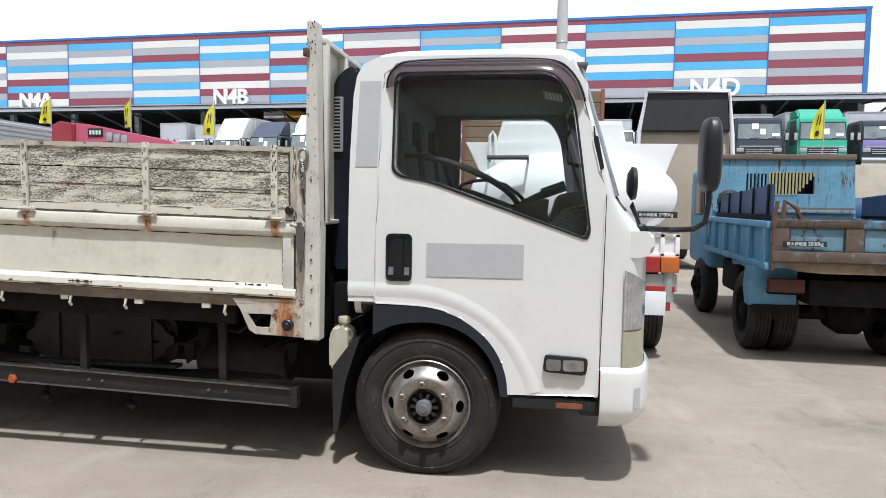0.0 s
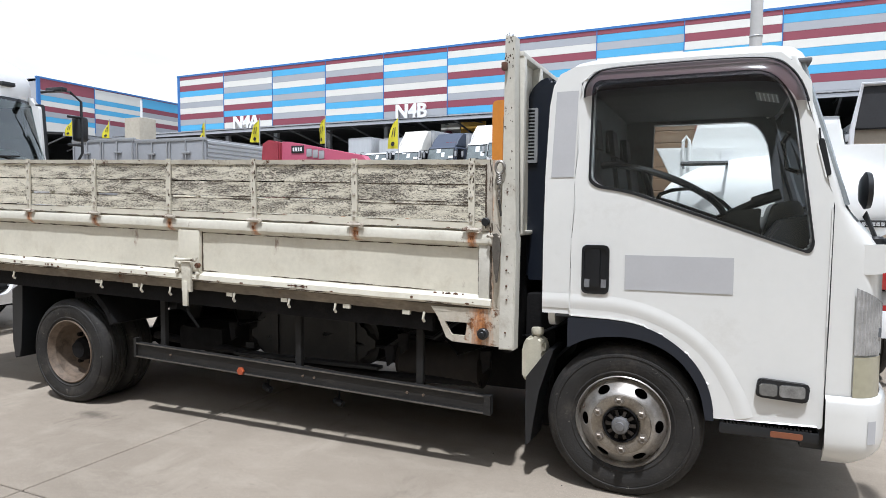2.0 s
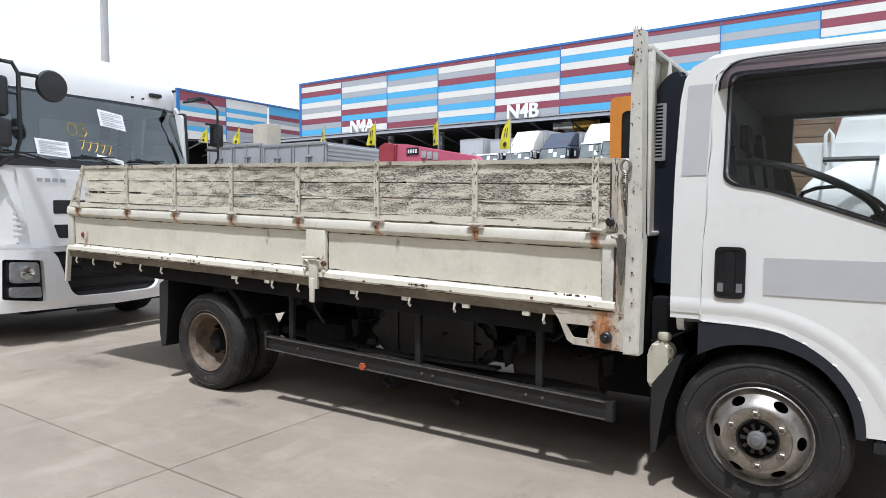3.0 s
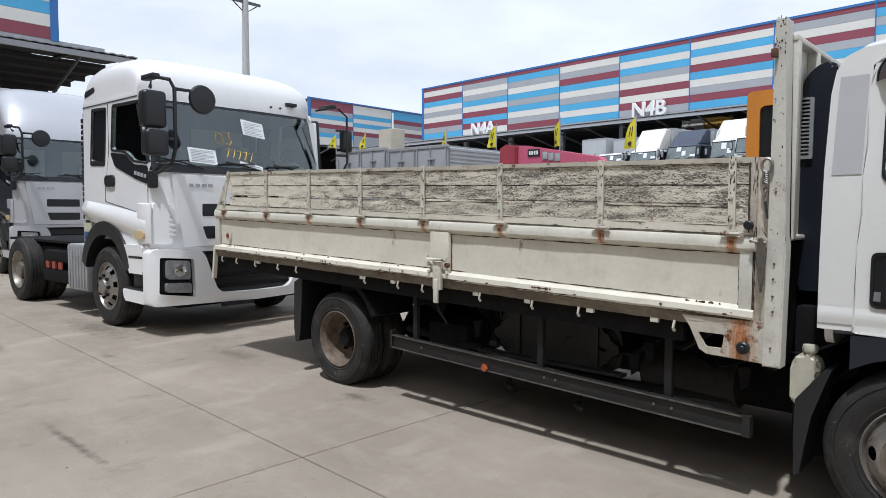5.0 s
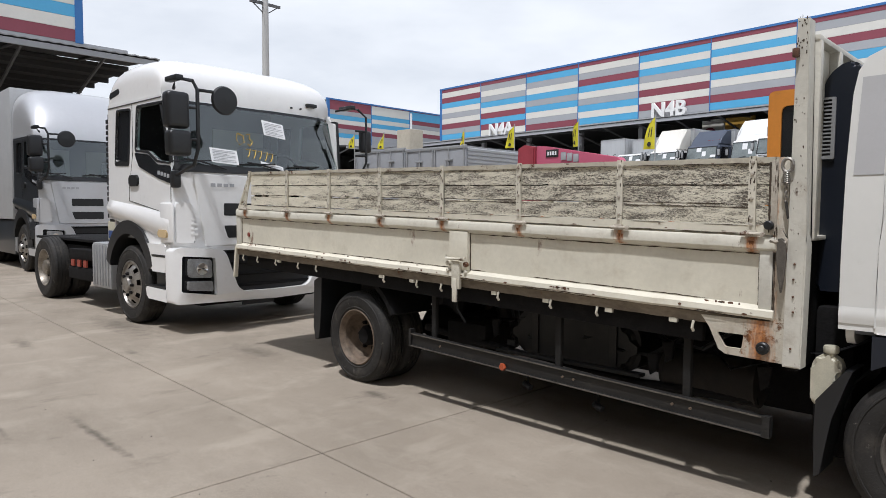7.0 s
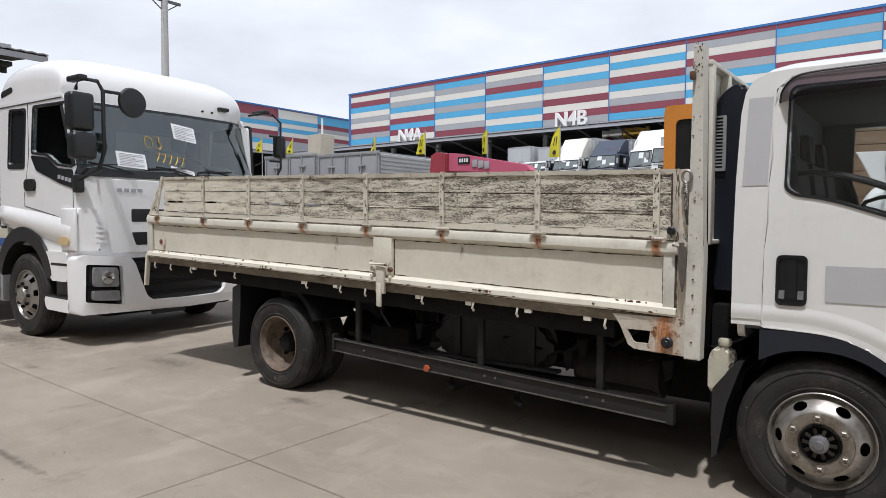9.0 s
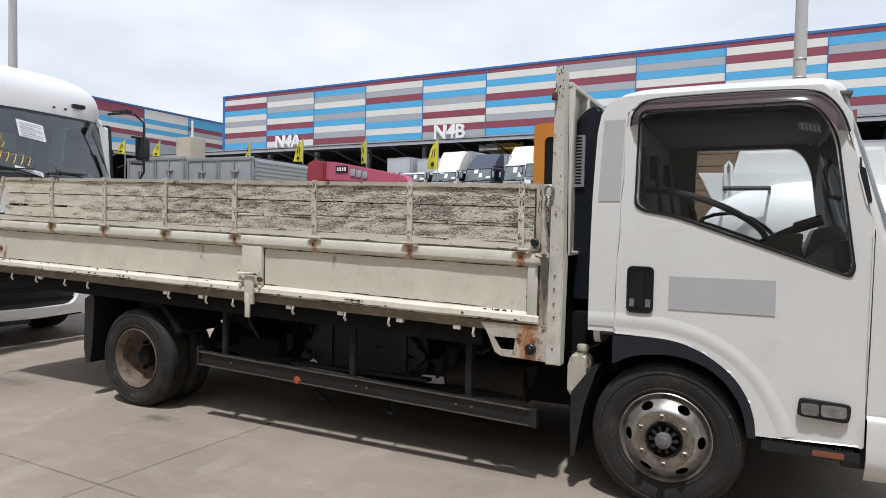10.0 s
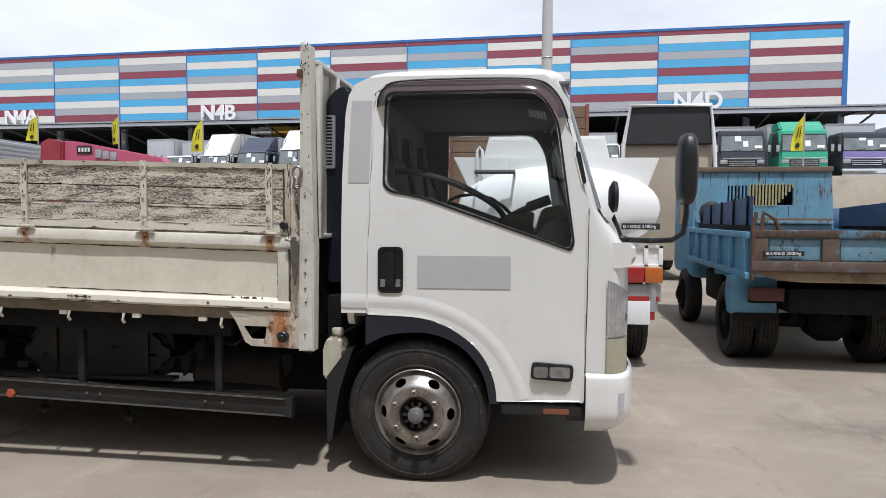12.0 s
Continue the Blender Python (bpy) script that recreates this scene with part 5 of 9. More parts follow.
    # dark grime along the seams; the three board-gap rows only outline the gaps
    def grime(x0, x1, yk, z, h, seed, share=0.75):
        r = random.Random(seed)
        x = x0
        while x < x1:
            length = r.uniform(0.06, 0.45)
            if r.random() < share:
                m_ = max(3, int(length / 0.03))
                e = min(x1, x + length)
                low = [(x + (e - x) * q / m_, z - h * r.uniform(0.1, 0.55) * math.sin(math.pi * (q + 0.3) / (m_ + 0.6))) for q in range(m_ + 1)]
                top = [(px, z + h * r.uniform(0.1, 0.55) * math.sin(math.pi * (q + 0.3) / (m_ + 0.6))) for q, (px, _) in enumerate(low)]
                bm = B()
                prism(bm, low + top[::-1], "y", y(yk), y(yk + 0.0012))
                tpart("grime_streak", bm, GRIME, "", gate, smooth=False, rake=True)
            x += length

    for k, (yk, z, h, share) in enumerate(((0.0205, 1.207, 0.010, 0.95), (0.0205, 0.966, 0.009, 0.9), (-0.0215, 0.907, 0.010, 0.55), (-0.0035, 1.302, 0.006, 0.8), (-0.0035, 1.341, 0.006, 0.8), (-0.0050, 1.636, 0.006, 0.8), (0.004, 0.8955, 0.007, 0.7), (0.0025, 1.4265, 0.007, 0.75), (0.0025, 1.4425, 0.007, 0.8), (0.0025, 1.5335, 0.008, 0.9))):
        grime(XL + (0.35 if z > 1.32 else 0.08), XR - 0.08, yk, z, h, 40 + k, share)
    for k, (x, z0, z1, yk) in enumerate(((XR - 0.078, 0.96, 1.21, 0.0195), (XR - 0.004, 0.93, 1.22, -0.002), (-3.396, 0.96, 1.22, 0.0195), (-3.218, 0.96, 1.22, 0.0195), (XL + 0.073, 0.96, 1.21, 0.0195), (XR - 0.033, 1.31, 1.64, -0.0085))):
        r = random.Random(70 + k)
        bm = B()
        zs = [z0 + (z1 - z0) * q / 12 for q in range(13)]
        prism(bm, [(x - r.uniform(0.0015, 0.006), zz) for zz in zs] + [(x + r.uniform(0.0015, 0.006), zz) for zz in zs[::-1]], "y", y(yk), y(yk + 0.0012))
        tpart("grime_streak", bm, GRIME, "", gate, smooth=False, rake=True)
    # pads between the boards
    bm = B()
    rnd = random.Random(5)
    for i in range(7):
        for f in (0.35, 0.68):
            x = POSTS[i] + (POSTS[i + 1] - POSTS[i]) * f
            for z in (1.433, 1.532):
                box(bm, x - 0.012, x + 0.012, y(0.008), y(0.03), z - 0.012, z + 0.012)
    tpart("spacer", bm, CREAM, "", gate, rake=True, split=True)
    # chips on the lips
    bm = B()
    for i in range(46):
        x, z = rnd.uniform(XL, XR), rnd.choice((0.915, 0.925, 0.955))
        if i < 9:
            x, z = -2.47 + rnd.uniform(-0.06, 0.07), 0.928
        w, h = rnd.uniform(0.004, 0.02), rnd.uniform(0.002, 0.010)
        yy = y(-0.0235) if z < 0.95 else y(0.010)
        bm.faces.new([bm.verts.new((x + w * math.cos(a) * rnd.uniform(0.6, 1), yy, z + h * math.sin(a))) for a in [k * math.pi / 3.5 for k in range(7)]])
    for i in range(54):
        x, z = rnd.uniform(XL + 0.3, XR), rnd.choice((1.308, 1.312, 1.334, 1.338, 1.64, 1.655))
        w, h = rnd.uniform(0.003, 0.022), rnd.uniform(0.0012, 0.004)
        yy = y(-0.0045) if z < 1.5 else y(-0.0085)
        bm.faces.new([bm.verts.new((x + w * math.cos(a) * rnd.uniform(0.6, 1), yy, z + h * math.sin(a) * rnd.uniform(0.6, 1))) for a in [k * math.pi / 3.5 for k in range(7)]])
    tpart("paint_chip", bm, RUST, "", gate, smooth=False, rake=True, split=True)
    bm = B()
    disc(bm, "y", (-6.16, y(0.012), 1.05), 0.022, 0.012, 10, 0.003)
    tpart("old_reflector", bm, mat("faded_red_lens", (0.25, 0.05, 0.03), 0.5, var=0.3, scale=60), "faded red reflector", gate, rake=True)
    # latch in the middle
    bm = B()
    box(bm, -3.392, -3.222, y(-0.008), y(0.04), 0.955, 1.222, 0.008)
    lp = tpart("latch_plate", bm, CREAM, "cream latch pillar", gate, rake=True)
    bm = B()
    box(bm, -3.345, -3.270, y(-0.034), y(-0.008), 0.83, 1.02, 0.006)
    box(bm, -3.328, -3.288, y(-0.046), y(-0.030), 0.74, 0.90, 0.006)
    tube(bm, [(-3.395, y(-0.03), 1.055), (-3.39, y(-0.04), 1.035), (-3.225, y(-0.04), 1.035), (-3.22, y(-0.03), 1.055)], 0.010, 8)
    for x in (-3.39, -3.225):
        disc(bm, "y", (x, y(-0.03), 1.00), 0.018, 0.03, 10, 0.003)
        disc(bm, "y", (x, y(-0.03), 0.95), 0.012, 0.03, 10, 0.003)
    tpart("latch", bm, CREAM_RUSTY, "rusty drop-side latch", lp, rake=True)
    bm = B()
    tube(bm, [(-3.308, y(-0.03), 0.75), (-3.30, y(-0.02), 0.69), (-3.275, y(0.0), 0.64), (-3.26, y(0.02), 0.60)], 0.009, 6)
    tpart("latch_chain", bm, CHASSIS, "", lp, rake=True)
    return gate


side_gate(YB, 1, True)
side_gate(2 * CY - YB, -1, False)
# sill along the bed floor, with rope hooks
bm = B()
wave_strip(bm, [(YB + 0.012, 0.842), (YB + 0.006, 0.895), (YB + 0.05, 0.895), (YB + 0.05, 0.842)], XL, XR, 60, 0.002)
sill = tpart("bed_sill", bm, SILLM, "dirty rust-stained bed sill", rake=True)
# added rail: fills the dark band below the sill, narrows the lit ground strip
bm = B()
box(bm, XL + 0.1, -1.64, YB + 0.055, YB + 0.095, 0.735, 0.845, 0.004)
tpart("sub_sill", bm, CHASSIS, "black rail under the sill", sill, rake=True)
bm = B()
for i, x in enumerate((-1.67, -1.78, -2.16, -2.23, -2.55, -2.59, -2.96, -3.00, -3.48, -3.73, -3.79, -4.10, -4.14, -5.00, -5.28, -5.61, -5.65, -5.98, -6.25)):
    z = 0.842
    if x in (-1.78, -2.16, -2.59, -3.00, -3.79, -4.14, -5.61):
        box(bm, x - 0.022, x + 0.022, YB + 0.008, YB + 0.03, z - 0.022, z + 0.002, 0.002)
    else:
        tube(bm, [(x, YB + 0.03, z + 0.01), (x, YB + 0.008, z - 0.002), (x - 0.004, YB + 0.004, z - 0.035), (x - 0.002, YB + 0.016, z - 0.052)], 0.008, 6)
tpart("rope_hook", bm, CREAM, "small cream rope hook", sill, rake=True, split=True)
bm = B()
box(bm, XL, XR, YB + 0.05, 2 * CY - YB - 0.05, 0.86, 0.90)
tpart("bed_floor", bm, WOOD, "bare wooden bed floor", rake=True)
bm = B()
box(bm, XL - 0.05, XL, YB + 0.02, 2 * CY - YB - 0.02, 0.90, 1.30, 0.008)
tpart("tail_gate", bm, CREAM, "cream steel tail gate", rake=True)
bm = B()
prism(bm, [(XL - 0.075, 0.61), (XL - 0.045, 0.61), (XL + 0.0, 0.90), (XL - 0.035, 0.91)], "y", YB - 0.01, YB + 0.03, 0.004)
tpart("tail_arm", bm, CREAM, "cream hanging tail-gate arm", rake=True)
bm = B()
disc(bm, "y", (-1.315, YB - 0.025, 1.345), 0.022, 0.03, 12, 0.005)
tpart("rubber_stop", bm, BLACK, "black rubber stop", rake=True)
# near-black strips behind the gaps stand in for the shade inside the bed
for z, k in ((1.532, 0), (1.433, 1)):
    bm = B()
    box(bm, XL + 0.3, XR - 0.03 if k == 0 else -5.3, YB + 0.030, YB + 0.040, z - 0.012, z + 0.012)
    tpart("board_batten", bm, CHASSIS, "dark batten behind the board gap", rake=True)
# front corner plate with its opening
bm = B()
holed(bm, [(-1.625, 0.892), (-1.235, 0.892), (-1.235, 0.700), (-1.50, 0.710), (-1.535, 0.730), (-1.585, 0.838)], [rounded([(-1.545, 0.815), (-1.415, 0.815), (-1.425, 0.745), (-1.505, 0.745)], 0.012)], "y", YB - 0.004, YB + 0.012)
cp = tpart("corner_plate", bm, CORNER, "rust-stained cream corner plate", rake=False)
bm = B()
disc(bm, "y", (-1.322, YB - 0.034, 0.765), 0.030, 0.03, 16, 0.006)
disc(bm, "y", (-1.322, YB - 0.046, 0.765), 0.014, 0.014, 12, 0.003)
tpart("rubber_buffer", bm, BLACK, "", cp)
# headboard with two posts
for k, ys in enumerate(((YB - 0.015, YB + 0.075), (2 * CY - YB - 0.075, 2 * CY - YB + 0.015))):
    bm = B()
    prism(bm, [(-1.238, 0.690), (-1.160, 0.690), (-1.152, 1.26), (-1.160, 1.30), (-1.172, 2.270), (-1.222, 2.277), (-1.228, 1.5)], "y", ys[0], ys[1], 0.006)
    post = tpart("headboard_post", bm, POSTM, "chipped cream headboard post with rust spots")
    if k == 0:
        bm = B()
        rnd = random.Random(8)
        for i in range(40):
            z = rnd.uniform(0.75, 2.28) if i > 22 else rnd.uniform(2.1, 2.29)
            x, w, h = rnd.uniform(-1.222, -1.178), rnd.uniform(0.0015, 0.005), rnd.uniform(0.002, 0.010)
            bm.faces.new([bm.verts.new((x + w * math.cos(a) * rnd.uniform(0.5, 1), ys[0] - 0.0012, z + h * math.sin(a) * rnd.uniform(0.5, 1))) for a in [q * math.pi / 3.5 for q in range(7)]])
        tpart("paint_chip", bm, GRIME, "", post, smooth=False, split=True)
        bm = B()
        box(bm, -1.232, -1.205, ys[0] - 0.03, ys[0], 2.10, 2.14, 0.006)
        for z in (0.78, 0.95, 1.02, 1.10, 1.17):
            disc(bm, "y", (-1.20 + 0.01 * math.sin(z * 40), ys[0] - 0.008, z), 0.005, 0.008, 8, 0.002)
        tpart("bolt", bm, RUST, "", post, split=True)
        # shackle, coil spring and strap, with the dark lever below
        bm = B()
        ring = [(-1.236 + 0.023 * math.cos(a), ys[0] - 0.014, 1.620 + 0.030 * math.sin(a)) for a in [2 * math.pi * i / 16 for i in range(17)]]
        tube(bm, ring, 0.008, 6)
        coil = [(-1.240 + 0.014 * math.cos(i * 0.9), ys[0] - 0.018 + 0.013 * math.sin(i * 0.9), 1.594 - 0.0013 * i) for i in range(46)]
        tube(bm, coil, 0.0033, 5)
        for q in range(4):
            c0 = 1.527 - 0.019 * q
            loop = [(-1.239 + (0.008 if q % 2 else 0.002) * math.cos(a), ys[0] - 0.016 - (0.002 if q % 2 else 0.007) * math.sin(a), c0 + 0.014 * math.sin(a + (0.0 if q % 2 else 1.2))) for a in [2 * math.pi * i / 12 for i in range(13)]]
            tube(bm, loop, 0.0032, 5)
        tpart("chain", bm, mat("worn_chain_steel", (0.34, 0.32, 0.29), 0.45, metal=0.6, var=0.4, scale=40, dirt=0.35, dirt_color=(0.10, 0.07, 0.05), dirt_scale=40), "worn bright steel chain with a coil spring", post)
        bm = B()
        prism(bm, [(-1.246, 1.455), (-1.232, 1.455), (-1.224, 1.378), (-1.232, 1.374)], "y", ys[0] - 0.018, ys[0] - 0.010, 0.002)
        tpart("strap", bm, RUBBER, "short black rubber strap", post)
        bm = B()
        prism(bm, [(-1.262, 1.285), (-1.244, 1.288), (-1.226, 1.270), (-1.224, 1.20), (-1.230, 1.12), (-1.238, 1.040), (-1.246, 1.036), (-1.256, 1.10), (-1.268, 1.20)], "y", ys[0] - 0.040, ys[0] - 0.024, 0.005)
        tpart("lever", bm, mat("grey_brown_lever", (0.15, 0.135, 0.115), 0.6, metal=0.3, var=0.4, scale=20), "grey-brown gate lever", post)
        bm = B()
        prism(bm, [(-1.282, 1.262), (-1.262, 1.30), (-1.262, 1.335), (-1.248, 1.335), (-1.240, 1.30), (-1.226, 1.28), (-1.230, 1.255), (-1.262, 1.245)], "y", ys[0] - 0.026, ys[0] - 0.002, 0.005)
        tube(bm, [(-1.300, ys[0] - 0.012, 1.272), (-1.270, ys[0] - 0.028, 1.272), (-1.226, ys[0] - 0.030, 1.268)], 0.008, 6)
        tpart("latch", bm, CORNER_RUST, "rusty gate latch", post)
        bm = B()
        rnd = random.Random(31)
        for q in range(16):
            cx, z, w, h = rnd.uniform(-1.300, -1.272), rnd.uniform(1.50, 1.66) if q < 11 else rnd.uniform(1.27, 1.34), rnd.uniform(0.0015, 0.004), rnd.uniform(0.010, 0.034)
            bm.faces.new([bm.verts.new((cx + w * math.cos(a) * rnd.uniform(0.5, 1), YB - 0.0085, z + h * math.sin(a) * rnd.uniform(0.5, 1))) for a in [g * math.pi / 4 for g in range(8)]])
        tpart("rust_patch", bm, GRIME, "", post, smooth=False, split=True)
bm = B()
box(bm, -1.215, -1.195, YB + 0.075, 2 * CY - YB - 0.075, 1.28, 2.19)
hb = tpart("headboard", bm, CREAM, "cream steel headboard panel")
bm = B()
box(bm, -1.235, -1.20, YB + 0.06, 2 * CY - YB - 0.06, 0.66, 1.275, 0.004)
tpart("front_bulkhead", bm, CHASSIS, "dark grimy front bulkhead", hb)
bm = B()
box(bm, -1.300, -1.236, YB + 0.0, YB + 0.03, 0.70, 1.66, 0.004)
tpart("corner_backing", bm, CORNER, "rust-stained cream strip beside the post")
bm = B()
for y in (YB + 0.075, 3.62, 3.95, 4.29, 4.63, 4.96, 5.24):
    box(bm, -1.195, -1.145, y, y + 0.045, 1.28, 2.186, 0.005)
box(bm, -1.222, -1.150, YB + 0.07, 2 * CY - YB - 0.07, 2.185, 2.212, 0.006)
box(bm, -1.215, -1.165, YB + 0.08, 2 * CY - YB - 0.08, 1.272, 1.296, 0.006)
tpart("headboard_rib", bm, POSTM, "", hb, split=True)

# ---- ground ----
bm = B()
sheet(bm, lambda u, v: (u, v, -0.012), [-900, -120, -40, 0, 40, 120, 900], [-900, -120, -30, 0, 32.2])
ground = tagged(part("ground", bm, JOINT, smooth=False), "dark ground under the concrete slabs", "ground", kind="structure")
pavement = tagged(new("pavement"), "worn pale concrete yard slabs with dark joints", "pavement", kind="structure")
pavement.matrix_basis = pose(-3.395, 2.155, 0, 0, 0, -2.0)
SLAB_X, SLAB_Y = 12.0, 6.0
bm = B()
box(bm, 0.0045, SLAB_X - 0.0045, 0.0045, SLAB_Y - 0.0045, -0.10, 0.0, 0.004, 1)
first = part("slab", bm, CONCRETE, pavement)
slab_mesh = first.data
first.matrix_basis = pose(0, 0, 0)
for i in range(-4, 3):
    for j in range(-3, 5):
        if (i, j) != (0, 0):
            s = new("slab", slab_mesh)
            s.parent = pavement
            s.matrix_basis = pose(i * SLAB_X, j * SLAB_Y, 0)
# raised lot behind the yard with its retaining wall
LOT_Z = 3.25
WALLM = mat("retaining_wall_plaster", (0.50, 0.45, 0.36), 0.9, var=0.2, scale=1.2, bump=0.2, dirt=0.3, dirt_color=(0.25, 0.21, 0.16), dirt_scale=1.5)
LOTM = concrete_mat("upper_lot_concrete", (0.42, 0.40, 0.37), (0.30, 0.28, 0.26), (0.5, 0.48, 0.45))
bm = B()
box(bm, -160, 120, 32.0, 32.4, -0.3, LOT_Z + 0.12, 0.02)
tagged(part("retaining_wall", bm, WALLM), "beige plastered retaining wall of the raised lot", "wall", kind="structure")
bm = B()
sheet(bm, lambda u, v: (u, v, LOT_Z), [-900, -100, -30, 30, 100, 900], [32.3, 60, 120, 900])
tagged(part("upper_lot", bm, LOTM, smooth=False), "pale concrete raised parking lot", "ground", kind="structure")

# ---- buildings ----
BLUE = mat("panel_blue", (0.10, 0.42, 0.70), 0.5, var=0.07, scale=0.8, obj=0.06)
MAROON = mat("panel_maroon", (0.27, 0.062, 0.088), 0.55, var=0.08, scale=0.8, obj=0.08)
PGREY = mat("panel_grey", (0.40, 0.41, 0.43), 0.55, var=0.06, scale=0.8, obj=0.05)
PCREAM = mat("panel_cream", (0.74, 0.72, 0.66), 0.55, var=0.06, scale=0.8, obj=0.05)
TRIM = mat("blue_trim", (0.04, 0.16, 0.42), 0.5, var=0.05, scale=1)
LETTER = mat("white_sign_letters", (0.82, 0.82, 0.80), 0.6, var=0.05, scale=2)
CORR = mat("corrugated_roof_sheet", (0.34, 0.34, 0.34), 0.55, metal=0.2, var=0.2, scale=1.5)
# near-black puts the shade of bays and canopy undersides into the colour
SHED_SHADE = mat("shed_shade_dark", (0.045, 0.045, 0.047), 0.9, var=0.3, scale=0.6)
STRUT = mat("shed_steel", (0.13, 0.13, 0.135), 0.6, var=0.2, scale=2)
ORANGE_W = mat("orange_wall", (0.62, 0.36, 0.06), 0.7, var=0.1, scale=1.5)
COLS = {"b": BLUE, "m": MAROON, "g": PGREY, "c": PCREAM}


def striped_building(name, label, origin, turn, columns, width, z0, z1, band, canopy, signs=(), ends=True, lot=0.0, shed=0.0):
    """A warehouse whose upper front is clad in striped panels over an open, dark loading bay. Local x runs along the front, -y is its outside."""
    b = thing(name, label, "building", origin, turn)
    total = width * len(columns)
    stripe = (z1 - band - z0) / 9
    meshes = {}
    for i, col in enumerate(columns):
        rows = []
        z = z1 - band
        for ch in col:
            h = stripe * (2 if ch.isupper() else 1)
            rows.append((ch.lower(), h, z - h))
            z -= h
        for ch, h, zb in rows:
            key = (ch, round(h, 3))
            if key not in meshes:
                bm = B()
                box(bm, 0.03, width - 0.03, -0.05, 0.0, 0.0, h - 0.012)
                first = part("panel", bm, COLS[ch], b, smooth=False)
                meshes[key] = first.data
                first.matrix_basis = pose(i * width, 0, zb)
                continue
            p = new("panel", meshes[key])
            p.parent = b
            p.matrix_basis = pose(i * width, 0, zb)
        bm = B()
        box(bm, i * width + 0.02, (i + 1) * width - 0.02, -0.06, 0.0, z1 - band, z1 - 0.05)
        part("top_band", bm, MAROON, b, smooth=False)
    for i in range(len(columns) + 1):
        bm = B()
        w = 0.16 if i in (0, len(columns)) else 0.03
        box(bm, i * width - w, i * width + w, -0.09, 0.1, z0 - 0.05, z1)
        part("corner_trim", bm, TRIM, b, smooth=False)
    bm = B()
    box(bm, -0.2, total + 0.2, -0.10, 0.15, z1 - 0.06, z1 + 0.10)
    part("parapet_trim", bm, TRIM, b, smooth=False)
    bm = B()
    box(bm, 0, total, 0.02, 0.25, z0, z1 - 0.02)
    box(bm, 0, 0.25, 0.2, 22, z0 - 5.0 if ends else z0, z1 - 0.02)
    box(bm, total - 0.25, total, 0.2, 22, z0 - 5.0 if ends else z0, z1 - 0.02)
    box(bm, 0, total, 21.8, 22, lot, z1 - 0.02)
    part("wall", bm, PGREY, b, smooth=False)
    bm = B()
    box(bm, 0, total, 0.2, 22, z1 - 0.3, z1 - 0.1)
    part("roof", bm, CORR, b, smooth=False)
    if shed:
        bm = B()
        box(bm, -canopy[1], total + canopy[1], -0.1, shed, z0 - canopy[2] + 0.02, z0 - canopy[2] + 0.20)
        part("shed_roof", bm, SHED_SHADE, b, "dark shed roof behind the canopy", smooth=False)
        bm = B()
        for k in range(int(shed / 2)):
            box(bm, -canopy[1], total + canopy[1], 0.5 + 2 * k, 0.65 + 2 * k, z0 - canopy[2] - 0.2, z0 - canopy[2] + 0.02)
        part("purlin", bm, SHED_SHADE, b, smooth=False, split=True)
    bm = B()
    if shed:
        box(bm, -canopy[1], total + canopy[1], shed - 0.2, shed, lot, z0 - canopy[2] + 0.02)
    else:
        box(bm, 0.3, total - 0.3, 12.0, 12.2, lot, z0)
    part("bay_back_wall", bm, SHED_SHADE, b, smooth=False)
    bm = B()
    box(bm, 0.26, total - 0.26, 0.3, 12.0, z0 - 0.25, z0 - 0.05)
    part("bay_ceiling", bm, SHED_SHADE, b, smooth=False)
    bm = B()
    for i in range(len(columns) + (1 if ends else 0)):
        box(bm, i * width - 0.2, i * width + 0.2, 0.3, 0.7, lot, z0, 0.02)
    part("column", bm, PGREY, b, smooth=False, split=True)
    # canopy: corrugated sheet on sloping struts
    reach, over, drop = canopy
    bm = B()
    n = int((total + 2 * over) / 0.20)
    g = []
    for i in range(n + 1):
        x = -over + (total + 2 * over) * i / n
        dz = 0.035 * (i % 2)
        g.append([bm.verts.new((x, -0.1, z0 - drop + 0.30 + dz)), bm.verts.new((x, -reach, z0 - drop + dz)),
                  bm.verts.new((x, -reach, z0 - drop - 0.05 + dz)), bm.verts.new((x, -0.1, z0 - drop + 0.25 + dz))])
    for a, c in zip(g, g[1:]):
        for k in range(3):
            bm.faces.new((a[k], c[k], c[k + 1], a[k + 1]))
    part("canopy", bm, CORR, b, "grey corrugated canopy", smooth=False)
    # extra dark sheet below the canopy, painting the shade on its underside
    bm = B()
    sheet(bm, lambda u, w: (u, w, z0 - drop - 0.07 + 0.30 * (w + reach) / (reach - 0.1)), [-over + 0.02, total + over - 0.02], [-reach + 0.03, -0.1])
    part("canopy_lining", bm, SHED_SHADE, b, "dark canopy underside", smooth=False)
    bm = B()
    box(bm, -over, total + over, -reach + 0.05, -reach + 0.15, z0 - drop - 0.30, z0 - drop - 0.08)
    box(bm, -over, total + over, -0.04, 0.3, z0 - drop + 0.3, z0 - 0.01)
    part("canopy_beam", bm, PGREY, b, smooth=False, split=True)
    bm = B()
    for i in range(len(columns) * 2 + 1):
        x = min(i * width / 2, total - 0.05)
        tube(bm, [(x, 0.2, z0 - drop - 1.3), (x, -reach + 0.2, z0 - drop - 0.2)], 0.07, 6)
        tube(bm, [(x, 0.1, z0 - drop + 0.18), (x, -reach + 0.2, z0 - drop - 0.1)], 0.06, 6)
    part("strut", bm, STRUT, b, "", smooth=False, split=True)
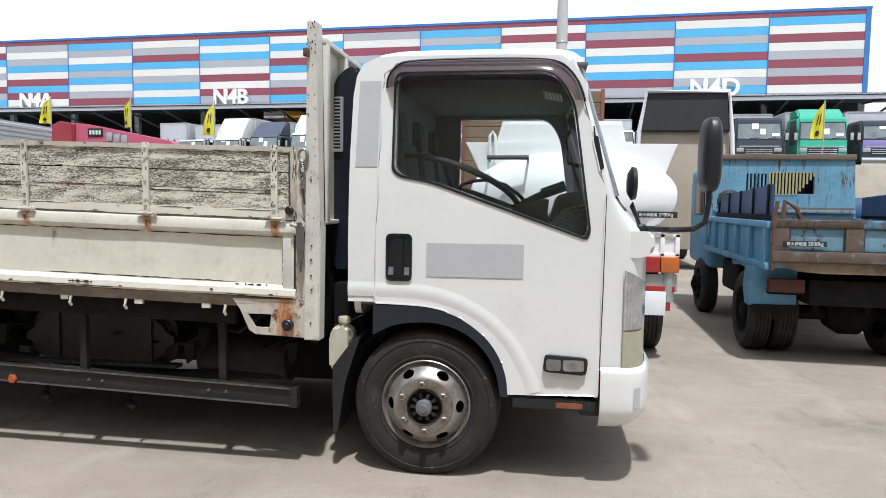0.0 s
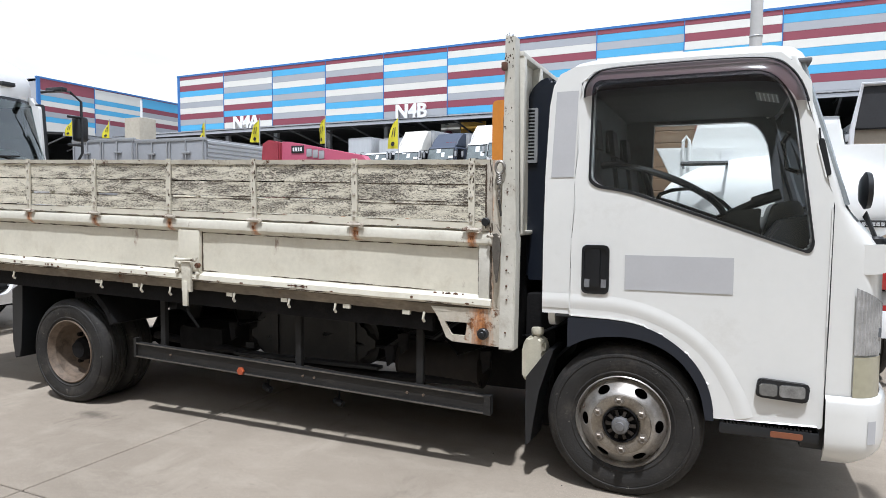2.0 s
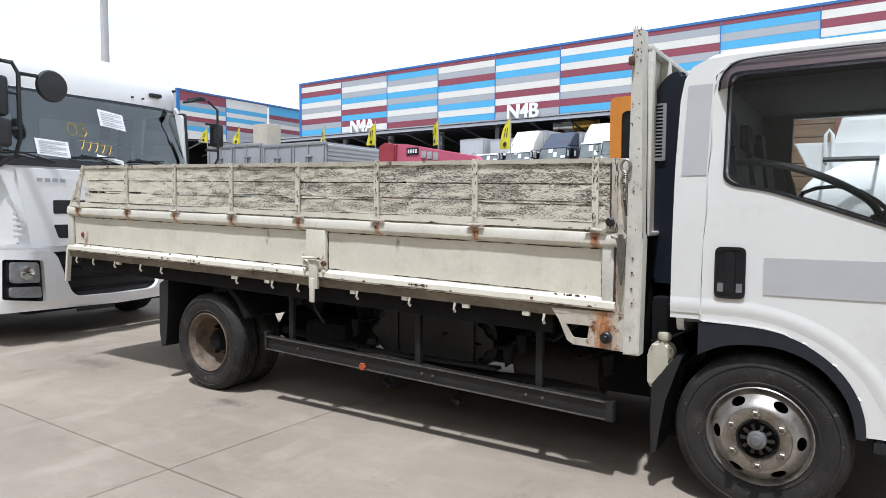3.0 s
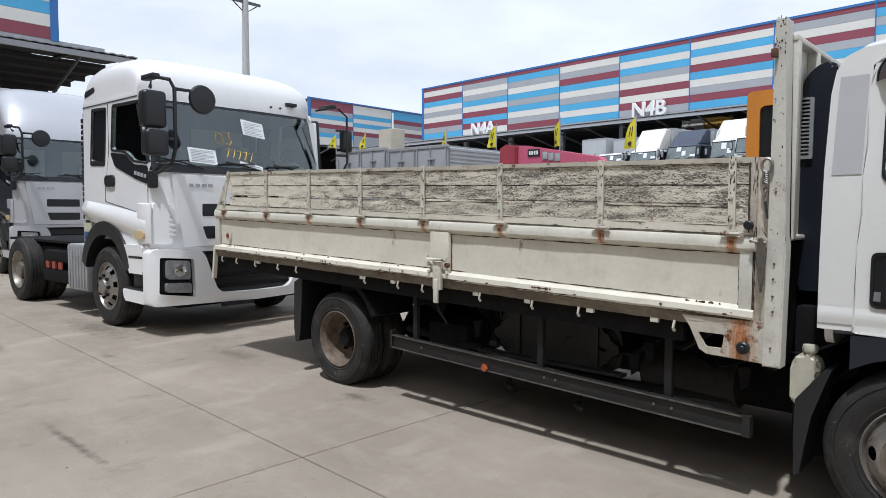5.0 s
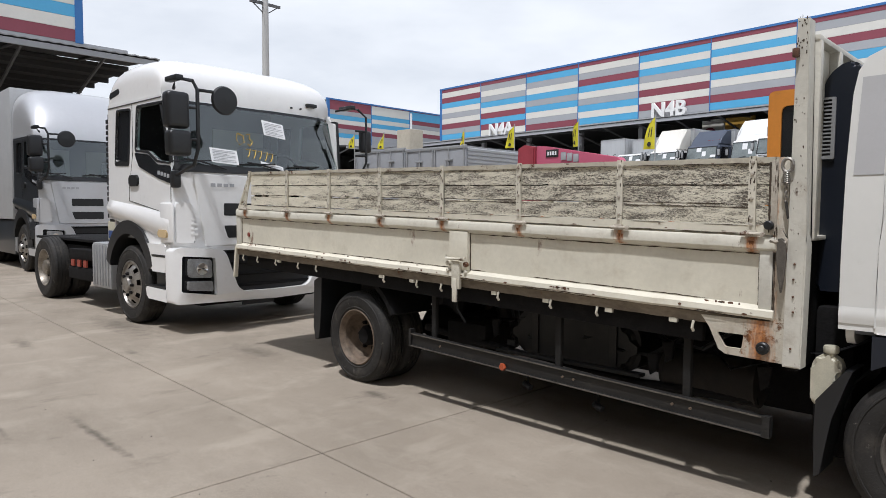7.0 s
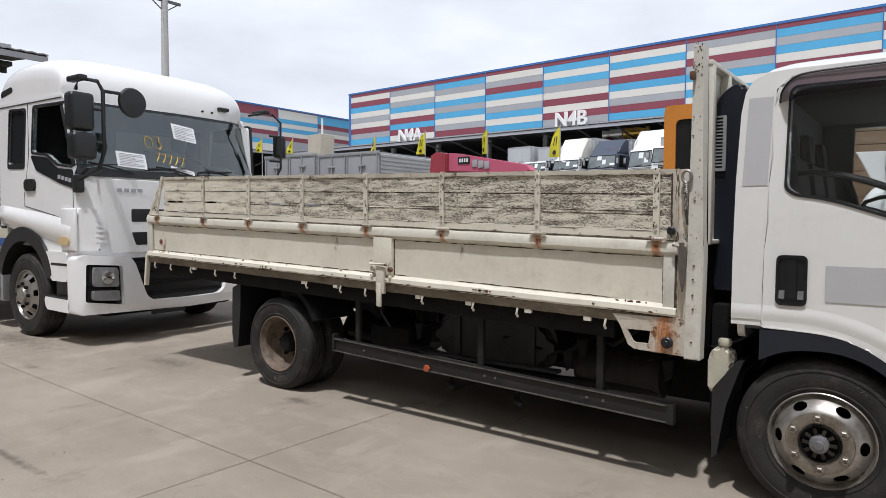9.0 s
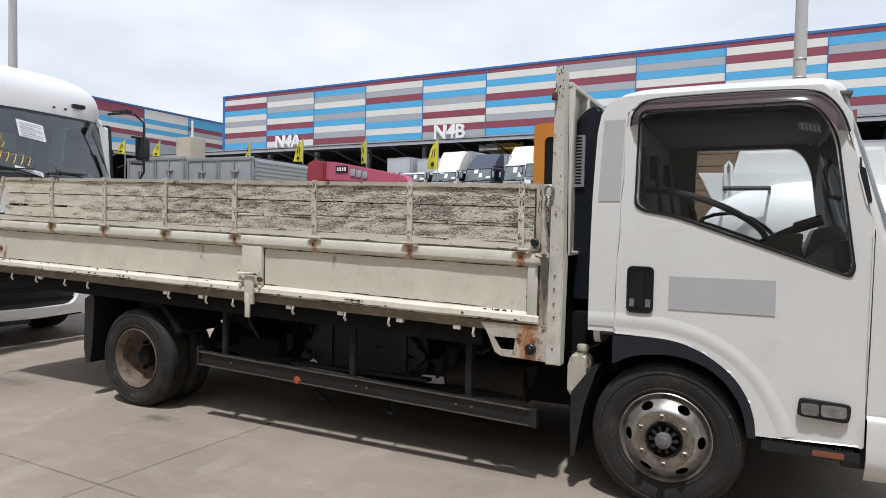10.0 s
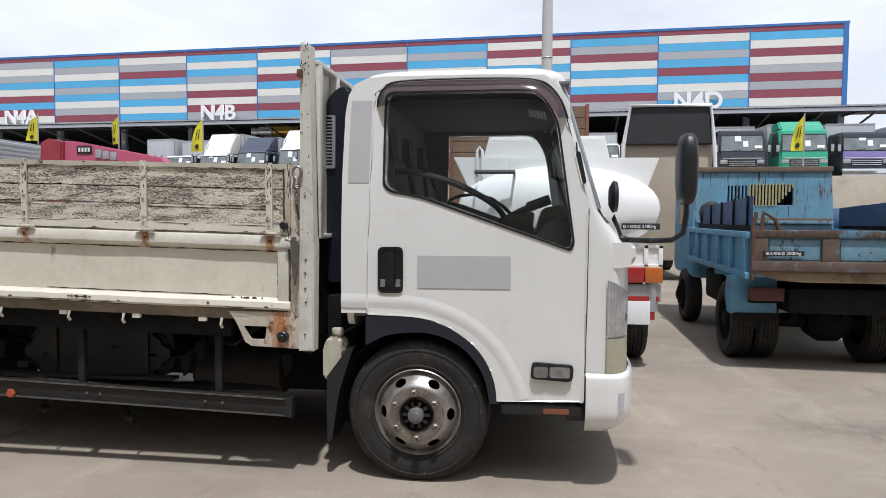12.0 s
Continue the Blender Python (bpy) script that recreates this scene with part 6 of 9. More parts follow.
    for text, x, size in signs:
        cu = bpy.data.curves.new("sign_text", "FONT")
        cu.body, cu.size, cu.extrude, cu.align_x, cu.offset = text, size, 0.10, "CENTER", 0.026 * size
        tmp = bpy.data.objects.new("sign_tmp", cu)
        scene.collection.objects.link(tmp)
        bpy.context.view_layer.update()
        me = bpy.data.meshes.new_from_object(tmp.evaluated_get(bpy.context.evaluated_depsgraph_get()))
        bpy.data.objects.remove(tmp)
        me.materials.clear()
        me.materials.append(LETTER)
        s = new("sign", me)
        s.parent = b
        s.matrix_basis = pose(x, -0.32, z0 - 0.12, 90, 0, 0)
        s["label"] = "white block letters " + text
    return b


MAIN = ["cmbcgcmgb", "gcgbcmbmc", "bgcbgbcgm", "cgmbcgbcb", "bcbgcmcmg", "cbcmbcgmb", "gcmgbcbcm", "bgbcmgcbg", "cmcbcgmcb", "bgmcbcbmg", "cbgbmbcgb", "bcmcgmgmc"]
bld = striped_building("warehouse", "long warehouse clad in blue, maroon, grey and cream striped panels", (-51.15, 51.50, 0), -3.08, MAIN, 6.025, 9.10, 14.52, 0.38, (5.5, 3.0, 0.95),
                       [("N4A", 9.03, 1.62), ("N4B", 26.9, 1.62), ("N4D", 62.9, 1.62)], lot=LOT_Z)
bm = B()
box(bm, 31.3, 33.4, 0.1, 0.3, 5.2, 8.6)
part("orange_wall_panel", bm, ORANGE_W, bld, "orange painted wall panel", smooth=False)
bm = B()
disc(bm, "y", (30.2, -0.1, 7.3), 0.5, 0.08, 20)
part("round_sign", bm, MAROON, bld, "round red sign")
bm = B()
box(bm, 29.5, 31.2, 0.1, 0.28, 5.2, 8.6)
part("white_wall_panel", bm, PCREAM, bld, smooth=False)
striped_building("warehouse", "far warehouse clad in maroon, blue and cream striped panels", (-59.9, 42.8, 0), 90, ["MgbcmgbC", "CbcbcmgG", "BmgcmgcB", "cbcmgbmgb"], 6.0, 9.0, 13.55, 0.12, (4.0, 0.5, 0.8), lot=LOT_Z)
near_cols = ["bcmgbcgcm", "gcbmcbcgm", "cbgcmcbgm", "bgcmgcbcm"]
striped_building("warehouse", "near warehouse with maroon and grey panels over a corrugated canopy", (-32.45, -14.25, 0), 90, near_cols, 6.0, 8.76, 13.95, 0.42, (3.6, 2.05, 0.95), ends=False, shed=8.2)

# ---- poles and wires ----
POLE = mat("grey_concrete_pole", (0.50, 0.49, 0.47), 0.8, var=0.1, scale=1)
WIRE = mat("dark_cable", (0.03, 0.03, 0.03), 0.7)


def lamp_post(x, y, z0, h, r, label):
    p = thing("utility_pole", label, "pole", (x, y, z0))
    bm = B()
    lathe(bm, [(r * 1.25, 0), (r * 0.85, h), (0.001, h)], "z", (0, 0, 0), 16)
    part("shaft", bm, POLE, p)
    return p


lamp_post(0.63, 24.6, 0, 13.0, 0.19, "tall grey concrete pole between the parked trucks")
bm = B()
for z in (7.2, 6.6):
    lathe(bm, [(0.2, z), (0.215, z + 0.03), (0.2, z + 0.06)], "z", (0, 0, 0), 16)
part("band", bm, GALV, parent=bpy.data.objects["utility_pole"], split=True)
far = lamp_post(-50.2, 29.5, 0, 20.0, 0.30, "tall utility pole with a crossarm and wires")
bm = B()
box(bm, -0.1, 0.1, -1.4, 1.4, 18.5, 18.7)
tube(bm, [(0, -1.2, 18.55), (0, 0, 17.7), (0, 1.2, 18.55)], 0.05, 6)
part("crossarm", bm, STRUT, far)
cables = thing("overhead_cable", "thin dark overhead cables", "cable", (-50.2, 29.5, 18.7))
for tx, ty, tz in ((20, -40, -1.0), (18, -40, -4.0)):
    bm = B()
    tube(bm, [(tx * i / 12, ty * i / 12, tz * i / 12 - 3.0 * (i / 12) * (1 - i / 12)) for i in range(13)], 0.014, 5)
    part("cable", bm, WIRE, cables)

# ---- yellow flags on thin poles ----
YEL = mat("yellow_flag_cloth", (0.72, 0.64, 0.03), 0.8, var=0.15, scale=5)


def flag(x, y, z_top, h, seed, right=False):
    rnd = random.Random(seed)
    f = thing("flag", "yellow flag with a dark emblem on a thin pole", "flag", (x, y, 0), rnd.uniform(-25, 25), "yellow flags")
    bm = B()
    tube(bm, [(0, 0, 0), (0.01, 0, z_top)], 0.02, 6)
    part("flagpole", bm, GALV, f)
    bm = B()
    w = 0.42 if not right else 0.38
    d = -1

    def cloth(u, v):
        wave = 0.06 * math.sin(4 * v + 3 * u + seed) * u
        width = w * (0.30 + 0.70 * v ** 0.7) * (1 - 0.12 * v * v)
        return (d * width * u, wave, z_top - 0.05 - h * v - 0.15 * u * (1 - v))
    sheet(bm, cloth, [i / 8 for i in range(9)], [i / 10 for i in range(11)])
    part("cloth", bm, YEL, f, "yellow cloth")
    bm = B()
    pts = [cloth(0.5 + 0.17 * math.cos(a), 0.84 + 0.08 * math.sin(a)) for a in [2 * math.pi * i / 14 for i in range(14)]]
    bm.faces.new([bm.verts.new((p[0], p[1] - 0.03, p[2])) for p in pts])
    part("emblem", bm, INK_BLACK, f)
    bm = B()
    for k in (0.4, 0.65):
        a, c = cloth(k, 0.28), cloth(k, 0.60)
        e = 0.013
        bm.faces.new([bm.verts.new(q) for q in ((a[0] - e, a[1] - 0.03, a[2]), (a[0] + e, a[1] - 0.03, a[2]), (c[0] + e, c[1] - 0.03, c[2]), (c[0] - e, c[1] - 0.03, c[2]))])
    part("print_bars", bm, INK_BLACK, f)


for i, (x, zt, h) in enumerate(((-10.36, 4.55, 1.05), (-13.25, 4.72, 0.95), (-16.12, 4.75, 0.85), (-18.71, 4.78, 0.65), (-21.33, 4.92, 0.72), (-23.80, 5.05, 0.72), (-26.0, 5.2, 0.70))):
    flag(x, 20.0, zt, h, i)
flag(7.78, 20.0, 4.42, 1.02, 9, True)

# unseen wall behind the camera, added to block low sky light and reflections
bm = B()
box(bm, -27, 45, -10.0, -9.4, 0, 12.0, 0.02)
tagged(part("wall_south", bm, WALLM, smooth=False), "plain beige wall across the yard", "wall", kind="structure")

# grit on the slabs
rnd = random.Random(21)
bm = B()
for i in range(110):
    x, y, r = rnd.uniform(-9, 4), rnd.uniform(0.8, 3.2) if i % 2 else rnd.uniform(3.2, 9.0), rnd.uniform(0.002, 0.005)
    lathe(bm, [(0.0005, r * 0.9), (r * 0.7, r * 0.6), (r, 0.0)], "z", (x, y, 0.0), 5)
tagged(part("grit", bm, mat("dark_grit", (0.05, 0.045, 0.04), 0.9, var=0.4, scale=40), smooth=False), "small dark stones scattered on the concrete", "grit", kind="stuff")

# ---- other vehicles ----
def simple_wheel(parent, c, r, w, side, rim_mat, dual=False, axis="y"):
    """A wheel whose outer face looks along side; axis is that of its axle."""
    def turn_(bm):
        if axis == "x":
            bmesh.ops.transform(bm, matrix=Matrix(((0, 1, 0, 0), (1, 0, 0, 0), (0, 0, 1, 0), (0, 0, 0, 1))), verts=bm.verts)
        bmesh.ops.translate(bm, vec=Vector(c), verts=bm.verts)
    d = -side
    bm = B()
    tyre(bm, (0, 0, 0), r, w, side, 48)
    turn_(bm)
    t = part("wheel", bm, RUBBER, parent, "black truck tyre")
    bm = B()
    if dual:
        pr = [(0.60, 0.03), (0.605, 0.005), (0.58, 0.005), (0.55, 0.03), (0.50, 0.09), (0.44, 0.11), (0.26, 0.11), (0.24, 0.02), (0.16, 0.0), (0.001, 0.0)]
    else:
        pr = [(0.60, 0.03), (0.605, 0.005), (0.58, 0.002), (0.56, 0.03), (0.50, 0.035), (0.40, -0.01), (0.30, -0.03), (0.20, -0.035), (0.18, -0.07), (0.10, -0.085), (0.001, -0.085)]
    lathe(bm, [(a * r, d * h) for a, h in pr], "y", (0, 0, 0), 40, (lambda rad, a: (not dual) and 0.40 * r < rad < 0.5 * r and (a / math.pi * 4) % 1 < 0.42))
    turn_(bm)
    part("rim", bm, rim_mat, t)
    bm = B()
    for i in range(8):
        a = 2 * math.pi * i / 8
        lathe(bm, [(0.022, d * (0.10 if dual else -0.028)), (0.020, d * (0.06 if dual else -0.06)), (0.001, d * (0.06 if dual else -0.06))], "y", (0.27 * r * math.cos(a), 0, 0.27 * r * math.sin(a)), 6)
    lathe(bm, [(0.59 * r, d * 0.12), (0.001, d * 0.13)], "y", (0, 0, 0), 24)
    turn_(bm)
    part("wheel_nut", bm, CHASSIS, t, split=True)
    return t


CAB_GREY = mat("cab_trim_grey", (0.34, 0.345, 0.35), 0.9, var=0.2, scale=5)


def heavy_tractor(name, label, at, paint, side_paint, details=True, deflector=False, size=1.0, turn=0.0):
    """A cab-over heavy truck that faces +x; at is on the ground under the near front corner of its cab (x forward, y to its far side)."""
    v = thing(name, label, "truck", at, turn)
    v.matrix_basis = v.matrix_basis @ Matrix.Scale(size, 4)
    W = 2.49
    H1, HT = 1.93, 2.76  # windscreen foot and head

    def fx(y, z):
        """Front surface: curved in plan, raked above the windscreen foot."""
        k = min(1.0, abs(y - W / 2) / (W / 2))
        return -0.05 * k ** 2 - 0.13 * k ** 9 - (0.27 * max(0, z - H1) / 0.8)

    def front_sheet(bm, y0, y1, z0, z1, off=0.0, ny=24, nz=6):
        sheet(bm, lambda u, w: (fx(y0 + (y1 - y0) * u, z0 + (z1 - z0) * w) + off, y0 + (y1 - y0) * u, z0 + (z1 - z0) * w), [i / ny for i in range(ny + 1)], [i / nz for i in range(nz + 1)])

    def front_prism(bm, pts, off, depth, b=0.006):
        """An outline in (y, z) laid on the front with some thickness."""
        tmp = B()
        prism(tmp, pts, "x", 0.0, depth, b)
        for q in tmp.verts:
            q.co.x += fx(q.co.y, q.co.z) + off
        me = bpy.data.meshes.new("tmp")
        tmp.to_mesh(me)
        tmp.free()
        bm.from_mesh(me)
        bpy.data.meshes.remove(me)
    bm = B()
    front_sheet(bm, 0.0, W, 0.98, H1 + 0.02, 0.0, 40)
    nose = part("front_panel", bm, paint, v, "painted cab front panel", angle=60)
    # centre panel stands proud and narrows downwards
    bm = B()
    ys = [i / 30 for i in range(31)]
    zs = [i / 10 for i in range(11)]

    def centre(u, w):
        z = 1.03 + 0.87 * w
        e = 0.33 - 0.14 * w
        y = e + (W - 2 * e) * u
        return (fx(y, z) + (0.022 if 0 < u < 1 and 0 < w < 1 else -0.004), y, z)
    sheet(bm, centre, [0, 0.006] + ys[1:-1] + [0.994, 1], [0, 0.02] + zs[1:-1] + [0.98, 1])
    part("grille_panel", bm, paint, nose, "raised painted grille panel", angle=50)
    bm = B()
    front_sheet(bm, 0.08, W - 0.05, H1 + 0.05, HT - 0.02, 0.010, 30)
    p = part("windscreen", bm, GLASS_WS, v, "large curved windscreen", angle=60)
    p.visible_shadow = False
    bm = B()
    for y0, y1 in ((0.0, 0.08), (W - 0.05, W)):
        front_sheet(bm, y0, y1, H1, HT + 0.02, 0.0, 4)
    front_sheet(bm, 0.0, W, HT - 0.03, HT + 0.015, 0.004, 30, 1)
    part("windscreen_frame", bm, BLACK_GLOSS, v, "black windscreen surround", angle=60)
    bm = B()
    front_sheet(bm, 0.03, W - 0.03, H1 - 0.02, H1 + 0.07, 0.016)
    part("cowl", bm, BLACK, nose, angle=60)
    # high roof
    bm = B()
    PR = [(-0.29, 2.78), (-0.30, 2.92), (-0.34, 3.08), (-0.45, 3.22), (-0.68, 3.32), (-1.05, 3.37), (-1.50, 3.37), (-1.80, 3.30), (-1.95, 3.10)]
    if deflector:
        PR = [(-0.29, 2.78), (-0.34, 2.95), (-0.46, 3.16), (-0.68, 3.42), (-0.98, 3.66), (-1.35, 3.86), (-1.75, 3.96), (-2.05, 3.97)]
    PR = smooth_line(PR, 3)

    def roof(u, w):
        x, top = PR[u]
        a = w * math.pi
        c, s_ = math.cos(a), math.sin(a)
        k = abs(c) ** 0.42
        return (x + (fx(W / 2 - W / 2 * k, 2.0) - fx(W / 2, 2.0)) * max(0.0, 1 - u / 12), W / 2 - math.copysign(k, c) * (W / 2 - 0.012), 2.78 + (top - 2.78) * abs(s_) ** (0.40 if deflector else 0.30))
    sheet(bm, roof, range(len(PR)), [i / 40 for i in range(41)])
    part("high_roof", bm, paint, v, "rounded high roof", angle=60)
    bm = B()
    box(bm, -1.95, -1.92, 0.05, W - 0.05, 1.0, 3.05, 0.01)
    part("cab_back", bm, side_paint, v)
    if details:
        bm = B()
        prism(bm, rounded([(-1.92, 2.92), (-1.60, 2.97), (-1.62, 3.04), (-1.92, 3.00)], 0.02), "y", 0.01, 0.10, 0.01)
        part("roof_bracket", bm, BLACK, v, "black roof bracket")
        bm = B()
        for y in (1.75, 1.90):
            disc(bm, "x", (-0.30, y, 2.86), 0.014, 0.02, 10)
        box(bm, -0.40, -0.26, 2.0, 2.16, 2.90, 2.95, 0.015)
        part("roof_lamp", bm, BLACK, v, split=True)
    # sides
    for y, d in ((0.0, 1), (W, -1)):
        win = [(-0.19, 2.02), (-0.24, 2.72), (-1.05, 2.735), (-1.12, 2.22), (-0.74, 2.18), (-0.52, 2.06)]
        rear_win = [(-1.34, 2.08), (-1.26, 2.72), (-1.66, 2.74), (-1.74, 2.10)]
        bm = B()
        out = [(-0.17, 0.98), (-0.17, 2.0), (-0.40, 2.83), (-1.95, 2.85), (-1.99, 1.62), (-1.99, 1.34), (-1.60, 1.33)] + arc(-1.35, 0.60, 0.72, 100, 40, 8) + [(-0.74, 0.98)]
        holed(bm, out, [rounded(win, 0.05), rounded(rear_win, 0.04)], "y", y, y + d * 0.06)
        side = part("cab_side", bm, side_paint, v, "cab side with its door")
        bm = B()
        prism(bm, rounded(win, 0.05), "y", y + d * 0.02, y + d * 0.025)
        g = part("side_window", bm, GLASS_WS, side, "door window glass")
        g.visible_shadow = False
        bm = B()
        prism(bm, rounded(rear_win, 0.04), "y", y + d * 0.02, y + d * 0.025)
        part("rear_side_window", bm, BLACK_GLOSS, side, "dark narrow sleeper window")
        bm = B()
        holed(bm, rounded([(q[0] + (0.025 if q[0] > -0.5 else -0.025), q[1] + (0.025 if q[1] > 2.4 else -0.025)) for q in win], 0.05), [rounded(win, 0.05)], "y", y - d * 0.006, y + d * 0.02)
        holed(bm, rounded([(q[0] + (0.025 if q[0] > -1.5 else -0.025), q[1] + (0.025 if q[1] > 2.4 else -0.06)) for q in rear_win], 0.05), [rounded(rear_win, 0.04)], "y", y - d * 0.006, y + d * 0.02)
        part("window_seal", bm, BLACK, side, "black window seals", split=True)
        bm = B()
        prism(bm, rounded([(-1.15, 2.18), (-0.75, 2.14), (-0.52, 2.01), (-0.17, 1.98), (-0.17, 1.77), (-0.45, 1.83), (-1.02, 2.00)], 0.04), "y", y - d * 0.009, y - d * 0.001, 0.003)
        part("door_garnish", bm, BLACK_GLOSS, side, "glossy black door garnish")
        bm = B()
        for k in range(4):
            box(bm, -0.50 + 0.08 * k, -0.44 + 0.08 * k, min(y - d * 0.012, y - d * 0.008), max(y - d * 0.012, y - d * 0.008), 1.885 - 0.015 * k, 1.93 - 0.015 * k)
        part("badge_bars", bm, PGREY, side, "plain grey badge bars", split=True)
        bm = B()
        tube(bm, [(-1.20, y - d * 0.001, 2.80), (-1.20, y - d * 0.001, 2.2), (-1.33, y - d * 0.001, 1.72), (-1.33, y - d * 0.001, 1.58), (-0.80, y - d * 0.001, 1.50), (-0.18, y - d * 0.001, 1.40)], 0.005, 5)
        tube(bm, [(-0.185, y - d * 0.001, 1.40), (-0.185, y - d * 0.001, 1.80)], 0.005, 5)
        tube(bm, [(-1.95, y - d * 0.001, 2.80), (-0.40, y - d * 0.001, 2.795)], 0.008, 5)
        part("door_gap", bm, BLACK, side, smooth=False, split=True)
        bm = B()
        prism(bm, rounded(rect(-1.30, -1.04, 1.76, 1.90), 0.04), "y", y - d * 0.025, y, 0.01)
        part("door_handle", bm, BLACK, side, "black door handle")
        # lower side panel swells out below the belt line
        bm = B()
        sheet(bm, lambda u, w: (-1.98 + 1.80 * u, y - d * 0.045 * math.sin(math.pi * min(1, w * 1.15)) * (1 if 0.0 < u < 1 else 0), 1.60 - 0.17 * u - (0.24 + 0.14 * u) * w), [0, 0.01, 0.1, 0.3, 0.5, 0.7, 0.9, 0.99, 1], [i / 8 for i in range(9)])
        part("lower_side", bm, side_paint, side, "rounded lower door panel", angle=60)
        bm = B()
        prism(bm, rounded(rect(-0.45, -0.22, 1.14, 1.23), 0.025), "y", y - d * 0.05, y, 0.012)
        part("side_lamp", bm, mat("cream_side_lens", (0.60, 0.45, 0.25), 0.3), side)
        # corner air vane with slots
        bm = B()
        vo = rounded([(-0.02, 1.08), (0.20, 1.08), (0.17, 1.55), (0.02, 1.56)], 0.02)
        front_prism(bm, [(q if d > 0 else W - q, z) for q, z in vo], 0.0, 0.055, 0.016)
        box(bm, -0.42, -0.10, min(y - d * 0.03, y), max(y - d * 0.03, y), 1.08, 1.55, 0.014)
        cv = part("corner_vane", bm, paint, v, "corner air vane", angle=60)
        bm = B()
        for k in range(6):
            z = 1.17 + 0.058 * k
            vo = rect(0.155, 0.225, z, z + 0.026)
            front_prism(bm, [(q if d > 0 else W - q, zz) for q, zz in vo], 0.03, 0.03, 0.0)
        part("vane_slot", bm, paint, cv, smooth=False, split=True)
        # steps and arch
        bm = B()
        prism(bm, arc(-1.35, 0.60, 0.73, 165, 14, 16) + arc(-1.35, 0.56, 0.60, 14, 165, 16), "y", y - d * 0.035, y + d * 0.5, 0.01)
        part("wheel_arch", bm, BLACK, v, "black plastic wheel arch")
        bm = B()
        prism(bm, rounded([(-0.80, 1.06), (-0.30, 1.06), (-0.30, 0.72), (-0.68, 0.72)], 0.03), "y", min(y - d * 0.03, y + d * 0.3), max(y - d * 0.03, y + d * 0.3), 0.015)
        part("upper_step", bm, side_paint, v, "painted upper boarding step")
        bm = B()
        prism(bm, rounded([(-0.80, 0.53), (-0.24, 0.52), (-0.22, 0.375), (-0.76, 0.385)], 0.03), "y", min(y - d * 0.05, y + d * 0.3), max(y - d * 0.05, y + d * 0.3), 0.015)
        part("lower_step", bm, paint, v, "painted lower boarding step")
        bm = B()
        box(bm, -0.66, -0.30, min(y - d * 0.034, y), max(y - d * 0.034, y), 0.90, 0.93, 0.006)
        box(bm, -0.66, -0.30, min(y + d * 0.02, y + d * 0.3), max(y + d * 0.02, y + d * 0.3), 0.53, 0.74, 0.02)
        for k in range(4):
            box(bm, -0.74, -0.30, min(y - d * (0.03 - 0.02 * k), y - d * (0.04 - 0.02 * k)), max(y - d * (0.03 - 0.02 * k), y - d * (0.04 - 0.02 * k)), 0.525, 0.55)
        part("step_tread", bm, BLACK, v, "black step treads", split=True)
        simple_wheel(v, (-1.35, y + d * 0.0, 0.505), 0.505, 0.28, -d, STEEL)
        # bumper pod round the lamps
        bm = B()
        pod = rounded([(-0.05, 0.365), (-0.05, 1.00), (0.02, 1.03), (0.50, 1.00), (0.56, 0.93), (0.70, 0.53), (0.78, 0.47), (1.26, 0.46), (1.26, 0.345)], [0.05, 0.06, 0.03, 0.04, 0.05, 0.08, 0.08, 0, 0], 3)
        hole = rounded([(0.02, 0.51), (0.03, 0.93), (0.41, 0.90), (0.43, 0.45)], 0.025)
        flip = (lambda q: (q[0], q[1])) if d > 0 else (lambda q: (W - q[0], q[1]))
        holed(bm, [flip(q) for q in pod], [[flip(q) for q in hole]], "x", 0.085, -0.10)
        es = [e for e in bm.edges if len(e.link_faces) == 2 and e.calc_face_angle(0) > 1.2 and all(q.co.x > 0.08 for q in e.verts)]
        bmesh.ops.bevel(bm, geom=es, offset=0.012, segments=2, affect="EDGES")
        for q in bm.verts:
            k = max(0.0, 0.16 - (q.co.y if d > 0 else W - q.co.y)) / 0.21
            q.co.x -= 0.10 * k ** 2 + 0.05 * abs((q.co.y - W / 2) / (W / 2)) ** 2
        part("bumper", bm, paint, v, "painted front bumper with a lamp pod", angle=50)
        bm = B()
        box(bm, -0.27, -0.20, min(y - d * 0.042, y + d * 0.0), max(y - d * 0.042, y + d * 0.0), 0.375, 0.99, 0.02)
        part("bumper_end", bm, paint, v)
        bm = B()
        prism(bm, [flip(q) for q in hole], "x", -0.06, -0.005)
        lamp = part("headlamp_unit", bm, BLACK_GLOSS, v, "black headlamp unit", angle=60)
        for z, r, yy in ((0.775, 0.075, 0.24),):
            bm = B()
            lathe(bm, [(0.001, 0.0), (r * 0.5, 0.008), (r * 0.95, 0.02), (r, 0.0)], "x", (0.046, yy if d > 0 else W - yy, z), 20)
            part("reflector", bm, CHROME, lamp, "chrome lamp reflector")
        bm = B()
        prism(bm, rounded([flip(q) for q in ((0.09, 0.68), (0.09, 0.90), (0.37, 0.88), (0.38, 0.66))], 0.03), "x", 0.0, 0.045, 0.008)
        g = part("headlamp_lens", bm, LENS_CLEAR, lamp, "clear ribbed headlamp lens")
        g.visible_shadow = False
        bm = B()
        prism(bm, rounded([flip(q) for q in ((0.08, 0.53), (0.08, 0.635), (0.38, 0.62), (0.39, 0.50))], 0.02), "x", 0.0, 0.05, 0.006)
        part("fog_lamp", bm, mat("grey_fog_lens", (0.30, 0.30, 0.30), 0.25, gloss=0.6, var=0.3, scale=25), lamp)
        # mirrors
        fwd, inn = (0.27, 0.08) if d > 0 else (0.05, -0.26)
        bm = B()
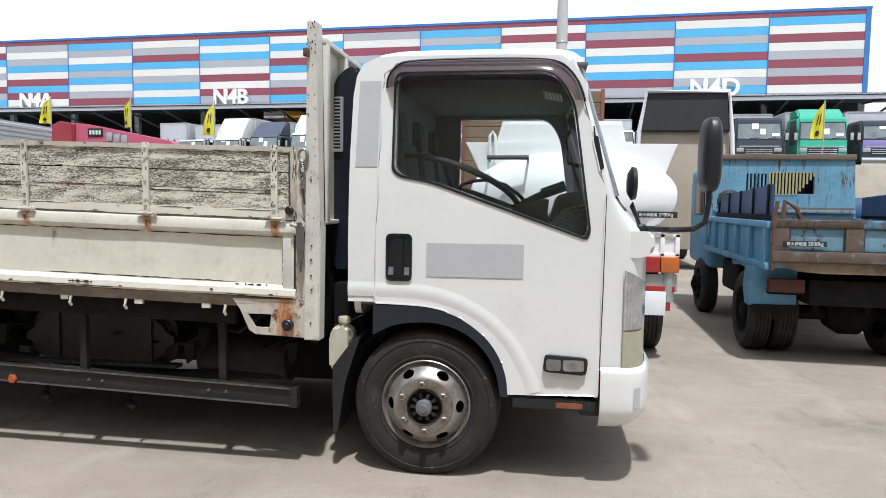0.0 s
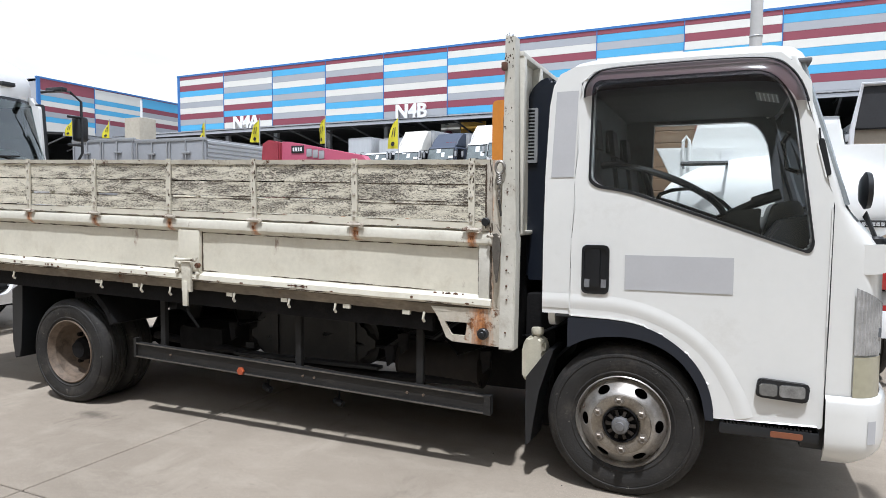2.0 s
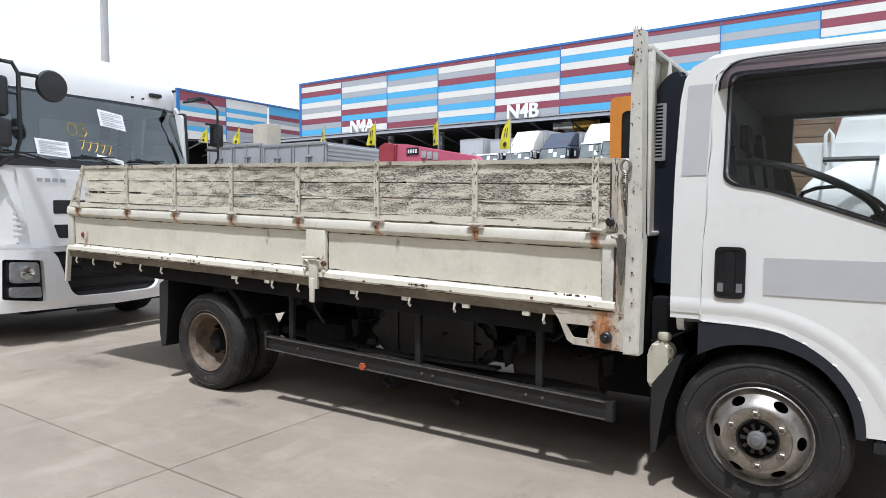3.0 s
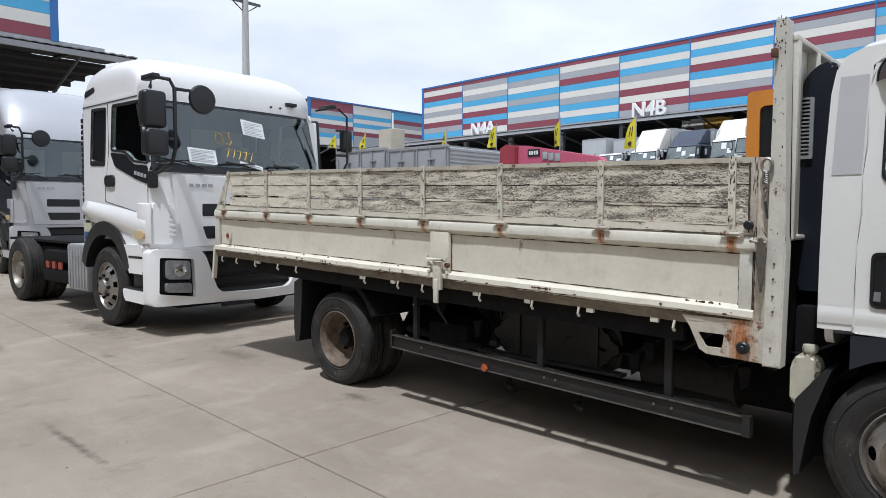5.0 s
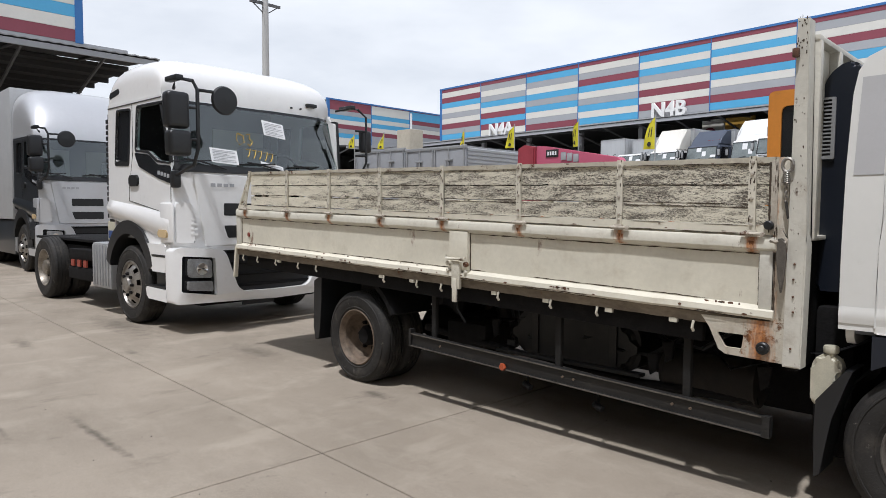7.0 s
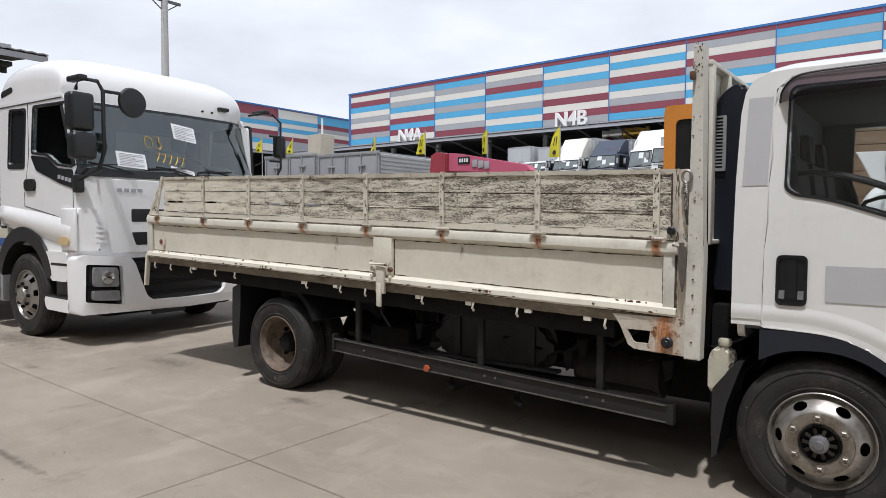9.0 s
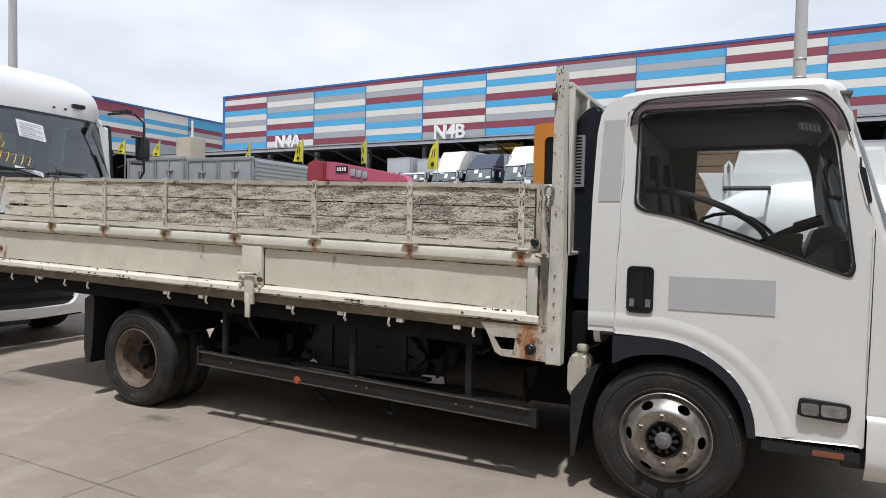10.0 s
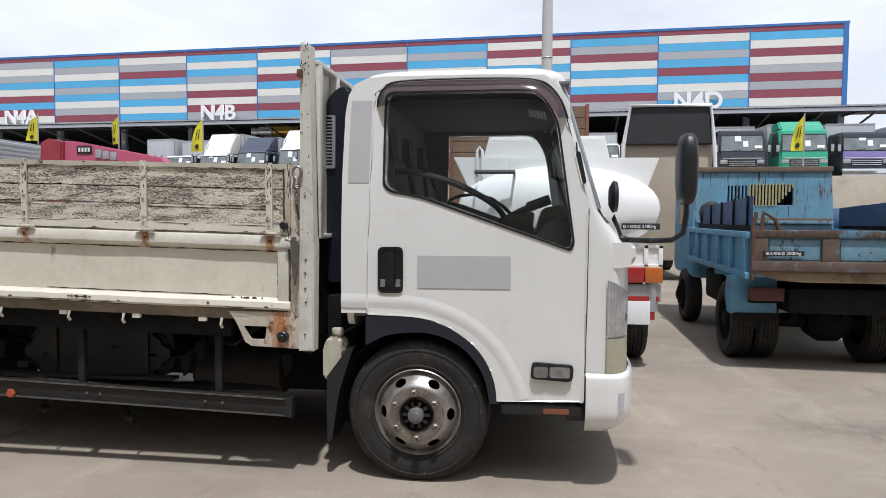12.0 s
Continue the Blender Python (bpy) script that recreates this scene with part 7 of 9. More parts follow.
        tube(bm, [(-0.20, y + d * 0.06, 2.88), (fwd - 0.10, y - d * 0.10, 2.93), (fwd + 0.02, y + d * inn * 0.5, 2.90), (fwd + 0.05, y + d * inn, 2.80), (fwd + 0.05, y + d * inn, 2.15), (fwd, y + d * inn * 0.7, 1.97), (-0.08, y + d * 0.0, 1.86)], 0.022 if d > 0 else 0.016, 8)
        if d > 0:
            tube(bm, [(fwd + 0.05, y + d * 0.08, 2.80), (fwd + 0.06, y + d * 0.25, 2.80), (fwd + 0.05, y + d * 0.33, 2.77)], 0.020, 8)
        tube(bm, [(fwd + 0.05, y + d * inn, 2.60), (fwd, y - d * 0.10, 2.60)], 0.016, 8)
        tube(bm, [(fwd + 0.05, y + d * inn, 2.25), (fwd, y - d * 0.10, 2.25)], 0.016, 8)
        box(bm, fwd - 0.30, fwd - 0.02, min(y - d * 0.13, y - d * 0.04), max(y - d * 0.13, y - d * 0.04), 2.90, 2.96, 0.02)
        box(bm, -0.16, -0.04, min(y - d * 0.03, y + d * 0.06), max(y - d * 0.03, y + d * 0.06), 1.72, 1.92, 0.03)
        mr = part("mirror_arm", bm, BLACK, v, "black tubular mirror arm")
        mat_m = BLACK
        bm = B()
        yy = y - d * (0.14 if d > 0 else 0.30)
        if d > 0:
            box(bm, fwd - 0.09, fwd + 0.07, yy - 0.13, yy + 0.13, 2.36, 2.76, 0.055, 3)
        else:
            box(bm, fwd - 0.07, fwd + 0.05, yy - 0.10, yy + 0.08, 2.30, 2.62, 0.05, 3)
        part("wing_mirror", bm, mat_m, mr, "tall black wing mirror housing")
        if d > 0:
            bm = B()
            box(bm, fwd - 0.07, fwd + 0.09, yy - 0.12, yy + 0.14, 2.06, 2.34, 0.05, 3)
            part("wide_mirror", bm, mat_m, mr, "low black wide-angle mirror housing")
            bm = B()
            lathe(bm, [(0.001, -0.06), (0.12, -0.05), (0.165, 0.0), (0.15, 0.03), (0.001, 0.04)], "x", (fwd + 0.06, y + d * 0.40, 2.72), 28)
            part("round_mirror", bm, BLACK, mr, "black front mirror")
    bm = B()
    front_sheet(bm, 0.45, W - 0.45, 0.40, 1.08, -0.01)
    part("lower_grille", bm, BLACK, v, "black lower grille", angle=60)
    for z in (0.52, 0.66, 0.80, 0.94):
        bm = B()
        front_prism(bm, rect(0.60, W - 0.60, z, z + 0.035), 0.0, 0.03, 0.006)
        part("grille_bar", bm, CHASSIS, v)
    for y0, y1, sl in ((0.56, 1.16, 1), (W - 1.16, W - 0.56, -1)):
        for z in (1.13, 1.40):
            bm = B()
            k = 0.05 if z < 1.3 else 0.0
            front_prism(bm, rounded([(y0 + k * (sl > 0), z), (y1 - k * (sl < 0), z), (y1, z + 0.15), (y0, z + 0.15)], 0.02), 0.018, 0.008, 0.0)
            part("grille_slot", bm, BLACK, nose, "black grille slot", angle=60)
    bm = B()
    for i in range(4):
        front_prism(bm, rect(0.40 + 0.08 * i, 0.455 + 0.08 * i, 1.745, 1.785), 0.02, 0.008, 0.0)
    part("badge_bars", bm, PGREY, nose, "plain grey badge bars", split=True)
    bm = B()
    front_prism(bm, rounded(rect(0.75, 1.2, 0.30, 0.345), 0.015), 0.075, 0.012, 0.0)
    part("bumper_slot", bm, BLACK, v)
    for y0 in (0.59, 1.40, 2.1):
        bm = B()
        tube(bm, [(fx(y0, H1) + 0.04, y0, H1 + 0.03), (fx(y0, 2.05) + 0.03, y0 - 0.30, 2.04), (fx(y0, 2.05) + 0.03, y0 - 0.50, 2.06)], 0.012, 6)
        tube(bm, [(fx(y0 - 0.5, 2.02) + 0.03, y0 - 0.62, 2.03), (fx(y0 - 0.3, 2.04) + 0.025, y0 - 0.10, 2.06)], 0.009, 6)
        part("wiper", bm, BLACK, v, "black wiper")
    # inside
    bm = B()
    box(bm, -1.9, -0.45, 0.08, W - 0.08, 1.1, 1.2)
    box(bm, -0.75, -0.22, 0.12, W - 0.12, 1.5, 1.95, 0.06)
    box(bm, -1.88, -1.80, 0.08, W - 0.08, 1.2, 3.0)
    for y0 in (0.3, 1.6):
        box(bm, -1.5, -1.3, y0, y0 + 0.55, 1.4, 2.4, 0.08)
    part("cab_interior", bm, CAB_GREY, v, split=True)
    bm = B()
    ring = [(-0.62 + 0.10 * math.cos(2 * math.pi * i / 24), 1.85 + 0.23 * math.sin(2 * math.pi * i / 24), 2.06 - 0.20 * math.cos(2 * math.pi * i / 24)) for i in range(25)]
    tube(bm, ring, 0.02, 6)
    part("steering_wheel", bm, BLACK, v, "black steering wheel")
    bm = B()
    box(bm, -1.79, -1.77, 0.3, 1.05, 2.05, 2.66)
    box(bm, -1.79, -1.77, 1.40, 2.25, 2.05, 2.66)
    part("rear_window_curtain", bm, PCREAM, v, "pale curtain behind the seats")
    # unseen block, added so the ground below the cab stays dark
    bm = B()
    box(bm, -1.9, -0.25, 0.35, W - 0.35, 0.28, 1.0, 0.06)
    part("engine_unit", bm, CHASSIS, v, "grimy black engine and sump")
    # tractor chassis
    bm = B()
    for y in (0.80, 1.60):
        box(bm, -6.0, -1.2, y, y + 0.09, 0.72, 0.98, 0.01)
    box(bm, -5.9, -2.0, 0.25, 2.2, 0.96, 1.0, 0.005)
    box(bm, -4.6, -2.1, 0.30, 0.75, 0.55, 0.9, 0.03)
    part("chassis_frame", bm, CHASSIS, v, "grimy black chassis")
    for y, d in ((0.0, 1), (W, -1)):
        simple_wheel(v, (-4.85, y + d * 0.04, 0.505), 0.505, 0.28, -d, STEEL_MID, True)
        simple_wheel(v, (-4.85, y + d * 0.36, 0.505), 0.505, 0.28, -d, STEEL_DIRTY, True)
    bm = B()
    box(bm, -2.75, -2.10, 0.04, 0.5, 0.36, 1.0, 0.04)
    ft = part("fuel_tank", bm, GALV, v, "ribbed aluminium fuel tank")
    bm = B()
    for k in range(6):
        box(bm, -2.70 + 0.10 * k, -2.65 + 0.10 * k, 0.025, 0.045, 0.40, 0.97, 0.008)
    part("tank_rib", bm, GALV, ft, split=True)
    bm = B()
    box(bm, -3.9, -2.85, 0.10, 0.6, 0.40, 0.58, 0.02)
    box(bm, -3.9, -2.85, 0.12, 0.6, 0.70, 0.86, 0.02)
    part("side_frame", bm, CHASSIS, v)
    bm = B()
    for k in range(3):
        box(bm, -3.75 + 0.25 * k, -3.62 + 0.25 * k, 0.09, 0.11, 0.60, 0.70)
    part("red_reflector", bm, mat("faded_red_reflector", (0.28, 0.05, 0.03), 0.5), v)
    bm = B()
    box(bm, -2.80, -2.52, 0.294, 0.30, 1.05, 1.16, 0.0)
    part("battery_label", bm, mat("blue_battery_label", (0.05, 0.10, 0.30), 0.5, var=0.2, scale=30), v)
    bm = B()
    box(bm, -2.85, -2.5, 0.3, 0.7, 1.0, 1.3, 0.03)
    part("battery", bm, mat("cream_battery_case", (0.55, 0.52, 0.40), 0.5, var=0.2, scale=6), v, "cream battery case behind the cab")
    bm = B()
    for k in range(18):
        box(bm, -2.16, -1.97, 0.04, 0.5, 1.35 + 0.075 * k, 1.41 + 0.075 * k, 0.012)
    box(bm, -2.13, -1.98, 0.06, 0.48, 1.3, 2.75)
    part("bellows_duct", bm, BLACK, v, "black ribbed intake duct")
    return v


GIGA_WHITE = mat("tractor_white_paint", (0.86, 0.86, 0.855), 0.3, var=0.05, scale=1.5, gloss=0.6, dirt=0.08, dirt_color=(0.45, 0.43, 0.4))
SILVER = mat("silver_paint", (0.60, 0.61, 0.63), 0.35, metal=0.4, var=0.06, scale=1.5, gloss=0.5)
SLATE = mat("dark_slate_paint", (0.024, 0.028, 0.033), 0.35, var=0.1, scale=2, gloss=0.4)
giga = heavy_tractor("tractor_truck", "white high-roof cab-over tractor truck parked behind the flatbed", (-7.45, 3.11, 0), GIGA_WHITE, GIGA_WHITE, size=0.965, turn=2.3)
# papers on and behind the windscreen, and grease-pencil strokes


def on_screen(y, z, off=0.018):
    """A point just outside the tractor's windscreen."""
    k = abs(y - 1.245) / 1.245
    return (-0.05 * k ** 2 - 0.13 * k ** 9 - 0.27 * (z - 1.93) / 0.8 + off, y, z)


for y0, y1, z0, z1, tilt, rows in ((0.44, 0.79, 2.03, 2.21, -0.012, 8), (1.23, 1.55, 2.42, 2.62, -0.02, 8), (1.10, 1.42, 1.99, 2.06, -0.03, 2)):
    bm = B()
    bm.faces.new([bm.verts.new(on_screen(y, z + tilt * (1 if y == y1 else -1))) for y, z in ((y0, z0), (y1, z0), (y1, z1), (y0, z1))])
    note = part("windscreen_notice", bm, PAPER, giga, "white printed notice on the windscreen", smooth=False)
    bm = B()
    for k in range(rows):
        z = z0 + 0.02 + (z1 - z0 - 0.03) * (k + 0.5) / rows
        w = (y1 - y0) * (0.82 - 0.3 * (k % 3 == 2))
        bm.faces.new([bm.verts.new(on_screen(y, zz, 0.022)) for y, zz in ((y0 + 0.03, z), (y0 + 0.03 + w, z + tilt), (y0 + 0.03 + w, z + 0.007 + tilt), (y0 + 0.03, z + 0.007))])
    part("notice_print", bm, INK, note, "", smooth=False)
bm = B()


def stroke(pts):
    tube(bm, [on_screen(y + 0.0, z - 0.10, 0.02) for y, z in pts], 0.006, 5)


stroke([(0.84, 2.52), (0.82, 2.44), (0.85, 2.38), (0.92, 2.42), (0.92, 2.50), (0.85, 2.53)])
stroke([(0.97, 2.52), (1.02, 2.53), (1.00, 2.47), (1.04, 2.43), (1.00, 2.38), (0.96, 2.40)])
for k in range(5):
    y = 0.93 + 0.08 * k
    stroke([(y, 2.33 - 0.01 * k), (y + 0.055, 2.335 - 0.01 * k), (y + 0.03, 2.27 - 0.01 * k), (y + 0.0, 2.23 - 0.01 * k)])
part("marker_stroke", bm, YELLOW_MARK, giga, "yellow grease-pencil stroke", split=True)
second = heavy_tractor("box_truck", "silver-fronted dark grey box truck with a rounded roof fairing", (-16.0, 3.92, 0), SILVER, SLATE, False, True, 1.06)
bm = B()
box(bm, -9.5, -2.08, -0.02, 2.5, 1.1, 3.99, 0.04)
part("cargo_box", bm, mat("silver_box_panel", (0.48, 0.49, 0.50), 0.5, metal=0.3, var=0.1, scale=2), second, "silver cargo box")

bm = B()
box(bm, -9.4, -2.15, 0.02, 2.46, 0.32, 1.08, 0.03)
part("side_skirt", bm, SLATE, second, "dark side skirts under the cargo box")

# ---- white tank truck, seen from behind ----
TANK_W = mat("tank_white_paint", (0.85, 0.86, 0.85), 0.32, var=0.04, scale=1.5, gloss=0.5, dirt=0.08, dirt_color=(0.5, 0.48, 0.44))
tankt = thing("tank_truck", "white tank truck with a hopper, its round tail towards the yard", "truck", (0.23, 6.15, 0))
bm = B()
prof = [(0.001, -0.14), (0.25, -0.13), (0.55, -0.09), (0.80, -0.01), (0.93, 0.08), (0.955, 0.16), (0.955, 3.6), (0.80, 3.75), (0.001, 3.8)]
lathe(bm, prof, "y", (0, 0, 0), 64)
for q in bm.verts:
    q.co.z = 1.49 + math.copysign(abs(q.co.z) ** 0.9, q.co.z) * 0.43
part("tank", bm, TANK_W, tankt, "white oval tank")
bm = B()
prism(bm, [(-1.00, 1.985), (0.93, 1.970), (0.80, 1.62), (0.70, 1.56), (-0.70, 1.56), (-0.82, 1.62)], "y", 0.13, 0.17, 0.006)
part("hopper_plate", bm, TANK_W, tankt, "white flared hopper plate")
bm = B()
prism(bm, [(-0.74, 1.9), (-0.66, 2.19), (0.44, 2.19), (0.50, 1.9)], "y", 0.19, 1.6, 0.03)
part("hopper_block", bm, TANK_W, tankt, "white hopper housing")
bm = B()
tube(bm, [(-0.77, 0.1, 1.80), (-0.77, 0.1, 2.04), (-0.745, 0.1, 2.08), (-0.72, 0.1, 2.04), (-0.72, 0.1, 1.80)], 0.014, 8)
part("ladder_rail", bm, TANK_W, tankt, "white ladder hoop")
bm = B()
tube(bm, [(-0.77, -0.20, 1.82), (-0.40, -0.20, 1.82)], 0.020, 8)
for x in (-0.76, -0.41):
    tube(bm, [(x, -0.20, 1.82), (x, 0.02, 1.80)], 0.012, 8)
part("grab_bar", bm, BLACK, tankt, "black grab bar")
bm = B()
box(bm, -0.46, -0.36, 0.118, 0.128, 1.86, 1.95)
part("label_plate", bm, PAPER, tankt)
bm = B()
box(bm, 0.565, 0.905, -0.085, -0.075, 1.305, 1.36, 0.002)
pl = part("load_plate", bm, INK_BLACK, tankt, "black maximum-load plate")
for q, (txt, x) in enumerate((("最大積載量", 0.575), ("2780kg", 0.745))):
    cu = bpy.data.curves.new("plate_text", "FONT")
    cu.body, cu.size, cu.extrude = txt, 0.042 if q else 0.032, 0.001
    tmp = bpy.data.objects.new("plate_tmp", cu)
    scene.collection.objects.link(tmp)
    bpy.context.view_layer.update()
    me = bpy.data.meshes.new_from_object(tmp.evaluated_get(bpy.context.evaluated_depsgraph_get()))
    bpy.data.objects.remove(tmp)
    me.materials.clear()
    me.materials.append(PAPER)
    s = new("plate_lettering", me)
    s.parent = pl
    s.matrix_basis = pose(x, -0.088, 1.318, 90, 0, 0)
bm = B()
box(bm, -0.9, 0.95, 0.0, 3.6, 0.98, 1.14, 0.02)
for x in (0.62, 0.80, 0.93):
    box(bm, x - 0.02, x + 0.02, -0.02, 0.02, 0.96, 1.16, 0.004)
box(bm, 0.55, 0.95, -0.02, 0.02, 0.955, 0.985, 0.004)
box(bm, 0.55, 0.95, -0.02, 0.02, 1.13, 1.16, 0.004)
part("subframe", bm, TANK_W, tankt, "white rear frame")
for x0, x1, m_ in ((0.62, 0.78, RED), (0.785, 0.945, AMBER)):
    bm = B()
    box(bm, x0, x1, -0.06, 0.02, 0.815, 0.955, 0.012)
    part("tail_lamp", bm, m_, tankt, "red and amber tail lamp")
bm = B()
box(bm, 0.56, 0.94, -0.02, 0.02, 0.64, 0.80, 0.01)
tube(bm, [(0.86, 0.02, 0.82), (0.86, 0.02, 0.55)], 0.06, 10)
part("rear_underrun", bm, GALV, tankt)
bm = B()
box(bm, 0.52, 0.92, -0.03, -0.015, 0.645, 0.69, 0.004)
box(bm, 0.842, 0.885, -0.03, -0.015, 0.47, 0.69, 0.004)
part("red_flap_edge", bm, RED, tankt, "red reflective strip")
bm = B()
box(bm, 0.50, 0.84, -0.05, -0.035, 0.43, 0.645, 0.006)
part("mud_flap", bm, PAPER, tankt, "white mud flap board")
bm = B()
box(bm, -0.8, 0.8, 0.1, 5.0, 0.55, 0.95, 0.03)
part("chassis_frame", bm, CHASSIS, tankt)
for x, s_ in ((0.88, 1), (-0.88, -1)):
    simple_wheel(tankt, (x, 0.62, 0.385), 0.385, 0.22, s_, STEEL_DIRTY, True, "x")
    simple_wheel(tankt, (x - s_ * 0.25, 0.62, 0.385), 0.385, 0.22, s_, STEEL_DIRTY, True, "x")
    simple_wheel(tankt, (x, 4.2, 0.385), 0.385, 0.22, s_, STEEL, False, "x")
bm = B()
box(bm, -0.95, 0.95, 3.9, 5.3, 0.9, 2.25, 0.10, 3)
part("cab", bm, TANK_W, tankt, "white cab")

# ---- truck with a brown plank body behind the tank truck ----
BROWN_PLANK = mat("brown_body_planks", (0.26, 0.165, 0.095), 0.75, var=0.35, scale=3, bump=0.2, bump_scale=30, dirt=0.4, dirt_color=(0.40, 0.32, 0.22), dirt_scale=3, stretch=(0.3, 1, 2.5), obj=0.35)
plank_truck = thing("plank_body_truck", "parked truck with a brown wooden plank body", "truck", (-0.22, 11.7, 0))
bm = B()
box(bm, -1.20, 1.20, 0.05, 3.6, 0.95, 3.34, 0.02)
body = part("body", bm, BROWN_PLANK, plank_truck, "brown plank cargo body")
for k in range(12):
    bm = B()
    box(bm, -1.20, 1.20, 0.0, 0.045, 0.96 + 0.2 * k, 1.15 + 0.2 * k, 0.006, 1)
    part("plank", bm, BROWN_PLANK, body, smooth=False)
bm = B()
for x in (-1.22, -0.45, 0.40, 1.16):
    box(bm, x, x + 0.06, -0.03, 0.0, 0.95, 3.38, 0.006)
part("post", bm, mat("red_brown_post", (0.22, 0.075, 0.05), 0.7, var=0.3, scale=6), plank_truck, "red-brown body post", split=True)
bm = B()
box(bm, -0.5, 0.5, 0.2, 5.4, 0.55, 0.95, 0.02)
part("chassis_frame", bm, CHASSIS, plank_truck)
for x, s_ in ((1.0, 1), (-1.0, -1)):
    simple_wheel(plank_truck, (x, 1.0, 0.45), 0.45, 0.24, s_, STEEL_DIRTY, True, "x")
    simple_wheel(plank_truck, (x, 4.6, 0.45), 0.45, 0.24, s_, STEEL, False, "x")
bm = B()
box(bm, -1.05, 1.05, 3.8, 5.4, 0.8, 2.5, 0.12, 3)
part("cab", bm, TANK_W, plank_truck, "white cab")

# ---- rusty blue dump truck, seen from behind ----
DUMP_BLUE = mat("faded_blue_paint", (0.135, 0.35, 0.53), 0.55, var=0.25, scale=3, bump=0.1, dirt=0.4, dirt_color=(0.10, 0.15, 0.18), dirt_scale=5, rust=0.22, rust_scale=13.0, streak=3.0)
DUMP_GUARD = mat("scraped_blue_paint", (0.165, 0.38, 0.53), 0.55, var=0.25, scale=3, bump=0.1, dirt=0.5, dirt_color=(0.22, 0.23, 0.22), dirt_scale=5, rust=0.42, rust_scale=30.0, rust_color=(0.14, 0.088, 0.06), streak=9.0)
DUMP_PALE = mat("worn_pale_blue_paint", (0.18, 0.34, 0.45), 0.65, var=0.35, scale=5, bump=0.15, dirt=0.55, dirt_color=(0.17, 0.19, 0.20), dirt_scale=6, rust=0.34, rust_scale=17.0, rust_color=(0.085, 0.05, 0.035), streak=1.5)
DUMP_RUST = mat("rusted_blue_paint", (0.10, 0.22, 0.31), 0.75, var=0.3, scale=4, bump=0.2, dirt=0.6, dirt_color=(0.11, 0.085, 0.065), dirt_scale=5, rust=0.95, rust_scale=5.5, rust_color=(0.105, 0.068, 0.048), streak=2.0)
NAVY_BOARD = mat("dark_blue_board", (0.028, 0.075, 0.180), 0.6, var=0.4, scale=5, dirt=0.3, bump=0.2, bump_scale=9)
dump = thing("dump_truck", "faded blue rusty dump truck, its tailgate towards the yard", "truck", (2.75, 6.08, 0), -3.0)
DW = 0.81
DUMP_BROWN = mat("bare_rusted_steel", (0.14, 0.097, 0.072), 0.8, var=0.35, scale=9, bump=0.25, bump_scale=70, dirt=0.5, dirt_color=(0.055, 0.042, 0.036), dirt_scale=6, rust=0.4, rust_color=(0.16, 0.20, 0.23), rust_scale=11.0, streak=1.4)
bm = B()
box(bm, -DW, DW, 0.0, 0.03, 0.84, 1.25, 0.004)
gate_d = part("tailgate", bm, DUMP_PALE, dump, "rusty blue tailgate")
bm = B()
for x, w in ((-0.735, 0.058), (-0.16, 0.072), (0.42, 0.072), (0.745, 0.05)):
    box(bm, x - w, x + w, -0.034, -0.002, 0.985, 1.206, 0.008)
part("tailgate_upright", bm, DUMP_BROWN, gate_d, "brown rusted upright", split=True)
bm = B()
box(bm, -DW, DW, -0.046, 0.03, 0.895, 0.988, 0.012)
part("tailgate_beam", bm, DUMP_BROWN, gate_d, "brown rusted lower beam")
bm = B()
box(bm, -DW - 0.005, DW + 0.005, -0.042, 0.034, 1.195, 1.262, 0.014)
part("tailgate_top", bm, DUMP_RUST, gate_d, "scraped rusty blue top edge")
bm = B()
prism(bm, [(-0.79, 0.895), (0.80, 0.895), (0.80, 0.800), (-0.40, 0.800), (-0.58, 0.812), (-0.74, 0.865)], "y", -0.012, 0.05, 0.006)
part("tailgate_lip", bm, mat("tan_rusted_lip", (0.27, 0.20, 0.125), 0.8, var=0.4, scale=7, dirt=0.6, dirt_color=(0.085, 0.058, 0.038), dirt_scale=7), gate_d, "tan rusted lower lip")
bm = B()
for x0, x1 in ((-0.66, -0.245), (-0.075, 0.335), (0.505, 0.68)):
    box(bm, x0, x1, -0.010, -0.002, 1.000, 1.182, 0.003)
part("tailgate_panel", bm, DUMP_PALE, gate_d, "dull blue tailgate panel", split=True)
bm = B()
box(bm, -0.72, -0.38, -0.045, -0.033, 1.035, 1.080, 0.002)
lp = part("load_plate", bm, INK_BLACK, dump, "dark maximum-load plate")
for q, (txt, x, sz) in enumerate((("最大積載量", -0.700, 0.032), ("2000kg", -0.530, 0.042))):
    cu = bpy.data.curves.new("plate_text", "FONT")
    cu.body, cu.size, cu.extrude = txt, sz, 0.001
    tmp = bpy.data.objects.new("plate_tmp", cu)
    scene.collection.objects.link(tmp)
    bpy.context.view_layer.update()
    me = bpy.data.meshes.new_from_object(tmp.evaluated_get(bpy.context.evaluated_depsgraph_get()))
    bpy.data.objects.remove(tmp)
    me.materials.clear()
    me.materials.append(PAPER)
    s = new("plate_lettering", me)
    s.parent = lp
    s.matrix_basis = pose(x, -0.048, 1.044, 90, 0, 0)
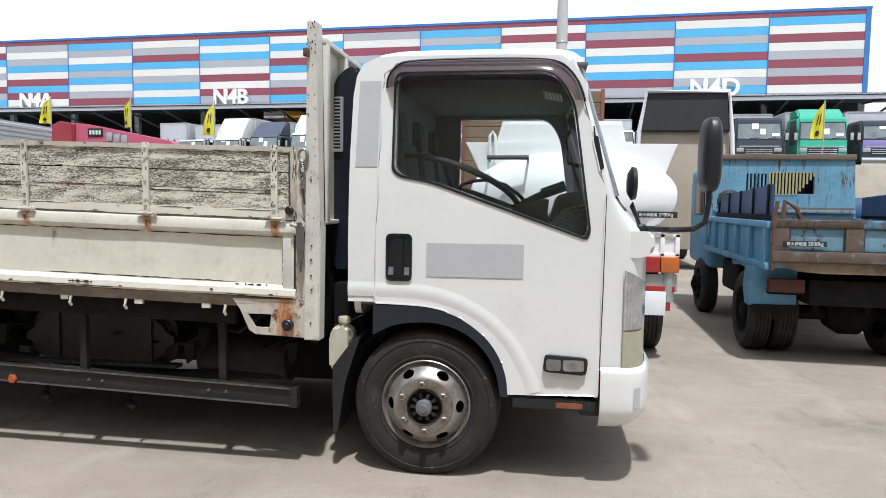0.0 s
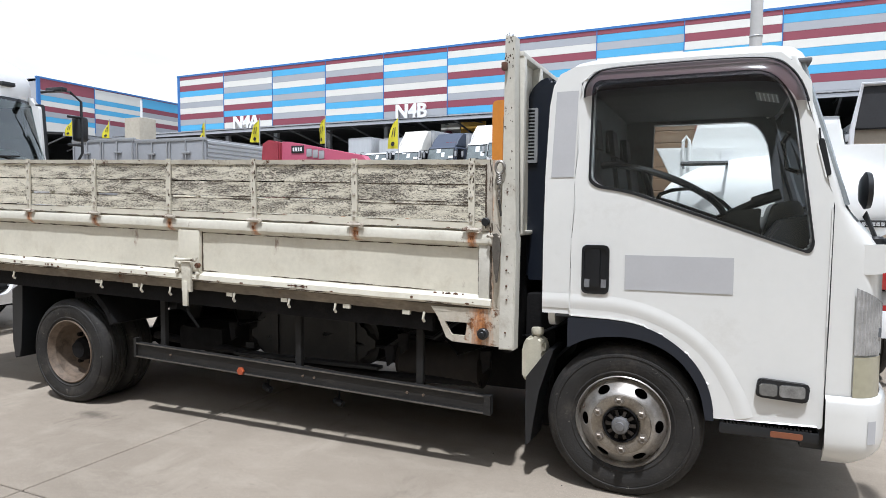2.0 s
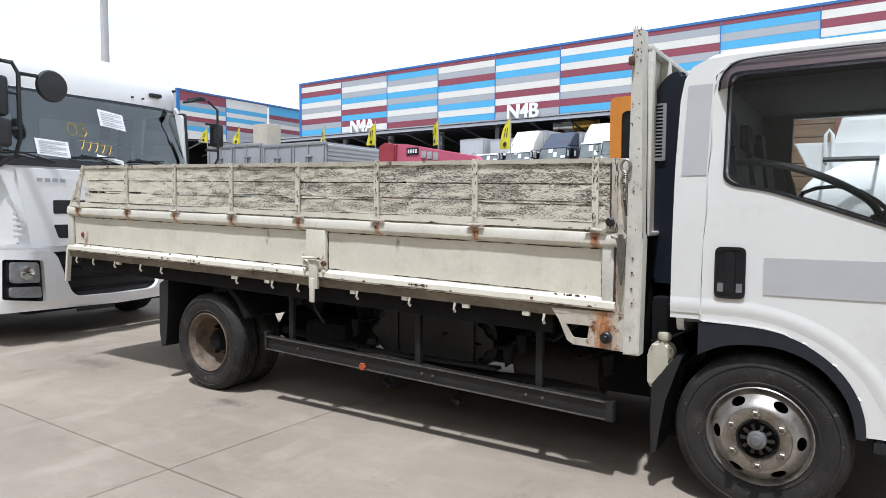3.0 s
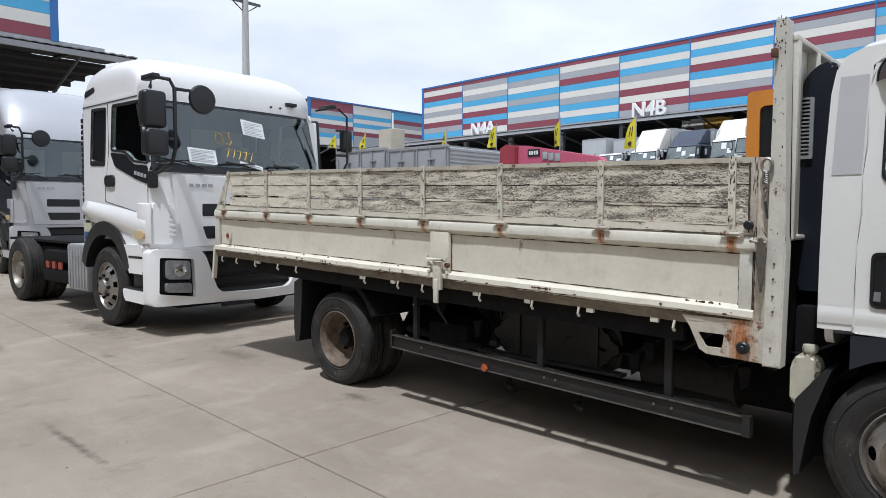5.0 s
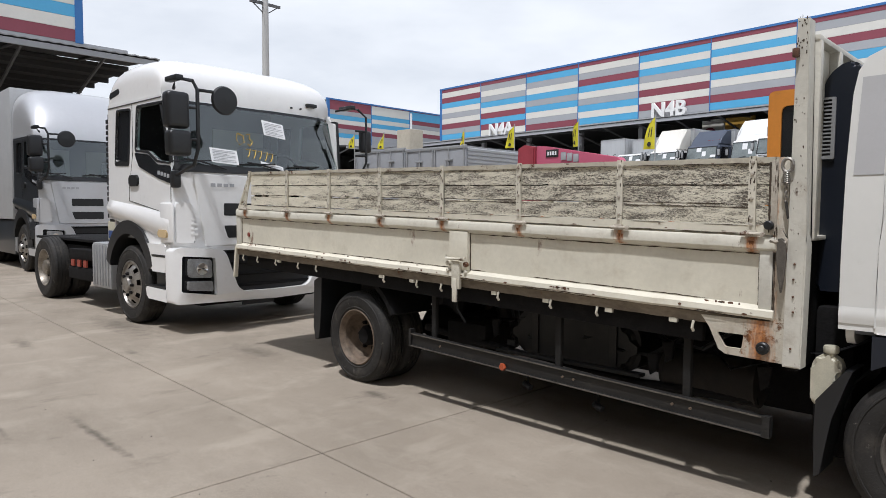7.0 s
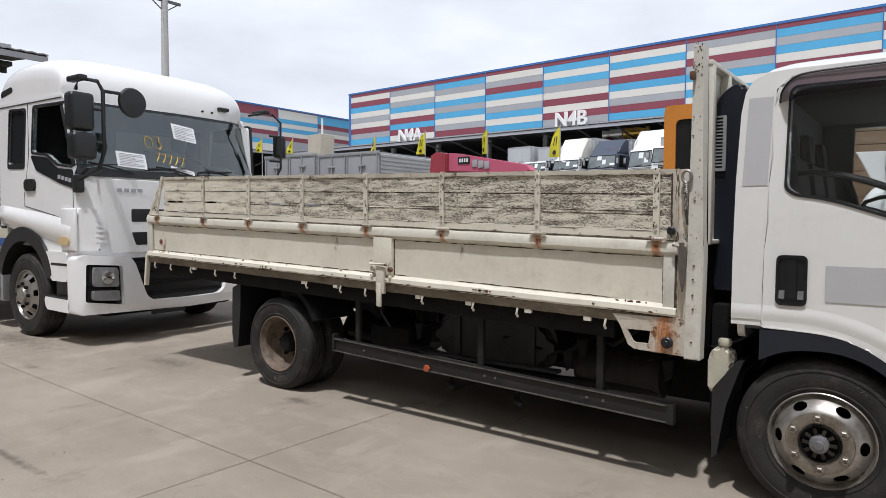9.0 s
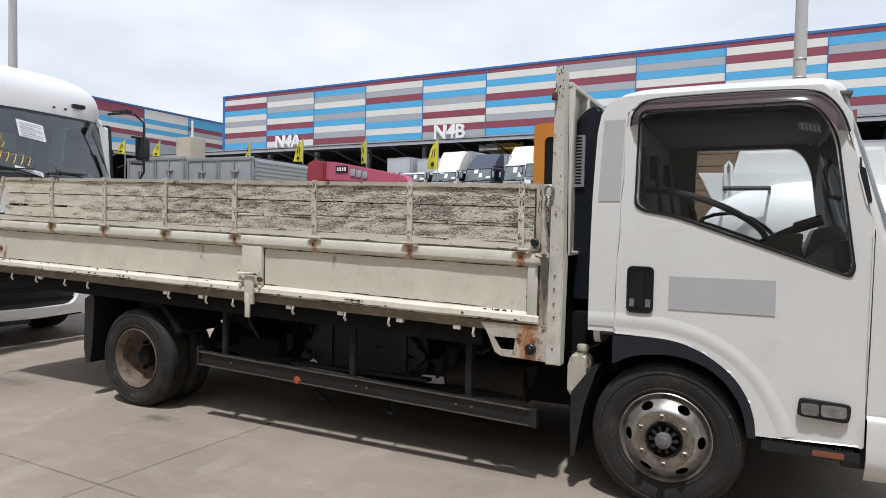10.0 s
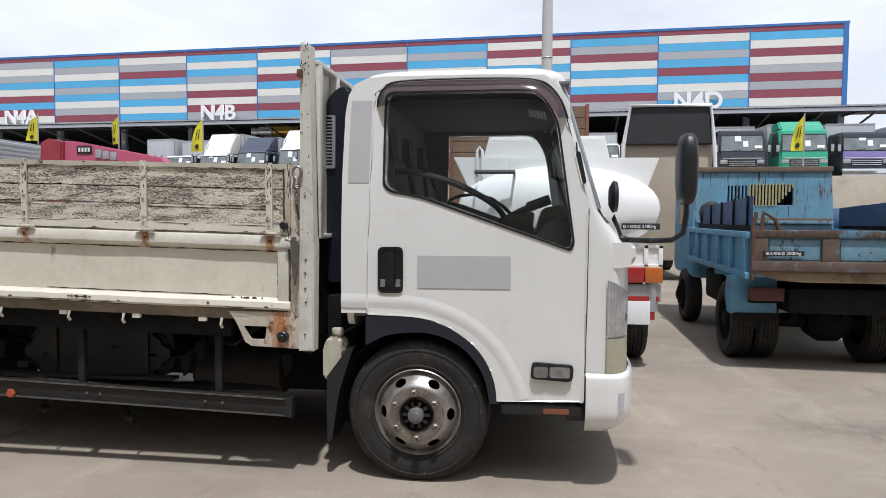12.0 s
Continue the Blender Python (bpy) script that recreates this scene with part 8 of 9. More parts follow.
for x, d in ((-DW, 1), (DW, -1)):
    bm = B()
    holed(bm, [(0.02, 0.84), (2.75, 0.80), (2.75, 1.24), (0.02, 1.24)], [], "x", x, x + d * 0.03)
    for k in range(6):
        y = 0.05 + k * 0.53
        box(bm, min(x - d * 0.04, x), max(x - d * 0.04, x), y, y + 0.07, 0.86, 1.20, 0.006)
    box(bm, min(x - d * 0.045, x), max(x - d * 0.045, x), 0.0, 2.75, 1.185, 1.245, 0.008)
    box(bm, min(x - d * 0.045, x), max(x - d * 0.045, x), 0.0, 2.75, 0.82, 0.88, 0.008)
    part("dump_side", bm, DUMP_BLUE, dump, "ribbed blue dump side")
    bm = B()
    prism(bm, [(0.15, 1.30), (2.25, 1.28), (2.25, 1.49), (0.15, 1.57)], "x", x + d * 0.02, x + d * 0.05, 0.004)
    part("side_board", bm, NAVY_BOARD, dump, "dark blue raised side board")
    bm = B()
    for k in range(5):
        y = 0.3 + 0.5 * k
        box(bm, min(x, x + d * 0.02), max(x, x + d * 0.02), y - 0.11, y - 0.092, 1.24, 1.572 - 0.018 * k, 0.003)
    box(bm, min(x, x + d * 0.03), max(x, x + d * 0.03), 0.12, 2.3, 1.245, 1.30, 0.004)
    part("board_stake", bm, CHASSIS, dump, "black steel stake and rail", split=True)
bm = B()
slots = [rect(-0.42 + 0.042 * i, -0.396 + 0.042 * i, 1.52, 1.78) for i in range(6)] + [rect(-0.165, 0.355, 1.535, 1.79)]
holed(bm, [(-0.84, 1.0), (0.84, 1.0), (0.79, 1.97), (-0.80, 1.97)], slots, "y", 2.58, 2.62)
part("guard_panel", bm, DUMP_GUARD, dump, "tall blue guard panel behind the cab")
bm = B()
box(bm, -0.83, 0.80, 2.55, 2.66, 1.945, 2.012, 0.012)
box(bm, -0.76, 0.80, 2.54, 2.58, 1.33, 1.37, 0.006)
part("guard_top", bm, mat("weathered_top_beam", (0.20, 0.15, 0.11), 0.85, var=0.4, scale=10, dirt=0.5, dirt_color=(0.08, 0.05, 0.035), dirt_scale=12, bump=0.3, stretch=(0.3, 1, 1)), dump, "rusty top beam")
bm = B()
box(bm, -0.80, 0.80, 2.50, 2.60, 1.30, 1.34, 0.008)
box(bm, -0.80, 0.80, 2.53, 2.60, 1.00, 1.30, 0.01)
part("guard_ledge", bm, DUMP_PALE, dump, "worn blue ledge inside the dump body")
bm = B()
for i in range(14):
    x = -0.165 + 0.0385 * i
    box(bm, x, x + 0.021, 2.572, 2.59, 1.52 + max(0, i - 8) * 0.045, 1.80)
part("guard_bar", bm, mat("yellowed_bars", (0.45, 0.42, 0.22), 0.7, var=0.3, scale=20), dump, "pale yellow grille bar", split=True)
bm = B()
box(bm, -DW + 0.03, DW - 0.03, 0.03, 2.6, 0.84, 0.90)
part("dump_floor", bm, RUST, dump, "rusty dump floor")
bm = B()
box(bm, -0.80, 0.80, 2.75, 4.2, 0.62, 1.95, 0.10, 3)
cabp = part("cab", bm, DUMP_BLUE, dump, "blue cab")
bm = B()
box(bm, -0.815, -0.79, 3.1, 3.8, 1.30, 1.80, 0.02)
part("cab_window", bm, BLACK_GLOSS, cabp)
bm = B()
box(bm, -0.50, 0.50, 2.735, 2.76, 1.48, 1.86, 0.005)
part("rear_window", bm, BLACK_GLOSS, cabp, "dark rear window")
bm = B()
box(bm, -0.45, 0.45, 0.1, 4.0, 0.55, 0.78, 0.02)
box(bm, -0.75, 0.75, 0.24, 0.32, 0.62, 0.76, 0.02)
lathe(bm, [(0.001, -0.22), (0.12, -0.2), (0.2, -0.08), (0.2, 0.08), (0.12, 0.2), (0.001, 0.22)], "x", (0.1, 0.75, 0.40), 20)
tube(bm, [(-0.7, 0.75, 0.40), (0.7, 0.75, 0.40)], 0.07, 10)
box(bm, -0.72, -0.35, 1.5, 2.3, 0.45, 0.80, 0.05)
part("chassis_frame", bm, CHASSIS, dump, "grimy black chassis and axle")
for x, s_ in ((-0.83, -1), (0.83, 1)):
    simple_wheel(dump, (x, 0.85, 0.39), 0.39, 0.20, s_, CHASSIS, True, "x")
    simple_wheel(dump, (x - s_ * 0.23, 0.85, 0.39), 0.39, 0.20, s_, CHASSIS, True, "x")
    simple_wheel(dump, (x, 3.2, 0.365), 0.365, 0.20, s_, CHASSIS, False, "x")
    bm = B()
    d = -s_
    prism(bm, [(0.30, 0.88), (0.44, 0.86), (0.50, 0.66), (0.40, 0.51), (0.30, 0.51)], "x", x - d * 0.08, x + d * 0.34, 0.008)
    prism(bm, [(0.40, 0.86), (1.35, 0.86), (1.30, 0.80), (0.95, 0.83), (0.55, 0.80)], "x", x - d * 0.0, x + d * 0.42, 0.008)
    part("mudguard", bm, DUMP_BLUE, dump, "blue rear mudguard")
    bm = B()
    box(bm, min(x + d * 0.05, x + d * 0.35), max(x + d * 0.05, x + d * 0.35), 0.12, 0.20, 0.655, 0.775, 0.01)
    part("tail_lamp", bm, mat("dirty_tail_lamp", (0.10, 0.025, 0.02), 0.5, var=0.3, scale=20), dump)
    bm = B()
    prism(bm, [(x - d * 0.04, 0.52), (x + d * 0.34, 0.52), (x + d * 0.34, 0.46), (x + d * 0.22, 0.44), (x + d * 0.19, 0.35), (x + d * 0.15, 0.37), (x + d * 0.13, 0.44), (x - d * 0.04, 0.45)], "y", 0.28, 0.30, 0.003)
    part("mud_flap", bm, CHASSIS, dump, "torn black mud flap")
bm = B()
for x in (-0.30, 0.15, 0.42):
    tube(bm, [(x, 0.35, 0.72), (x + 0.05, 0.55, 0.45), (x - 0.05, 0.9, 0.40)], 0.035, 8)
tube(bm, [(-0.45, 0.3, 0.66), (0.5, 0.3, 0.60)], 0.03, 8)
part("brake_pipe", bm, CHASSIS, dump, "grimy brake pipe", split=True)
bm = B()
tube(bm, [(-0.80, -0.02, 0.82), (-0.80, -0.03, 1.30), (-0.78, -0.02, 1.42)], 0.018, 8)
tube(bm, [(-0.72, 0.03, 1.26), (-0.70, 0.05, 1.42), (-0.60, 0.06, 1.36), (-0.56, 0.07, 1.26)], 0.02, 8)
part("tailgate_hook", bm, RUST, dump, "rusty tailgate hook")
bm = B()
lathe(bm, [(0.001, -0.06), (0.10, -0.05), (0.14, 0.0), (0.13, 0.05), (0.001, 0.06)], "y", (-0.69, 2.2, 1.43), 24)
tube(bm, [(-0.69, 2.24, 1.43), (-0.71, 2.45, 1.48), (-0.72, 2.60, 1.52)], 0.02, 8)
part("side_mirror", bm, BLACK, dump, "round black side mirror")
for ob in dump.children:  # the body sits on its subframe
    if ob.name.split(".")[0] in ("tailgate", "load_plate", "dump_side", "side_board", "board_stake", "guard_panel", "guard_top", "guard_ledge", "guard_bar", "dump_floor", "tailgate_hook", "side_mirror"):
        ob.location.z += 0.045
# next dump truck with a loaded dark blue tarp, right of the blue one
tarp = thing("tarp_load", "dark blue tarpaulin load on a parked truck bed", "load", (4.82, 8.6, 0))
bm = B()
rnd = random.Random(3)
sheet(bm, lambda u, w: (-0.95 + 1.9 * u, 2.6 * w, 1.15 + 0.44 * (math.sin(math.pi * u) ** 0.28) * min(1.0, w / 0.06) ** 0.5 * (1 - 0.1 * abs(w - 0.3)) + 0.022 * math.sin(11 * u + 7 * w) * math.sin(math.pi * u) + 0.012 * math.sin(31 * u - 9 * w) * math.sin(math.pi * u)), [0, 0.004, 0.012, 0.025, 0.045, 0.07] + [i / 20 for i in range(2, 19)] + [0.93, 0.96, 0.98, 0.99, 1.0], [0, 0.005, 0.015, 0.03, 0.06] + [i / 10 for i in range(1, 11)])
part("tarp", bm, NAVY_BOARD, tarp, "dark blue tarpaulin")
bm = B()
box(bm, -0.95, 0.95, 0, 2.7, 0.75, 1.15, 0.02)
part("bed", bm, DUMP_RUST, tarp)
bm = B()
for x in (-0.8, 0.55):
    for y in (0.6, 3.0):
        lathe(bm, [(0.001, 0), (0.34, 0.01), (0.37, 0.05), (0.37, 0.2), (0.34, 0.24), (0.001, 0.25)], "x", (x, y, 0.37), 28)
box(bm, -0.6, 0.6, 0.2, 3.8, 0.45, 0.78)
part("running_gear", bm, RUBBER, tarp)
bm = B()
box(bm, -0.85, 0.85, 2.8, 4.2, 0.6, 1.5, 0.1)
part("cab", bm, NAVY_BOARD, tarp)

# ---- tipped dump body with a black hood, behind ----
tip = thing("tipper_truck", "tipper truck with its beige body raised and a black hood", "truck", (2.98, 15.0, 0))
tip.matrix_basis = tip.matrix_basis @ Matrix.Scale(1.025, 4)
BEIGE = mat("beige_body_paint", (0.42, 0.36, 0.28), 0.7, var=0.15, scale=1.5, dirt=0.3, dirt_color=(0.25, 0.2, 0.15))
bm = B()
box(bm, -0.92, 0.98, 0.1, 0.2, 0.45, 3.0, 0.02)
part("body_floor", bm, BEIGE, tip, "beige raised body floor")
bm = B()
prism(bm, [(-0.88, 2.95), (0.95, 2.95), (0.88, 3.76), (-0.75, 3.76)], "y", 0.0, 0.12, 0.02)
part("hood", bm, mat("black_hood_sheet", (0.03, 0.03, 0.032), 0.7, var=0.3, scale=3), tip, "black body hood")
bm = B()
tube(bm, [(-0.92, -0.02, 2.2), (-0.90, -0.02, 2.95), (-0.76, -0.02, 3.78), (0.90, -0.02, 3.78), (0.98, -0.02, 2.95), (1.03, -0.02, 2.2)], 0.045, 8)
part("hood_rim", bm, PAPER, tip, "white rim")
bm = B()
for x in (-0.85, 0.6):
    for y in (0.8, 3.4):
        lathe(bm, [(0.001, 0), (0.36, 0.01), (0.40, 0.05), (0.40, 0.22), (0.36, 0.26), (0.001, 0.27)], "x", (x, y, 0.40), 28)
box(bm, -0.6, 0.7, 0.2, 4.5, 0.45, 0.75)
part("running_gear", bm, RUBBER, tip)
bm = B()
box(bm, -0.95, 0.95, 3.3, 4.9, 0.75, 2.3, 0.1)
part("cab", bm, BEIGE, tip)

# ---- box trucks in a row on the raised lot ----
BOXM = mat("grey_box_panel", (0.46, 0.47, 0.48), 0.55, metal=0.2, var=0.12, scale=1.2, stretch=(6, 6, 0.4))


# opaque grey, lightened to hold the reflected sky in its colour
LOT_SKY_GLASS = mat("sky_toned_windscreen", (0.20, 0.235, 0.235), 0.12, var=0.45, scale=1.5, gloss=0.9)


def lot_truck(x, y, paint, h_cab, h_box, w=2.3, fairing=None, turn=0.0, label="", box_y=1.9, red=False, nose=None, ws=1.38, nose_panel=None, bumper=None):
    """A truck that faces -y, on the raised lot."""
    v = thing("box_truck", label, "truck", (x, y, LOT_Z), turn, "trucks on the raised lot")
    a = w / 2
    zl = 0.0 if ws < 1.5 else 0.24
    bm = B()
    prism(bm, [(0.0, 0.45), (0.0, ws - 0.08), (0.20, h_cab - 0.10), (0.32, h_cab), (1.75, h_cab), (1.75, 0.55)], "x", -a, a, 0.09, 3)
    cab = part("cab", bm, paint, v, "painted cab")
    bm = B()
    zb = ws - 0.08
    dy = 0.22 / (h_cab - zb)
    z0, z1 = ws, h_cab - (0.16 if ws < 1.5 else 0.30)
    vs = [bm.verts.new((xx, (zz - zb) * dy - 0.012, zz)) for xx, zz in ((-a + 0.1, z0), (a - 0.1, z0), (a - 0.14, z1), (-a + 0.14, z1))]
    bm.faces.new(vs)
    part("windscreen", bm, LOT_SKY_GLASS, cab, "grey reflecting windscreen", smooth=False)
    bm = B()
    for q in ([(-a + 0.06, z0 - 0.04), (a - 0.06, z0 - 0.04), (a - 0.06, z0 + 0.01), (-a + 0.06, z0 + 0.01)], [(-a + 0.08, z1 - 0.01), (a - 0.08, z1 - 0.01), (a - 0.12, z1 + 0.05), (-a + 0.12, z1 + 0.05)],
              [(-a + 0.03, z0), (-a + 0.10, z0), (-a + 0.14, z1), (-a + 0.09, z1)], [(a - 0.10, z0), (a - 0.03, z0), (a - 0.09, z1), (a - 0.14, z1)]):
        bm.faces.new([bm.verts.new((xx, (zz - zb) * dy - 0.016, zz)) for xx, zz in q])
    part("windscreen_seal", bm, BLACK, cab, "black windscreen rubber", smooth=False)
    for px, pz, pw, ph in ((-0.35, 0.50, 0.32, 0.36), (0.05, 0.22, 0.26, 0.30), (0.62, 0.14, 0.36, 0.14)):
        bm = B()
        zz = z0 + pz
        bm.faces.new([bm.verts.new((q, (w - zb) * dy - 0.02, w)) for q, w in ((px, zz), (px + pw, zz), (px + pw, min(z1, zz + ph)), (px, min(z1, zz + ph)))])
        part("paper", bm, PAPER, cab, "white paper on the windscreen", smooth=False)
    bm = B()
    for px in (-0.65, 0.25):
        tube(bm, [(px, -0.02, z0 - 0.02), (px + 0.6, dy * 0.1 - 0.02, z0 + 0.10)], 0.018, 5)
    part("wiper", bm, BLACK, cab, split=True)
    bm = B()
    box(bm, -a + 0.16, a - 0.16, -0.03, 0.0, 1.24, 1.30, 0.01)
    part("nose_trim", bm, nose or CHROME, cab, "bright nose trim")
    for s_ in (-1, 1):
        bm = B()
        box(bm, min(s_ * (a + 0.075), s_ * (a + 0.225)), max(s_ * (a + 0.075), s_ * (a + 0.225)), -0.075, -0.055, 1.60, 1.95, 0.01)
        part("mirror_back", bm, GALV, cab, "pale mirror shell")
    bm = B()
    box(bm, -a + 0.45, a - 0.45, -0.02, 0.0, 0.85, 1.20, 0.01)
    part("grille", bm, BLACK, cab, "black grille")
    bm = B()
    for k in range(3):
        box(bm, -a + 0.5, a - 0.5, -0.035, -0.015, 0.90 + 0.1 * k, 0.935 + 0.1 * k, 0.004)
    part("grille_bar", bm, CHROME, cab)
    bm = B()
    box(bm, -a, a, -0.12, 0.1, 0.35, 0.72, 0.03)
    part("bumper", bm, bumper or (RED if red else GALV), cab, "front bumper")
    if nose_panel:
        bm = B()
        box(bm, -a + 0.06, a - 0.06, -0.018, 0.02, 1.0, ws - 0.06, 0.015)
        part("nose_panel", bm, nose_panel, cab, "painted nose panel")
    for s_ in (-1, 1):
        bm = B()
        box(bm, min(s_ * (a - 0.42), s_ * (a - 0.06)), max(s_ * (a - 0.42), s_ * (a - 0.06)), -0.045, 0.02, 0.76 + zl, 0.96 + zl, 0.02)
        part("headlamp", bm, LENS_CLEAR, cab, "clear headlamp")
        bm = B()
        box(bm, min(s_ * (a + 0.06), s_ * (a + 0.24)), max(s_ * (a + 0.06), s_ * (a + 0.24)), -0.06, 0.05, 1.55, 2.0, 0.03)
        tube(bm, [(s_ * (a - 0.02), 0.1, 2.1), (s_ * (a + 0.14), 0.0, 2.08), (s_ * (a + 0.14), 0.0, 1.5)], 0.02, 6)
        part("mirror", bm, BLACK, cab, "black mirror")
        bm = B()
        prism(bm, [(0.35, 1.40), (0.50, h_cab - 0.15), (1.2, h_cab - 0.15), (1.2, 1.40)], "x", s_ * a, s_ * (a + 0.008))
        part("side_window", bm, BLACK_GLOSS, cab, smooth=False)
        for yy in (1.0, 5.6):
            bm = B()
            lathe(bm, [(0.001, 0), (0.3, 0.01), (0.44, 0.03), (0.46, 0.06), (0.46, 0.24), (0.001, 0.26)], "x", (s_ * (a - 0.05) - (0.0 if s_ < 0 else 0.24), yy, 0.46), 24)
            part("wheel", bm, RUBBER, v)
    bm = B()
    box(bm, -0.5, 0.5, 0.5, 7.2, 0.5, 0.9)
    part("chassis_frame", bm, CHASSIS, v)
    if fairing:
        bm = B()
        prism(bm, [(0.32, h_cab - 0.02), (0.75, h_cab + 0.45), (1.25, h_box - 0.05), (1.75, h_box - 0.05), (1.75, h_cab - 0.02)], "x", -a + 0.10, a - 0.10, 0.08, 3)
        fr = part("roof_fairing", bm, fairing, v, "roof fairing")
        bm = B()
        for k in range(3):
            box(bm, 0.1 + 0.28 * k, 0.32 + 0.28 * k, 0.60, 0.64, h_cab + 0.12, h_cab + 0.30)
        part("fairing_bars", bm, RED if red else PAPER, fr, "plain red lettering bars" if red else "plain white lettering bars", split=True)
    bm = B()
    box(bm, -a - 0.05, a + 0.05, box_y, 7.6, 0.95, h_box, 0.03)
    cb = part("cargo_box", bm, BOXM, v, "grey cargo box")
    bm = B()
    for s_ in (-1, 1):
        for k in range(8):
            box(bm, min(s_ * (a + 0.05), s_ * (a + 0.07)), max(s_ * (a + 0.05), s_ * (a + 0.07)), box_y + 0.3 + 0.68 * k, box_y + 0.34 + 0.68 * k, 1.0, h_box - 0.05)
    part("rib", bm, BOXM, cb, split=True)
    bm = B()
    for xx in (-a - 0.05, a + 0.01):
        box(bm, xx, xx + 0.05, box_y - 0.02, box_y + 0.03, 0.95, h_box + 0.01, 0.006)
    box(bm, -a - 0.05, a + 0.06, box_y - 0.02, box_y + 0.03, h_box - 0.06, h_box + 0.01, 0.006)
    part("box_frame", bm, GALV, v)
    return v


DARKCAB = mat("dark_navy_cab", (0.02, 0.028, 0.04), 0.3, var=0.1, scale=2, gloss=0.5)
GREENCAB = mat("green_cab_paint", (0.03, 0.36, 0.22), 0.35, var=0.08, scale=2, gloss=0.4)
PURPLE = mat("purple_cab_paint", (0.22, 0.18, 0.42), 0.35, var=0.1, scale=2, gloss=0.4)
WCAB = mat("white_cab_paint", (0.74, 0.75, 0.74), 0.35, var=0.06, scale=2, gloss=0.4)
SLATECAB = mat("slate_blue_paint", (0.07, 0.085, 0.12), 0.4, var=0.1, scale=2, gloss=0.3)
lot_truck(11.05, 36.0, DARKCAB, 2.75, 3.15, 2.3, ws=1.66, label="black-fronted box truck with a grey cargo box")
lot_truck(14.10, 36.0, GREENCAB, 2.78, 3.25, 2.35, GREENCAB, ws=1.66, label="green box truck with a green roof fairing")
lot_truck(17.1, 36.0, DARKCAB, 2.60, 3.25, 2.4, ws=1.66, nose_panel=PURPLE, bumper=CHROME, label="dark truck with a purple nose and silver box")
lot_truck(20.3, 36.2, WCAB, 2.4, 3.1, 2.4, label="white cab-over box truck on the raised lot")
lot_truck(-14.75, 40.1, WCAB, 2.45, 3.75, 2.15, WCAB, label="white box truck with a white roof fairing", turn=-10)
lot_truck(-17.5, 40.1, SLATECAB, 2.30, 3.30, 2.2, SLATECAB, label="slate-blue truck with a dark fairing", turn=-10, red=True)
lot_truck(-20.05, 40.1, WCAB, 2.10, 3.55, 2.15, PCREAM, label="white truck with a cream roof fairing", turn=-10)
lot_truck(-22.6, 40.4, WCAB, 2.05, 3.20, 2.1, label="small white truck with a grey box", turn=-10)
lot_truck(-25.25, 40.6, WCAB, 2.0, 3.35, 2.1, label="white truck with a low grey box", turn=-10)
for q, (bx, ht) in enumerate(((-12.3, 3.0), (-9.6, 3.1), (-7.0, 2.9), (-4.3, 3.0), (-1.6, 3.1), (1.2, 3.0), (4.0, 3.1), (7.2, 3.0))):
    lot_truck(bx, 37.6, (WCAB, DARKCAB, WCAB, SLATECAB)[q % 4], 2.3, ht, 2.2, label="parked box truck with a grey box")

# ---- pink crane boom on a truck, grey box bodies, pillar, orange cab ----
PINK = mat("pink_crane_paint", (0.56, 0.12, 0.20), 0.45, var=0.12, scale=2, dirt=0.15, dirt_color=(0.3, 0.1, 0.12))
crane = thing("truck_crane", "pink loader crane with its boom laid along the truck", "crane", (-9.45, 12.0, 0))
bm = B()
prism(bm, [(0.35, 2.45), (0.40, 2.86), (0.60, 2.85), (2.40, 2.52), (2.50, 2.40), (2.3, 2.34)], "y", -0.13, 0.13, 0.015)
part("boom", bm, PINK, crane, "pink boom")
bm = B()
prism(bm, [(-0.10, 2.30), (-0.06, 2.82), (0.10, 2.90), (0.40, 2.84), (0.40, 2.35)], "y", -0.22, 0.22, 0.03)
lathe(bm, [(0.001, 0.9), (0.3, 0.9), (0.28, 1.3), (0.2, 2.4), (0.001, 2.4)], "z", (0.15, 0, 0), 20)
part("crane_head", bm, mat("dark_red_paint", (0.36, 0.05, 0.07), 0.5, var=0.2, scale=3), crane, "dark red crane head and column")
bm = B()
box(bm, 0.66, 0.98, -0.145, -0.131, 2.60, 2.76, 0.002)
part("maker_plate", bm, INK_BLACK, crane, "plain dark maker plate")
bm = B()
for k in range(4):
    box(bm, 0.70 + 0.065 * k, 0.74 + 0.065 * k, -0.150, -0.144, 2.64, 2.72)
part("maker_bars", bm, PAPER, crane)
for k in range(3):
    bm = B()
    box(bm, 1.05 + 0.155 * k, 1.18 + 0.155 * k, -0.150, -0.131, 2.52 - 0.025 * k, 2.69 - 0.025 * k, 0.02)
    part("number_block", bm, PGREY, crane, "grey raised number block")
bm = B()
box(bm, -0.9, 4.0, -1.0, 1.0, 0.75, 1.2, 0.03)
for x in (-0.4, 3.2):
    for y in (-1.0, 0.78):
        lathe(bm, [(0.001, 0), (0.36, 0.01), (0.40, 0.05), (0.40, 0.2), (0.001, 0.22)], "y", (x, y, 0.40), 24)
part("carrier_bed", bm, CHASSIS, crane)

ALU = mat("corrugated_aluminium", (0.52, 0.53, 0.55), 0.4, metal=0.5, var=0.1, scale=2)
ALU_D = mat("grey_box_door", (0.36, 0.37, 0.39), 0.55, metal=0.2, var=0.12, scale=2)


